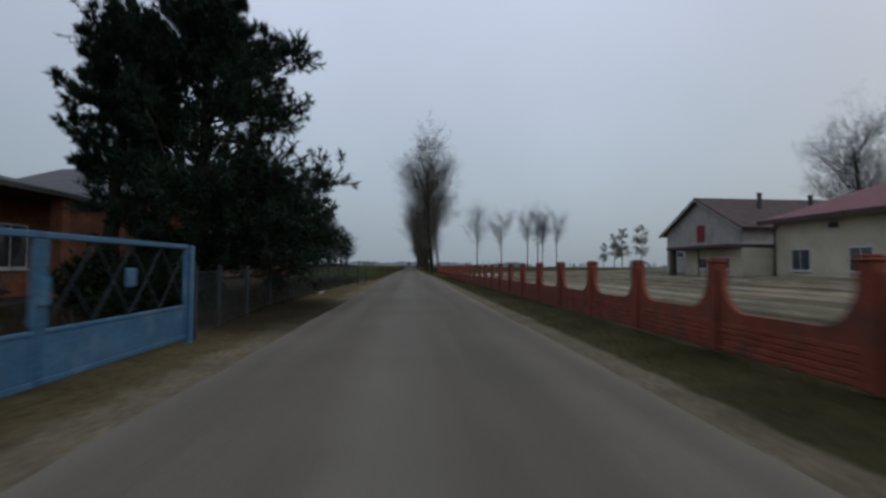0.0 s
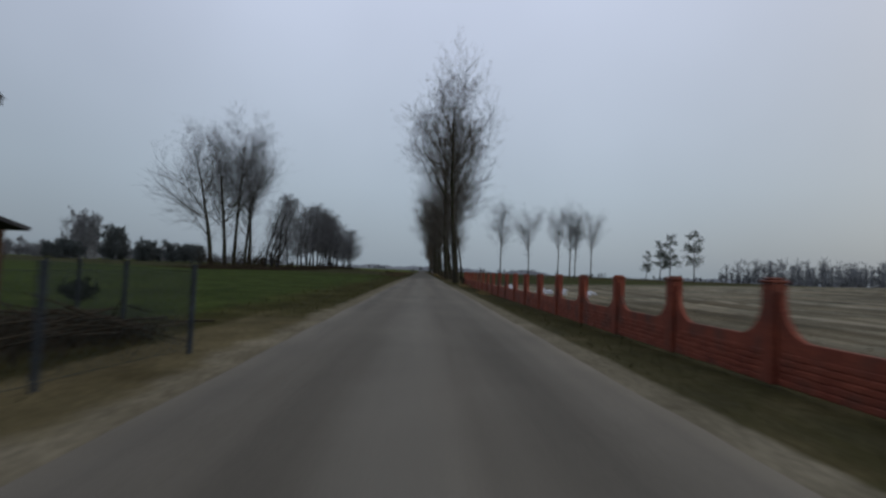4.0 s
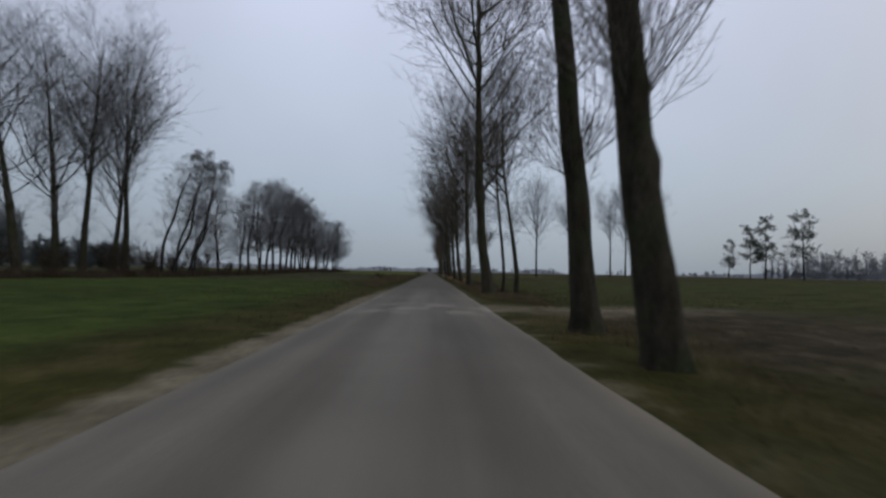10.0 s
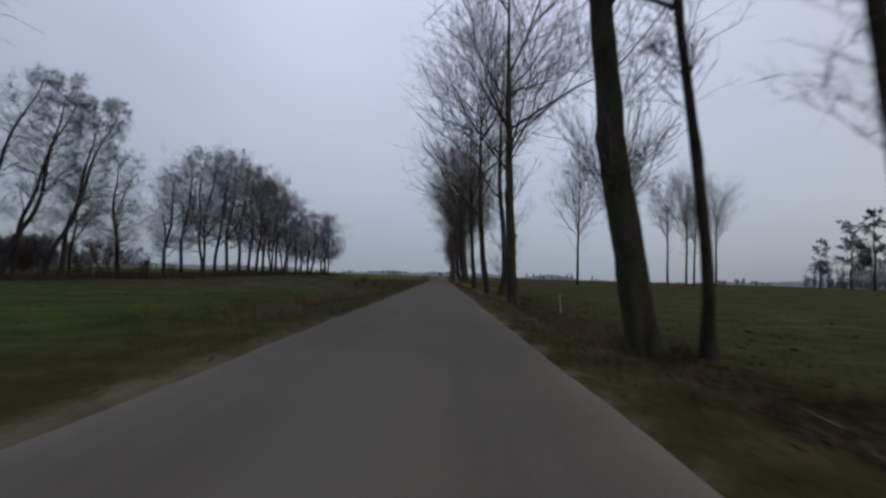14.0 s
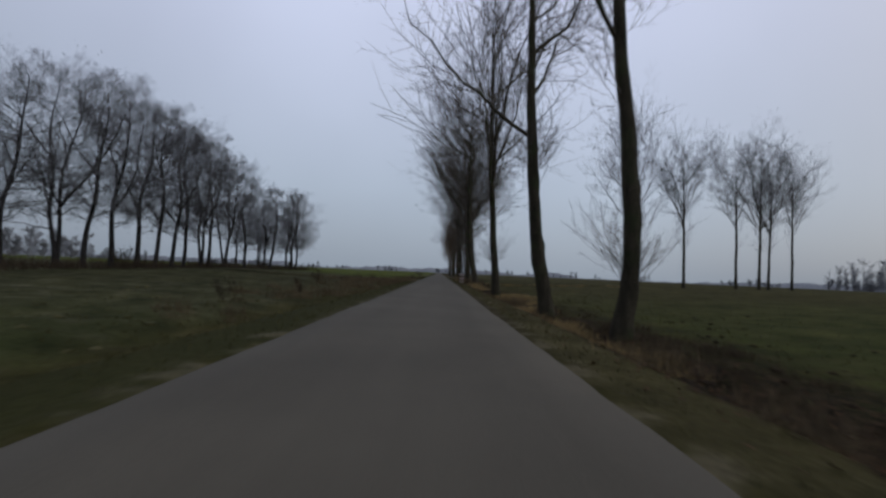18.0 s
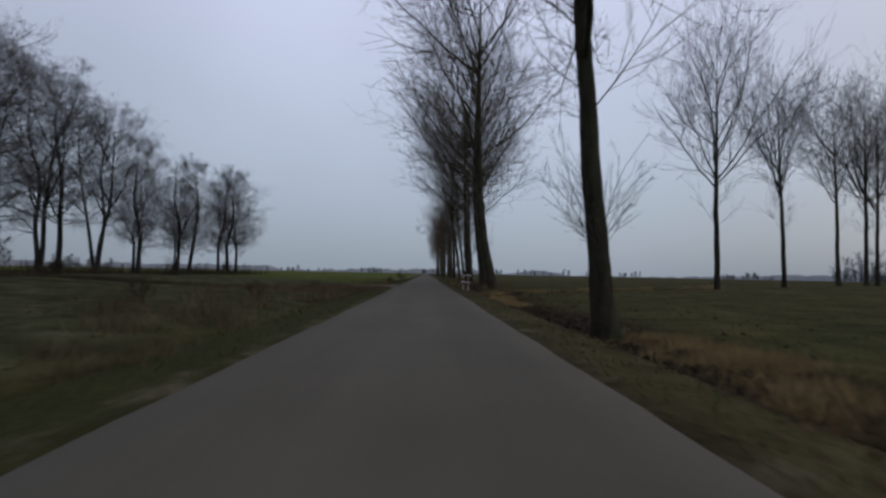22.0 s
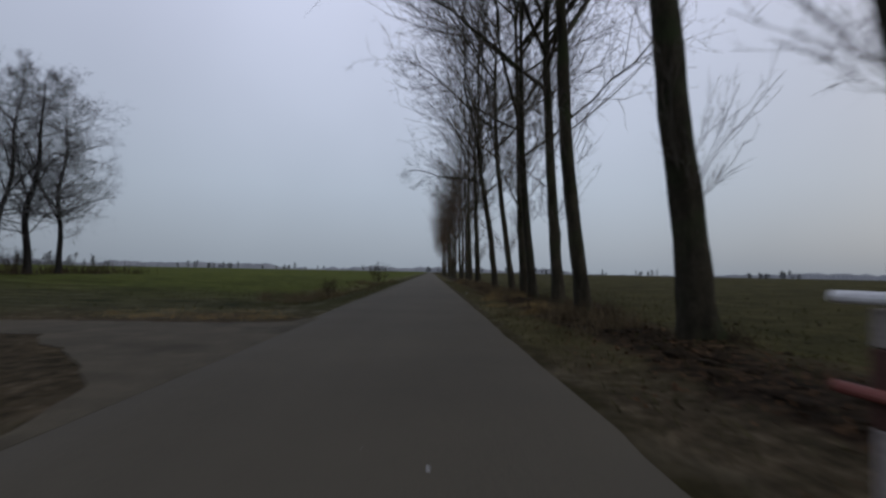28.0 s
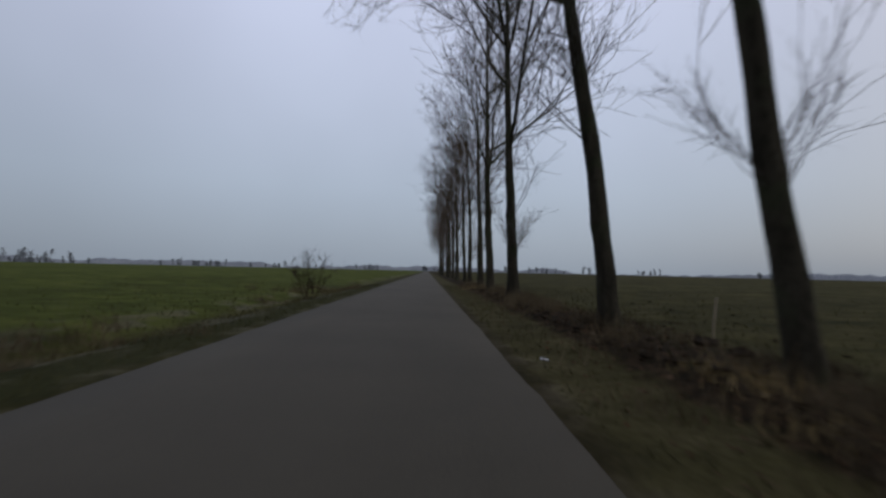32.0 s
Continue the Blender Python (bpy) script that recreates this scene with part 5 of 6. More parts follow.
# ---- blue gate ----
def blue_gate():
    t = thing("yard_gate", pose(-3.28, 0, 0), "light blue metal yard gate with a solid lower panel", "gate")
    part("gate_post", box_bm((-0.06, 7.5, -0.1), (0.06, 7.62, 1.38), 0.012), M_BLUE, t)
    part("gate_post", box_bm((-0.06, 0.2, -0.1), (0.06, 0.32, 1.45), 0.012), M_BLUE, t)
    for y0, y1 in ((0.34, 4.68), (4.72, 7.48)):
        leaf = part("leaf", box_bm((-0.025, y0, 1.33), (0.025, y1, 1.39), 0.008), M_BLUE, t)
        part("lower_panel", box_bm((-0.012, y0 + 0.061, 0.121), (0.012, y1 - 0.061, 0.5), 0.004), M_BLUE, leaf)
        part("bottom_rail", box_bm((-0.025, y0, 0.06), (0.025, y1, 0.12), 0.008), M_BLUE, leaf)
        part("middle_rail", box_bm((-0.024, y0 + 0.061, 0.501), (0.024, y1 - 0.061, 0.54), 0.006), M_BLUE, leaf)
        for y in (y0, y1 - 0.06):
            part("stile", box_bm((-0.025, y, 0.121), (0.025, y + 0.06, 1.329), 0.008), M_BLUE, leaf)
        n = int((y1 - y0) / 0.62)
        for i in range(n):
            a = y0 + 0.06 + (y1 - y0 - 0.12) * i / n
            c = y0 + 0.06 + (y1 - y0 - 0.12) * (i + 1) / n
            for p, q in (((0, a, 0.545), (0, c, 1.325)), ((0, a, 1.325), (0, c, 0.545))):
                part("bar", cylinder(bmesh.new(), p, q, 0.008, 6), M_STEEL, leaf)
        part("ornament", box_bm((-0.015, (y0 + y1) / 2 - 0.11, 0.85), (0.015, (y0 + y1) / 2 + 0.11, 1.07), 0.02), M_BLUE, leaf)
    part("latch_plate", box_bm((0.03, 4.62, 0.75), (0.05, 4.78, 1.0), 0.005), M_BLUE, t)


blue_gate()


# ---- clutter inside the yard fence ----
def yard_clutter():
    b = part("plank", box_bm((-0.09, -0.6, 0), (0.09, 0.6, 0.035), 0.006), M_WEED, None)
    b.matrix_basis = pose(-3.72, 20.95, 0.0, 1.5, 3, -25)
    tagged(b, "weathered grey-brown plank lying beside the wire fence", "plank")
    t = thing("water_butt", pose(-9.15, 23.9, -0.06, 0, 0, 20), "dark blue plastic tub under the barn downpipe", "tub")
    bm = bmesh.new()
    bmesh.ops.create_cone(bm, cap_ends=True, segments=20, radius1=0.26, radius2=0.33, depth=0.55, matrix=Matrix.Translation((0, 0, 0.275)))
    part("body", bm, M_STEEL, t)
    bm = bmesh.new()
    bmesh.ops.create_cone(bm, cap_ends=False, segments=20, radius1=0.35, radius2=0.35, depth=0.05, matrix=Matrix.Translation((0, 0, 0.55)))
    bmesh.ops.solidify(bm, geom=bm.faces[:], thickness=0.03)
    part("rim", bm, M_STEEL, t)
    rng = np.random.default_rng(66)
    n = 70
    a = rng.uniform(0, 2 * np.pi, n)
    c = np.stack([rng.normal(0, 0.5, n), rng.normal(0, 0.7, n), rng.uniform(0.02, 0.4, n)], 1)
    d = np.stack([np.cos(a), np.sin(a), rng.normal(0, 0.2, n)], 1) * rng.uniform(0.4, 0.9, n)[:, None]
    P = np.stack([c - d, c + rng.normal(0, 0.05, (n, 3)), c + d], 1)
    P[:, :, 2] = np.maximum(P[:, :, 2], 0.01)
    pile = hold("brush_pile", tubes("brush_pile", [(P, np.tile(np.array([[0.02, 0.016, 0.008]]), (n, 1)), 5)]), M_BUSH, None, "", pose(-4.95, 33.2, -0.05))
    tagged(pile, "low heap of dark cut branches by the fence corner", "brush", kind="stuff")


yard_clutter()


# ---- houses ----
def hip_roof(bm, x0, x1, y0, y1, z, ridge, run):
    """A hipped roof over a rectangle, ridge along y, with a thin eave edge."""
    xm = (x0 + x1) / 2
    lo = [bm.verts.new(p) for p in ((x0, y0, z - 0.14), (x1, y0, z - 0.14), (x1, y1, z - 0.14), (x0, y1, z - 0.14))]
    a = [bm.verts.new(p) for p in ((x0, y0, z), (x1, y0, z), (x1, y1, z), (x0, y1, z))]
    r0, r1 = bm.verts.new((xm, y0 + run, ridge)), bm.verts.new((xm, y1 - run, ridge))
    bm.faces.new(lo[::-1])
    for i in range(4):
        bm.faces.new((lo[i], lo[(i + 1) % 4], a[(i + 1) % 4], a[i]))
    bm.faces.new((a[0], a[1], r0))
    bm.faces.new((a[1], a[2], r1, r0))
    bm.faces.new((a[2], a[3], r1))
    bm.faces.new((a[3], a[0], r0, r1))
    bmesh.ops.recalc_face_normals(bm, faces=bm.faces)
    return bm


def house_window(parent, x, y0, y1, z0, z1, face):
    """A window in a wall at x that faces face (-1 or 1) along x."""
    o = 0.015 * face
    w = part("window", box_bm((min(x, x + 3 * o), y0, z0), (max(x, x + 3 * o), y1, z1), 0.004), M_WHITE, parent)
    m = (y0 + y1) / 2
    for a, c in ((y0 + 0.06, m - 0.03), (m + 0.03, y1 - 0.06)):
        part("pane", box_bm((min(x + 3 * o, x + 3.6 * o), a, z0 + 0.06), (max(x + 3 * o, x + 3.6 * o), c, z1 - 0.06)), M_GLASS, w)
    part("sill", box_bm((min(x, x + 8 * o), y0 - 0.05, z0 - 0.06), (max(x, x + 8 * o), y1 + 0.05, z0 - 0.005), 0.005), M_WHITE, w)


def left_house():
    t = thing("house", pose(0, 0, -0.1), "orange brick house with a grey hipped roof and a porch", "house")
    part("wall", box_bm((-21, 7.5, 0), (-12.5, 18.6, 3.15)), M_ORANGE, t)
    part("roof", hip_roof(bmesh.new(), -22, -10.4, 6.6, 19.4, 3.3, 4.7, 5.0), M_GREYROOF, t, "weathered grey hipped roof")
    for y in (9.2, 12.4, 15.8, 18.4):
        part("porch_column", box_bm((-10.95, y, 0), (-10.6, y + 0.35, 3.15), 0.015), M_ORANGE, t)
    part("porch_floor", box_bm((-12.49, 8.8, -0.1), (-10.5, 18.8, 0.12), 0.01), M_PLINTH, t)
    house_window(t, -12.499, 9.6, 11.0, 1.0, 2.4, 1)
    house_window(t, -12.499, 15.6, 17.0, 1.0, 2.4, 1)
    part("door", box_bm((-12.499, 13.0, 0.13), (-12.44, 13.95, 2.2), 0.005), M_WOOD, t)


left_house()


def cream_house():
    t = thing("house", pose(0, 0, -0.15), "cream rendered house with a dark red metal-tile roof", "house")
    part("wall", box_bm((24.7, 13.5, 0), (34.5, 32.3, 4.45)), M_CREAM, t)
    part("roof", hip_roof(bmesh.new(), 24.0, 35.2, 12.8, 33.0, 4.55, 6.9, 4.5), M_REDROOF, t, "dark red metal-tile roof")
    part("fascia", box_bm((23.97, 12.8, 4.28), (24.02, 33.0, 4.6), 0.006), M_BROWNROOF, t)
    for y in (16, 20.5, 25.0, 29.2):
        house_window(t, 24.699, y, y + 1.5, 1.2, 2.6, -1)
    part("vent", box_bm((24.6, 27.2, 3.75), (24.699, 27.8, 4.1), 0.01), M_DARKROOF, t)
    part("downpipe", cylinder(bmesh.new(), (24.6, 32.1, 0), (24.6, 32.1, 4.3), 0.055), M_DARKROOF, t)


cream_house()


def annex():
    t = thing("annex", pose(0, 0, -0.15), "low cream annex with a dark flat canopy roof", "outbuilding")
    part("wall", box_bm((22.5, 32.4, 0), (26.5, 39.3, 2.75)), M_CREAM, t)
    part("canopy_roof", box_bm((21.4, 32.36, 2.76), (26.8, 40.3, 2.98), 0.02), M_BROWNROOF, t, "dark flat canopy roof")
    for y in (33.6, 36.4):
        house_window(t, 22.499, y, y + 1.1, 1.25, 2.1, -1)
    for y in (36.0, 40.1):
        part("canopy_post", cylinder(bmesh.new(), (21.6, y, 0), (21.6, y, 2.75), 0.05), M_STEEL, t)
    bm = bmesh.new()
    part("brick_pier", box_bm((21.5, 39.6, 0), (21.9, 40.0, 2.75), 0.01), M_BROWNROOF, t)


annex()


def grey_barn():
    t = thing("barn", pose(0, 0, -0.15), "grey block barn with a brown gabled roof and red loading door", "barn")
    bm = bmesh.new()
    extruded(bm, [(38.9, 0), (50.6, 0), (50.6, 4.85), (44.75, 7.7), (38.9, 4.85)], "x", 27.0, 44.0)
    part("wall", bm, M_GREYBLOCK, t)
    for k in range(14):
        z = 0.5 + k * 0.5
        half = 5.85 if z < 4.85 else 5.85 * (7.7 - z) / 2.85
        if half > 0.4:
            part("course_line", box_bm((26.985, 44.75 - half + 0.05, z), (26.999, 44.75 + half - 0.05, z + 0.035)), M_PIPE, t)
    for pts in ([(38.2, 4.55), (44.75, 7.75), (44.75, 7.92), (38.15, 4.7)], [(44.76, 7.75), (51.3, 4.55), (51.35, 4.7), (44.76, 7.92)]):
        bm = bmesh.new()
        extruded(bm, pts, "x", 26.5, 44.5)
        part("roof_slope", bm, M_BROWNROOF, t, "brown roofing")
    for pts in ([(38.2, 4.40), (44.75, 7.60), (44.75, 7.745), (38.2, 4.545)], [(44.76, 7.60), (51.3, 4.40), (51.3, 4.545), (44.76, 7.745)]):
        bm = bmesh.new()
        extruded(bm, pts, "x", 26.5, 26.56)
        part("barge_board", bm, M_PIPE, t, "pale barge board")
    d = part("loading_door", box_bm((26.93, 43.9, 3.75), (26.999, 45.1, 5.3), 0.01), M_REDPAINT, t, "dark red loading door")
    part("ledge", box_bm((26.9, 44.0, 4.4), (26.929, 45.0, 4.55), 0.005), M_REDPAINT, d)
    for y in (41.6, 44.6, 47.4):
        w = part("window", box_bm((26.96, y, 2.3), (26.999, y + 1.2, 2.95), 0.005), M_WHITE, t)
        part("pane", box_bm((26.95, y + 0.07, 2.36), (26.959, y + 1.13, 2.89)), M_GLASS, w)
        part("lintel", box_bm((26.94, y - 0.15, 2.96), (26.999, y + 1.35, 3.14), 0.01), M_REDPAINT, w, "reddish lintel")
    for x, y in ((31.0, 42.2), (35.5, 41.8)):
        zb = 4.6 + (y - 38.2) * 0.49
        c = part("chimney", box_bm((x, y, zb - 0.4), (x + 0.28, y + 0.28, zb + 1.5), 0.02), M_DARKROOF, t, "dark chimney")
        part("chimney_cap", box_bm((x - 0.05, y - 0.05, zb + 1.501), (x + 0.33, y + 0.33, zb + 1.57), 0.01), M_DARKROOF, c)


grey_barn()

for i, (x, y, s) in enumerate(((47, 48, 0.66), (53, 55, 0.72), (60, 50, 0.68), (58, 62, 0.66), (51, 41, 0.56), (66, 58, 0.7))):
    plant_tree("yard_tree", TALL[1 + i % 2], pose(x, y, bank(x, y) - 0.15, 0, 0, 55 * i) @ Matrix.Diagonal((s, s, s, 1)), "bare tree behind the farm buildings", "tree", "trees behind the farm")


# ---- the dark conifer beside the gate ----
def conifer(seed, place, tall, heights_, reaches, limbs, hanging, label, first=0.06, shy=1.0):
    """A shaggy conifer: at which heights its boughs reach how far, how many more hang out over the fence; first: share of
    its height where the boughs begin, shy: how far the low boughs reach on the side away from the road."""
    rng = np.random.default_rng(seed)
    t = thing("conifer", place, label, "tree", "conifers in the yard")
    p = line_of(rng, (0, 0, -0.2), (0.2, 0.1, tall), 12, 0.06)[None]
    r = (0.24 * np.linspace(1.15, 0.1, 12))[None]
    hold("trunk", tubes("trunk", [(p, r, 9)]), M_BARK, t)
    L1, r1 = sprout(rng, p, r, limbs, (first, 0.99), (52, 88), (0.38, 0.62), 0.1, 7, 0.011, 0.14, 0.03, 0.25)
    out = L1 - L1[:, :1]
    want = np.interp(L1[:, 0, 2], heights_, reaches) * rng.uniform(0.5, 1.0, len(L1))
    want = want * np.where((out[:, -1, 0] < 0) & (L1[:, 0, 2] < 3.6), shy, 1.0)
    ratio = want / (np.hypot(out[:, -1, 0], out[:, -1, 1]) + 0.3)
    L1 = L1[:, :1] + out * np.stack([ratio, ratio, np.minimum(ratio, 0.7)], 1)[:, None]
    if hanging:
        Lb, rb = sprout(rng, p, r, hanging, (0.1, 0.3), (66, 88), (0.36, 0.42), 0.02, 7, 0.010, 0.02, 0.03, 0.25)
        out = Lb - Lb[:, :1]
        reach = np.hypot(out[..., 0], out[..., 1])
        ang = rng.uniform(radians(-35), radians(80), hanging)[:, None]
        Lb[..., 2] -= 0.10 * reach
        Lb[..., 0] = Lb[:, :1, 0] + reach * np.cos(ang)
        Lb[..., 1] = Lb[:, :1, 1] + reach * np.sin(ang)
        L1, r1 = np.concatenate([L1, Lb]), np.concatenate([r1, rb])
    for k in range(len(L1)):
        hold("limb", tubes("limb", [(L1[k:k + 1], r1[k:k + 1], 5)]), M_BARK, t)
    L2, r2 = sprout(rng, L1, r1, 16, (0.25, 1.0), (25, 65), (0.16, 0.36), 0.1, 4, 0.009, 0.1, 0.05, 0.4)
    L3, r3 = sprout(rng, L2, r2, 4, (0.2, 1.0), (25, 55), (0.3, 0.6), 0.1, 3, 0.009, 0.1, 0.05, 0.5)
    v, q = needle_fans(rng, L3, 12, 0.2, 0.036)
    v2, q2 = needle_fans(rng, L2, 18, 0.24, 0.04)
    hold("foliage", mesh_of("foliage", np.concatenate([v, v2]), (), np.concatenate([q, q2 + len(v)])), M_NEEDLE, t)
    hold("twig_mass", tubes("twig_mass", [(L2, r2, 3)]), M_BARK, t)


conifer(91, pose(-6.1, 14.4, -0.05), 9.0, (0.5, 2.0, 3.6, 5.4, 6.6, 7.6, 9.0), (3.9, 4.2, 4.0, 3.2, 2.6, 1.9, 0.6), 150, 26, "large dark green conifer with shaggy branches reaching over the fence", shy=0.7)
conifer(92, pose(-8.8, 15.3, -0.05), 8.2, (3.2, 4.2, 6.0, 7.4, 8.2), (1.6, 2.2, 2.1, 1.7, 0.9), 66, 0, "dark green shaggy conifer with a bare lower stem behind the gate", first=0.42)


# ---- shrubs ----
def shrub_kit(seed, h=1.8, stems=9, mat=None):
    rng = np.random.default_rng(seed)
    base = rng.normal(size=(stems, 3)) * 0.12
    base[:, 2] = -0.1
    ang = rng.uniform(0, 2 * np.pi, stems)
    out = rng.uniform(0.1, 0.55, stems) * h
    tip = base + np.stack([np.cos(ang) * out, np.sin(ang) * out, rng.uniform(0.7, 1.0, stems) * h], 1)
    s = np.linspace(0, 1, 6)[None, :, None]
    P = base[:, None] * (1 - s) + tip[:, None] * s + rng.normal(size=(stems, 6, 3)) * 0.03 * h * s
    R = np.full((stems, 6), 0.014) * np.linspace(1, 0.35, 6)[None]
    L2, r2 = sprout(rng, P, R, 9, (0.25, 1.0), (20, 55), (0.2, 0.5), 0.1, 4, 0.008, 0.05, 0.08, 0.4)
    L3, r3 = sprout(rng, L2, r2, 6, (0.2, 1.0), (25, 60), (0.3, 0.6), 0.05, 3, 0.008, 0.0, 0.1, 0.5)
    stem_list = []
    for k in range(stems):
        me = tubes("stem", [(P[k:k + 1], R[k:k + 1], 5)])
        me.materials.append(M_BUSH)
        stem_list.append(me)
    crown = twig_mesh("crown", [(L2, np.maximum(r2, 0.004), 3)], [needle_fans(rng, L2, 16, 0.3, 0.008, 0.45)])
    crown.materials.append(mat or M_BUSH)
    return {"stem": stem_list, "crown": crown}


# small ones in the pasture, larger ones under the meadow poplars and alders
SHRUBS = [shrub_kit(101), shrub_kit(102, 2.0, 12), shrub_kit(103, 1.3, 10)]
for i, (x, y, s) in enumerate(((-3.4, 212.8, 0.95), (-3.7, 195.6, 0.45), (-9.2, 167, 0.4), (-6.6, 160.5, 0.45), (-7.0, 172, 0.4), (-8.0, 147, 0.4),
                                (-6.3, 133, 0.4), (-9.2, 157, 0.5), (-5.9, 140, 0.4), (-30, 108, 1.1), (-31, 118, 1.2), (-32, 127, 1.2), (-29.5, 148, 1.0), (-28, 162, 0.9),
                                (-27.5, 178, 0.9), (-26.5, 193, 1.0), (-27.0, 207, 0.9), (-33.5, 106, 1.5), (-36.5, 109.5, 1.8), (-34.0, 113.5, 1.4), (-37.0, 117, 2.0), (-33.0, 120.5, 1.6), (-35.5, 124.5, 2.2),
                                (-32.6, 126.2, 1.7), (-34.6, 129, 2.4), (-32.4, 131.5, 1.8), (-34.2, 134.5, 2.2), (-32.5, 138.5, 1.9), (-33.8, 144.5, 2.2), (-32.0, 147, 1.6))):
    plant_tree("shrub", SHRUBS[i % 3], pose(x, y, bank(x, y), 0, 0, 70 * i) @ Matrix.Diagonal((s, s, s, 1)), "small bare dark-twigged shrub in the grass", "shrub", "bare shrubs")

# dark evergreen bushes inside the farmyard fence
def yard_bush(seed, h):
    rng = np.random.default_rng(seed)
    n = 34
    ang, tilt = rng.uniform(0, 2 * np.pi, n), rng.uniform(0.1, 1.0, n)
    tip = np.stack([np.cos(ang) * tilt * h * 0.8, np.sin(ang) * tilt * h * 0.8, h * (1.05 - 0.55 * tilt)], 1)
    s = np.linspace(0, 1, 5)[None, :, None]
    P = np.array([0, 0, -0.05])[None, None] * (1 - s) + tip[:, None] * s + rng.normal(size=(n, 5, 3)) * 0.05 * s
    R = np.full((n, 5), 0.012) * np.linspace(1, 0.4, 5)[None]
    L2, r2 = sprout(rng, P, R, 12, (0.2, 1.0), (25, 60), (0.2, 0.45), 0.1, 4, 0.008, 0.05, 0.08, 0.4)
    v, q = needle_fans(rng, L2, 16, 0.12, 0.05)
    framework = tubes("framework", [(P, R, 4), (L2, r2, 3)])
    framework.materials.append(M_BUSH)
    leaves = mesh_of("foliage", v, (), q)
    leaves.materials.append(M_YEW)
    return {"framework": framework, "foliage": leaves}


YB = [yard_bush(111, 1.2), yard_bush(112, 0.9)]
for i, (x, y, s) in enumerate(((-5.2, 10.4, 1.0), (-5.0, 12.2, 0.9), (-5.6, 21.3, 0.45), (-5.0, 8.9, 0.8), (-7.0, 11.5, 1.1), (-7.4, 18.8, 0.7), (-6.5, 23.2, 0.4), (-9.0, 20.5, 0.7), (-9.2, 10.5, 1.0), (-8.9, 39.4, 0.6))):
    plant_tree("evergreen_bush", YB[i % 2], pose(x, y, -0.04, 0, 0, 63 * i) @ Matrix.Diagonal((s, s, s, 1)), "dark evergreen bush inside the yard fence", "bush", "yard bushes")


plant_tree("shrub", SHRUBS[2], pose(3.46, 68.4, bank(3.46, 68.4)) @ Matrix.Diagonal((0.5, 0.6, 0.6, 1)), "small dark bare shrub against the end of the garden wall", "shrub", "bare shrubs")


# ---- red and white railing over the culvert ----
def railing():
    t = thing("guard_railing", pose(3.15, 172.63, -0.01, 0, 0, 4.6), "red and white tube railing on pale posts over a culvert", "railing")
    for y in (1.3, 3.55):
        post = part("post", box_bm((0.035, y - 0.07, -0.4), (0.13, y + 0.07, 0.41), 0.012), M_POSTGREY, t, "pale post with a dark red band")
        part("painted_band", box_bm((0.033, y - 0.072, 0.411), (0.132, y + 0.072, 0.80), 0.006), M_RAILDARK, post, "dark faded red band")
        part("painted_band", box_bm((0.035, y - 0.07, 0.801), (0.13, y + 0.07, 1.0), 0.012), M_POSTGREY, post)
    for z in (1.05, 0.58):
        y = 3.78
        white = z > 0.8
        rail = part("rail", cylinder(bmesh.new(), (0, y - 0.35, z), (0, y, z), 0.034, 12), M_RAILWHITE if white else M_RAILRED, t)
        y -= 0.35
        while y > -0.1:
            white = not white
            y2 = max(y - 0.66, -0.2)
            part("painted_band", cylinder(bmesh.new(), (0, y2, z), (0, y, z), 0.034, 12), M_RAILWHITE if white else M_RAILRED, rail, "white painted band" if white else "red painted band")
            y = y2


railing()

for x, y, h, a, half in ((6.3, 202.7, 0.78, 4, 0.014), (5.4, 113.5, 0.8, -5, 0.025)):
    bm = bmesh.new()
    box(bm, (-half, -half, -0.3), (half, half, h), half * 0.25)
    me = bpy.data.meshes.new("stake")
    bm.to_mesh(me)
    bm.free()
    tagged(hold("stake", me, M_STAKE, None, "", pose(x, y, bank(x, y), a, a * 0.6, 20)), "pale leaning wooden stake in the field edge", "stake", "stakes")


# ---- scraps by the road ----
def scrap(name, place, size, mat, label, category, seed):
    """A crumpled bit: a small box with its corners pushed about."""
    rs = random.Random(seed)
    bm = box_bm((-size, -size * 0.7, 0), (size, size * 0.7, size * 0.5), size * 0.12)
    for v in bm.verts:
        v.co += Vector((rs.uniform(-1, 1), rs.uniform(-1, 1), rs.uniform(-0.3, 0.6))) * size * 0.3
    me = bpy.data.meshes.new(name)
    bm.to_mesh(me)
    bm.free()
    tagged(hold(name, me, mat, None, "", place), label, category)


scrap("paper_scrap", pose(2.63, 200.3, bank(2.63, 200.3) + 0.01, 0, 0, 30), 0.04, M_WHITE, "crumpled white paper scrap on the grassy verge", "litter", 3)
scrap("stone", pose(0.70, 176.7, -0.004), 0.012, M_WHITE, "small pale stone on the asphalt", "stone", 4)
scrap("stone", pose(0.27, 177.0, -0.004), 0.008, M_PIPE, "small pale stone on the asphalt", "stone", 5)
for i, (x, y, turn, ln) in enumerate(((2.5, 137.8, 35, 0.24), (2.45, 140.9, 60, 0.12), (3.2, 189.6, 20, 0.3), (3.5, 96.6, 70, 0.7), (4.3, 98.1, 80, 0.9))):
    me = tubes("twig", [(np.array([[(0, 0, 0.015), (ln * 0.5, 0.02, 0.03), (ln, -0.03, 0.015)]]), np.array([[0.012, 0.01, 0.006]]), 6)])
    tagged(hold("twig", me, M_STAKE if i < 3 else M_WEED, None, "", pose(x, y, bank(x, y), 0, 0, turn)), "short broken pale twig on the verge" if i < 3 else "fallen brown branch on the bank", "twig", "fallen twigs")


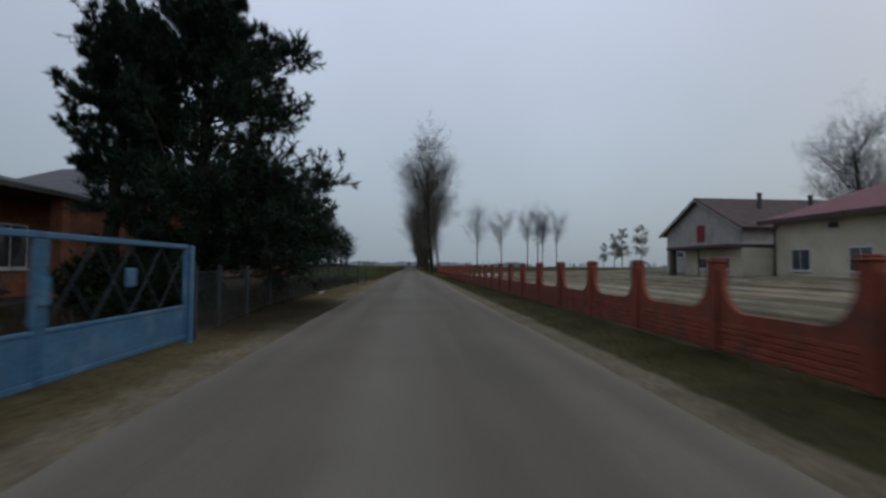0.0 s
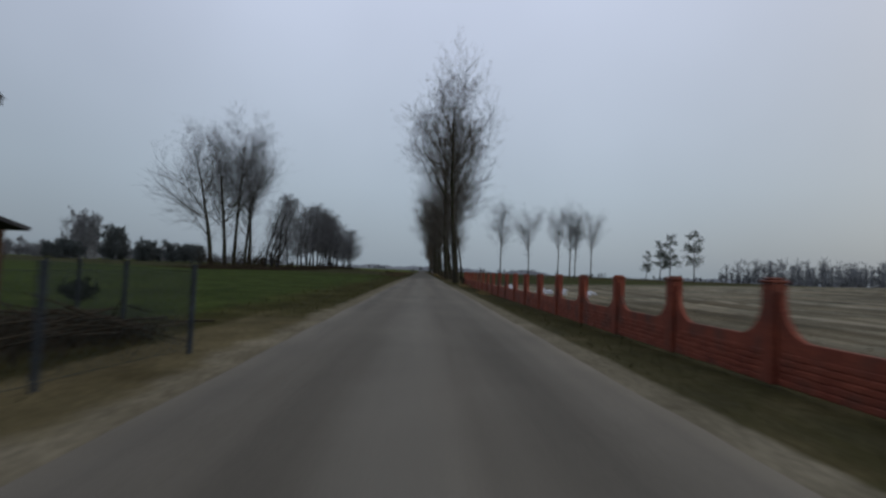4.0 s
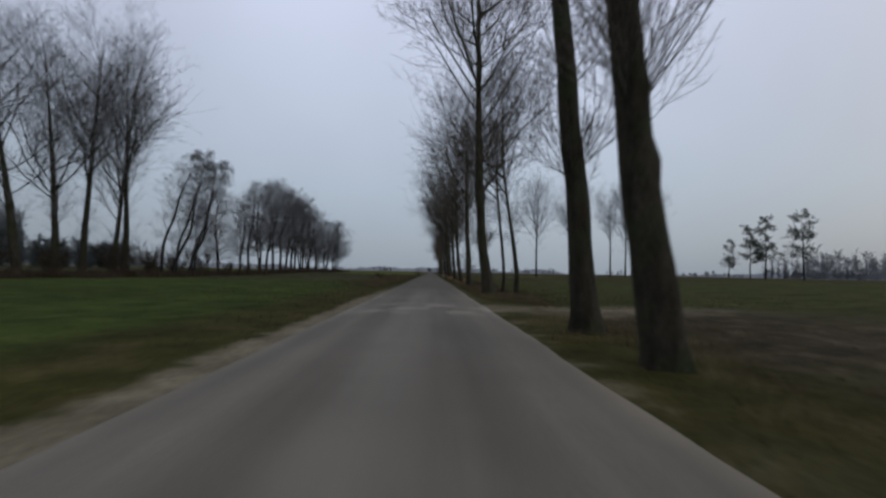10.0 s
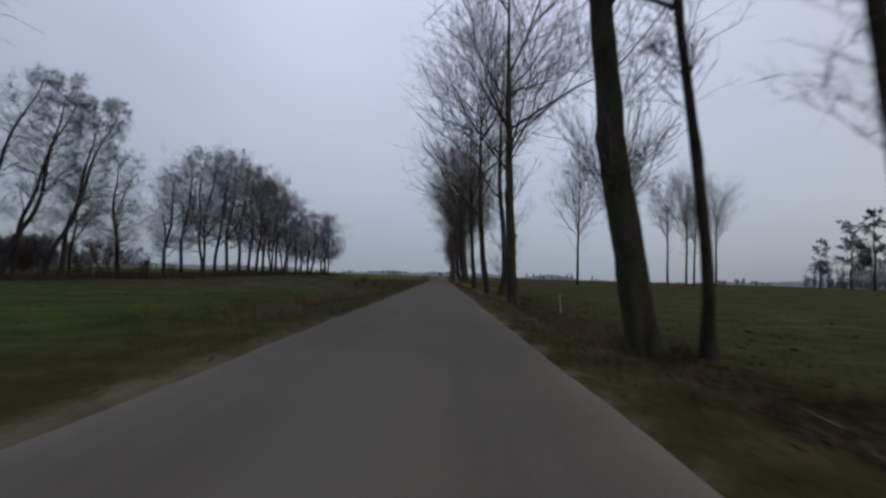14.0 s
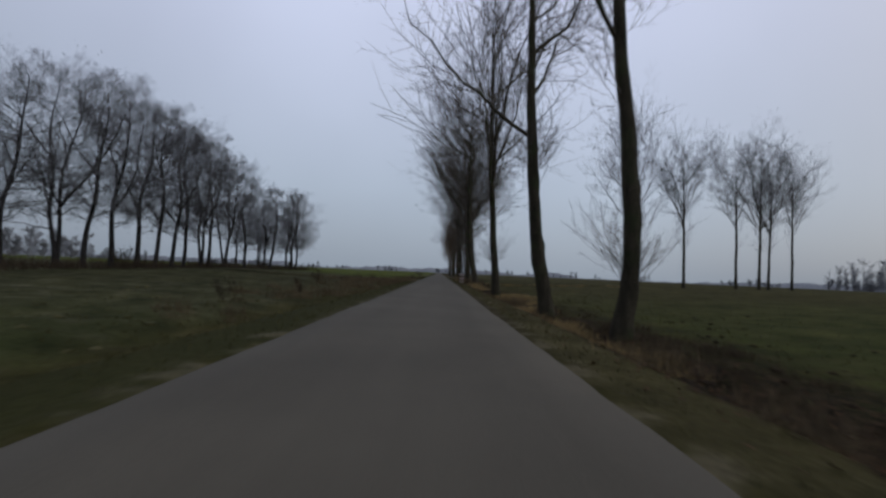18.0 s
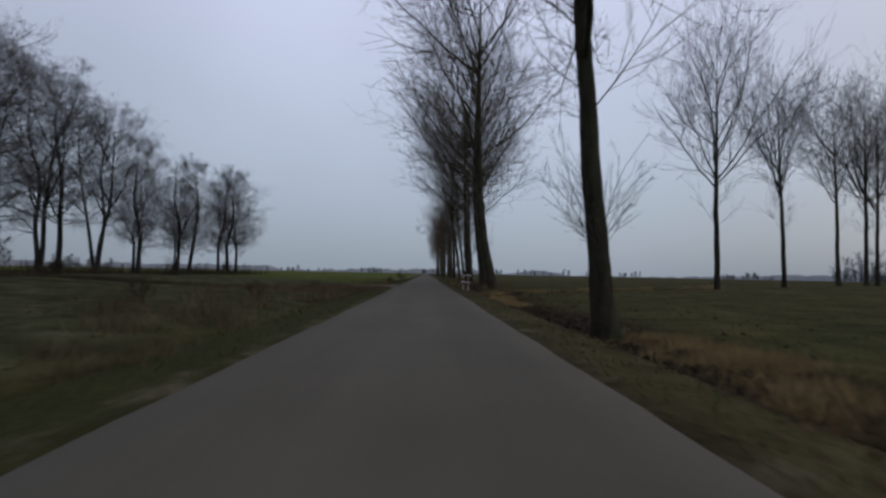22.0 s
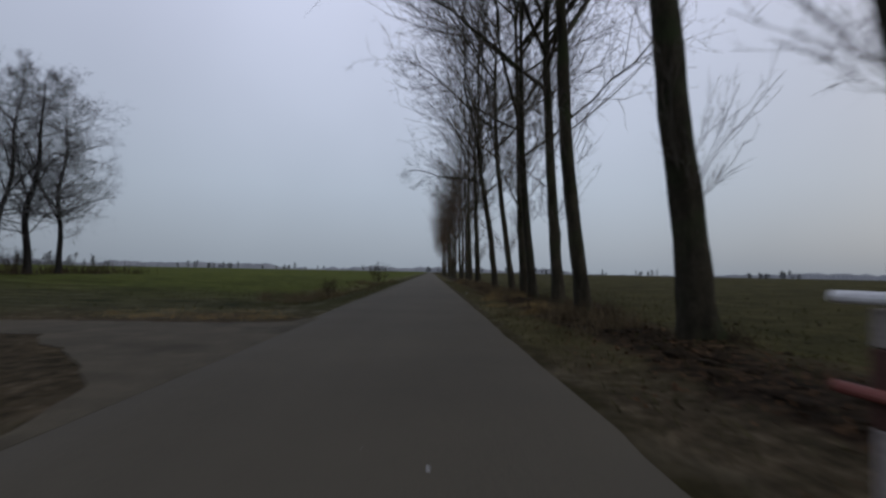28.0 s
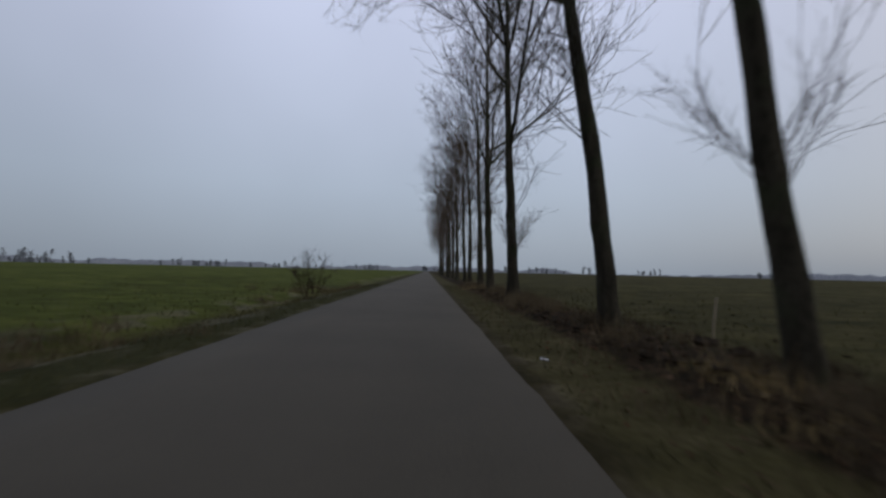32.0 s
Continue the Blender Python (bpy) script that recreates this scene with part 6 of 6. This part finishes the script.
# ---- old snow behind the wall ----
def snow_patch(seed, rx, ry, h):
    rng = np.random.default_rng(seed)
    bm = bmesh.new()
    bmesh.ops.create_icosphere(bm, subdivisions=4, radius=1)
    off = Vector((seed * 3.1, 0, 0))
    for v in bm.verts:
        n = noise.noise(v.co * 1.6 + off) * 0.55 + noise.noise(v.co * 4 + off) * 0.34 + noise.noise(v.co * 9 + off) * 0.16
        v.co = v.co * (1 + n)
        v.co = Vector((v.co.x * rx, v.co.y * ry, max(v.co.z, -0.2) * h))
    for f in bm.faces:
        f.smooth = True
    me = bpy.data.meshes.new("snow_patch")
    bm.to_mesh(me)
    bm.free()
    return me


rs_ = random.Random(55)
for i, (x, y, size) in enumerate(((8.4, 51.6, 1.0), (7.4, 56.0, 1.0), (6.6, 63.5, 0.8), (6.2, 60.8, 0.7), (9.2, 58.5, 0.8), (7.2, 66.5, 0.6), (5.4, 58.6, 0.35), (5.2, 62.4, 0.3), (5.6, 65.2, 0.4), (7.9, 53.9, 0.5),
                                  (6.0, 55.2, 0.35), (8.8, 62.2, 0.6), (5.0, 67.2, 0.25), (9.6, 54.4, 0.6))):
    rx, ry = size * rs_.uniform(0.3, 0.5), size * rs_.uniform(0.45, 0.8)
    tagged(hold("snow_patch", snow_patch(i + 1, rx, ry, 0.10 + 0.12 * size), M_SNOW, None, "", pose(x, y, bank(x, y) + 0.01, 0, 0, rs_.uniform(-30, 30))), "dirty melting heap of old snow on the field", "snow", "snow patches")


# ---- grass, weeds, leaves and clods ----
def heights(x, y):
    return np.array([bank(a, b) for a, b in zip(x, y)])


def blades(name, mat, x, y, h, w, rng, label, lean=0.45):
    off_road = np.abs(x) > 2.3
    x, y, h, w = x[off_road], y[off_road], h[off_road], w[off_road]
    n = len(x)
    z = heights(x, y) - 0.02
    a = rng.uniform(0, 2 * np.pi, n)
    d = np.stack([np.cos(a), np.sin(a), np.zeros(n)], 1)
    b = np.stack([x, y, z], 1)
    tip = b + np.stack([rng.normal(0, lean, n) * h, rng.normal(0, lean, n) * h, h], 1)
    V = np.stack([b - d * w[:, None], b + d * w[:, None], tip], 1).reshape(-1, 3)
    ob = hold(name, mesh_of(name, V, (), np.arange(3 * n).reshape(-1, 3)), mat)
    tagged(ob, label, "grass", kind="stuff")


rg = np.random.default_rng(200)
n = 52000
side = rg.uniform(size=n) < 0.5
gy = rg.uniform(-4, 232, n)
ga = 2.2 + np.abs(rg.normal(0, 1, n)) ** 1.2 * 1.9
gx = np.where(side, ga, -ga)
keep = ~((gx < 0) & (gy < 37)) & ~((gx < 0) & (gy > 177) & (gy < 191)) & ~((gx > 2) & (gy > 78) & (gy < 87)) & (np.abs(gx) < 10)
keep &= ~((gy < 90) & (np.abs(gx) < 2.6)) & ~((gy > 98) & (gx > 3.4) & (gx < 4.5))
gx, gy = gx[keep], gy[keep]
blades("verge_grass", M_GRASS, gx, gy, rg.uniform(0.04, 0.15, len(gx)), rg.uniform(0.006, 0.014, len(gx)), rg, "short dull winter grass along the verges")


n = 34000
fx = np.where(rg.uniform(size=n) < 0.6, 1.0, -1.0)
fx = fx * (3.6 + rg.gamma(1.6, 3.0, n))
fy = rg.uniform(84, 232, n)
keep = ~((fx < 0) & (fy > 177) & (fy < 187)) & (np.abs(fx) < 22)
fx, fy = fx[keep], fy[keep]
blades("field_grass", M_GRASS, fx, fy, rg.uniform(0.04, 0.13, len(fx)), rg.uniform(0.01, 0.022, len(fx)), rg, "low sparse growth over the winter fields")


def tufts(name, mat, cx, cy, per, spread, hlo, hhi, label, rng, wide=(0.004, 0.009)):
    k = len(cx)
    idx = np.repeat(np.arange(k), per)
    x = cx[idx] + rng.normal(0, spread, len(idx))
    y = cy[idx] + rng.normal(0, spread * 1.3, len(idx))
    s = rng.uniform(0.6, 1.3, k)[idx]
    blades(name, mat, x, y, rng.uniform(hlo, hhi, len(idx)) * s, rng.uniform(*wide, len(idx)), rng, label, 0.3)


def strewn(rng, y0, y1, count, x, dx, bunch=1.2):
    """Centres of tufts, gathered in bunches along a strip."""
    c = rng.uniform(y0, y1, max(1, count // 7))
    yy = c[rng.integers(0, len(c), count)] + rng.normal(0, bunch, count)
    return x + rng.normal(0, dx, count), yy


strips = [strewn(rg, 162.6, 165.2, 70, 4.2, 0.22, 0.4), strewn(rg, 167, 169, 12, 4.0, 0.3, 0.6), strewn(rg, 141, 146, 20, 5.0, 0.5), strewn(rg, 146.5, 151.5, 60, 5.4, 0.45, 0.8), strewn(rg, 110, 150, 25, 4.2, 0.4), strewn(rg, 184, 230, 30, 4.0, 0.35),
          strewn(rg, 40, 72, 14, 3.4, 0.12)]
ux = rg.uniform(6, 26, 70)
strips.append((ux, 174.6 + 0.28 * ux + rg.normal(0, 0.35, 70)))
cx, cy = np.concatenate([q[0] for q in strips]), np.concatenate([q[1] for q in strips])
tufts("dry_grass_tufts", M_STRAW, cx, cy, 100, 0.2, 0.08, 0.28, "tawny dry grass tufts on the bank", rg)
strips = [strewn(rg, 172, 177.5, 120, -8.0, 2.6, 0.8), strewn(rg, 122, 166, 60, -6.2, 1.7), strewn(rg, 170, 176.5, 70, -6.0, 1.6, 0.8), strewn(rg, 192, 232, 60, -5.0, 1.0), strewn(rg, 90, 120, 30, -4.8, 0.7), strewn(rg, 162, 172, 34, 4.3, 0.3), strewn(rg, 176, 232, 130, 4.2, 0.4), strewn(rg, 100, 148, 50, 4.3, 0.3)]
cx, cy = np.concatenate([q[0] for q in strips]), np.concatenate([q[1] for q in strips])
tufts("rough_weeds", M_WEED, cx, cy, 80, 0.22, 0.10, 0.5, "brown withered weeds in the rough pasture", rg)
near_x, near_y = strewn(rg, 69, 80, 60, 4.6, 0.9)
cx, cy = strewn(rg, 89, 116, 240, 4.3, 1.3, 1.6)
cx, cy = np.concatenate([cx, near_x]), np.concatenate([cy, near_y])
tufts("short_weeds", M_WEED, cx, cy, 60, 0.25, 0.05, 0.2, "short brown withered growth along the verge", rg)
cy = rg.uniform(136, 168, 16)
cx = -4.4 - rg.gamma(1.5, 1.0, 16)
tufts("tall_weeds", M_WEED, cx, cy, 110, 0.3, 0.3, 0.8, "tall brown withered weeds by the ditch", rg, (0.006, 0.014))
cy = np.concatenate([rg.uniform(104, 217, 170)])
cx = -31.5 + (cy - 104) / 110 * 3.5 + rg.normal(0, 1.6, len(cy))
tufts("brush_under_alders", M_BRUSH, cx, cy, 70, 0.7, 0.3, 1.2, "dark brown brush under the alders", rg, (0.012, 0.03))

cy = np.concatenate([rg.uniform(7.5, 32, 150), rg.normal(33.2, 0.25, 50), rg.normal(30.0, 0.7, 24)])
cx = -np.concatenate([rg.uniform(4.1, 7.2, 150), rg.uniform(4.0, 8.6, 50), rg.normal(4.9, 0.4, 24)])
tufts("yard_undergrowth", M_BUSH, cx, cy, 60, 0.3, 0.1, 0.4, "dark withered undergrowth inside the yard fence", rg, (0.006, 0.014))

cy = np.concatenate([rg.uniform(100, 127, 130), rg.normal(125, 3.0, 50)])
cx = -31.0 - rg.gamma(1.6, 1.1, len(cy))
tufts("meadow_edge_brush", M_BRUSH, cx, cy, 90, 0.8, 0.2, 0.75, "low brown brush along the meadow's edge", rg, (0.012, 0.03))
# withered growth gathered round the feet of the trees, and on the mound beside the side road
feet = np.array([(5.2, 126.0), (5.6, 127.5), (5.0, 129.6), (5.4, 131.0), (5.8, 189.2), (5.5, 188.2), (4.3, 187.2), (4.6, 103.2), (5.85, 98.7), (4.35, 119.4), (4.55, 136.2), (4.2, 169.2), (4.95, 177.3), (5.05, 181.7), (4.45, 185.8), (4.8, 189.6), (5.05, 194.5), (4.84, 198.6), (4.55, 203.1), (4.5, 213.3), (4.45, 220.0)])
at = feet[rg.integers(0, len(feet), 170)]
tufts("growth_round_tree_feet", M_BRUSH, at[:, 0] + rg.normal(0.1, 0.4, 170), at[:, 1] + rg.normal(0, 0.6, 170), 60, 0.14, 0.08, 0.36, "dark brown withered growth round the tree feet", rg)
cx = -rg.uniform(2.9, 8.5, 70)
cy = 174.6 + rg.uniform(0.0, 1.0, 70) * np.minimum(-cx - 1.0, 6.0)
pale_x, pale_y = -rg.uniform(2.7, 7.5, 60), 184.9 + rg.gamma(1.5, 0.7, 60)
tufts("dead_grass", M_STRAW, pale_x, pale_y, 26, 0.2, 0.03, 0.12, "pale dead grass by the side road", rg)
tufts("mound_weeds", M_WEED, cx, cy, 70, 0.22, 0.05, 0.28, "short withered weeds on the mound by the side road", rg)

# leaves on the bank
n = 15000
ly = rg.uniform(94, 232, n)
lx = np.maximum(rg.normal(4.3, 0.75, n), 2.35 + rg.uniform(0, 0.5, n))
lz = heights(lx, ly) + rg.uniform(0.0, 0.03, n)
a = rg.uniform(0, 2 * np.pi, n)
u = np.stack([np.cos(a), np.sin(a), rg.normal(0, 0.5, n)], 1) * rg.uniform(0.018, 0.04, n)[:, None]
v = np.stack([-np.sin(a), np.cos(a), rg.normal(0, 0.5, n)], 1) * rg.uniform(0.014, 0.03, n)[:, None]
c = np.stack([lx, ly, lz], 1)
V = np.stack([c - u, c - v, c + u, c + v], 1).reshape(-1, 3)
tagged(hold("fallen_leaves", mesh_of("fallen_leaves", V, np.arange(4 * n).reshape(-1, 4)), M_LEAF), "brown fallen leaves on the roadside bank", "leaves", kind="stuff")


def clods(name, mat, x, y, r, label, rng):
    bm = bmesh.new()
    bmesh.ops.create_icosphere(bm, subdivisions=1, radius=1)
    base = np.array([v.co[:] for v in bm.verts])
    bm.verts.ensure_lookup_table()
    tri = np.array([[v.index for v in f.verts] for f in bm.faces])
    bm.free()
    n = len(x)
    z = heights(x, y)
    V = base[None] * (r[:, None, None] * rng.uniform(0.6, 1.3, (n, len(base), 1))) * np.array([1, 1.3, 0.65])
    V = V + np.stack([x, y, z], 1)[:, None]
    T = tri[None] + (np.arange(n) * len(base))[:, None, None]
    tagged(hold(name, mesh_of(name, V.reshape(-1, 3), (), T.reshape(-1, 3)), mat), label, "soil", kind="stuff")


n = 130
clods("grassy_hummocks", M_GRASS, -4.0 - rg.gamma(1.8, 2.0, n), rg.uniform(118, 176, n), rg.uniform(0.05, 0.15, n), "low brown grassy hummocks in the rough pasture", rg)
n = 900
cyy = rg.uniform(96, 232, n)
clods("field_clods", M_SOIL, 4.6 + rg.gamma(1.3, 1.8, n), cyy, rg.uniform(0.02, 0.08, n), "small dark clods of earth in the field's edge", rg)
n = 1500
cyy = rg.uniform(98, 232, n)
cxx = 3.75 + np.abs(rg.normal(0, 0.35, n)) + 0.12 * np.sin(cyy * 0.7)
cyy[:420] = rg.uniform(147, 162, 420)
cxx[:420] = 4.55 + rg.normal(0, 0.24, 420)
clods("soil_clods", M_SOIL, cxx, cyy, rg.uniform(0.03, 0.19, n) * rg.uniform(0.3, 1.0, n), "dark wet clods of soil along the cut bank", rg)


big_x, big_y = np.array([4.3, 4.45, 4.97, 4.95, 5.3, 4.8, 5.2, 5.35, 5.0, 5.9, 5.6, 6.1, 5.3]), np.array([153.6, 154.0, 166.2, 167.1, 167.3, 165.5, 201.0, 201.5, 199.9, 189.3, 188.6, 189.9, 187.8])
clods("upturned_sods", M_SOIL, big_x, big_y, np.array([0.26, 0.18, 0.2, 0.16, 0.22, 0.2, 0.2, 0.15, 0.18, 0.34, 0.26, 0.22, 0.2]), "dark upturned sods of earth on the bank", rg)


# ---- woods far off ----
def wood(name, label, spots, seed, mat):
    """Many simple bare trees joined into one far wood."""
    rng = np.random.default_rng(seed)
    base = np.array([(x, y, 0.0) for x, y, h in spots])
    h = np.array([h for x, y, h in spots])
    n = 5
    s = np.linspace(0, 1, n)[None, :, None]
    P = base[:, None] + np.concatenate([rng.normal(0, 0.4, (len(h), n, 2)) * s, np.broadcast_to(s, (len(h), n, 1)) * h[:, None, None]], 2)
    R = 0.022 * h[:, None] * np.linspace(1, 0.15, n)[None]
    L1, r1 = sprout(rng, P, R, 20, (0.12, 1.0), (30, 80), (0.18, 0.36), 0.15, 3, 0.02, 0.1, 0.06, 0.3)
    ob = hold(name, twig_mesh(name, [(P, R, 4), (L1, np.maximum(r1, 0.05), 3)], [needle_fans(rng, L1, 24, 1.3, 0.12, 0.55, 0.1)]), mat)
    tagged(ob, label, "woods", kind="stuff")


rw = random.Random(31)
wood("far_wood", "bare wood beyond the fields with haze in its colour", [(261 + 1.0 * i * 1.5 + rw.uniform(-6, 6), 440 - i * 1.1 + rw.uniform(-14, 14), rw.uniform(12, 20)) for i in range(130)]
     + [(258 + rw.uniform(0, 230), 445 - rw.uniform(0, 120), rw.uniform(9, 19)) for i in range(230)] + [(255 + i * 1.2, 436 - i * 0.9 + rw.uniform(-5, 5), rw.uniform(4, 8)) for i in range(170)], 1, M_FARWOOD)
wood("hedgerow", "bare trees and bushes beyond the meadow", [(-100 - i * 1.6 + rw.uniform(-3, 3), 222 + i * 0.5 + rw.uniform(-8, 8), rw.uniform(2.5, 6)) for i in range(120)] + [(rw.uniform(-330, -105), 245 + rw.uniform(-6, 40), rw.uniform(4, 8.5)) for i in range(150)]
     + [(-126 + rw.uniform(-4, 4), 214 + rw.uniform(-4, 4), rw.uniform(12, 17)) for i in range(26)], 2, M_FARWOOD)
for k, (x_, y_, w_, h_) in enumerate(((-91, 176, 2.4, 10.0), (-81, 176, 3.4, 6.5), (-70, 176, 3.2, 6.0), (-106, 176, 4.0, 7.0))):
    wood("meadow_thicket", "green thicket beyond the bare poplars, greyed by painted haze", [(x_ + rw.gauss(0, w_ * 0.7), y_ + rw.gauss(0, w_ * 0.7), h_ * rw.uniform(0.4, 1.0)) for i in range(20)], 60 + k, M_THICKET)
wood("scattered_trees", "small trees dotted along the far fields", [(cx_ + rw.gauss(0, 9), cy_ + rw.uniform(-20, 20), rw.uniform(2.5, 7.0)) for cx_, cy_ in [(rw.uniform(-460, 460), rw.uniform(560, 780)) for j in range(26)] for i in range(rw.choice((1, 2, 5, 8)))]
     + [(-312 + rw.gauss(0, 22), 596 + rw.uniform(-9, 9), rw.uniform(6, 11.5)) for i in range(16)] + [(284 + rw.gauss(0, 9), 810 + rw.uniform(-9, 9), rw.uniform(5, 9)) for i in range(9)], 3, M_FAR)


def far_ridge():
    rr = random.Random(77)
    verts, quads = [], []
    n = 520
    prev = 5.0
    for i in range(n + 1):
        a = radians(-95 + 190 * i / n)
        prev = max(2.5, min(13.0, prev + rr.uniform(-2.4, 2.4)))
        for d, h in ((1250, 0.0), (1265, prev * 0.8), (1285, prev + rr.uniform(0, 2)), (1330, prev * 0.7), (1340, 0.0)):
            verts.append((d * math.sin(a), 110 + d * math.cos(a), h - 1.5))
    for i in range(n):
        for k in range(4):
            quads.append((i * 5 + k, i * 5 + k + 1, i * 5 + k + 6, i * 5 + k + 5))
    tagged(hold("backdrop", mesh_of("backdrop", verts, quads), M_FAR), "low line of distant woods with haze in its colour", "woods", kind="structure")


far_ridge()
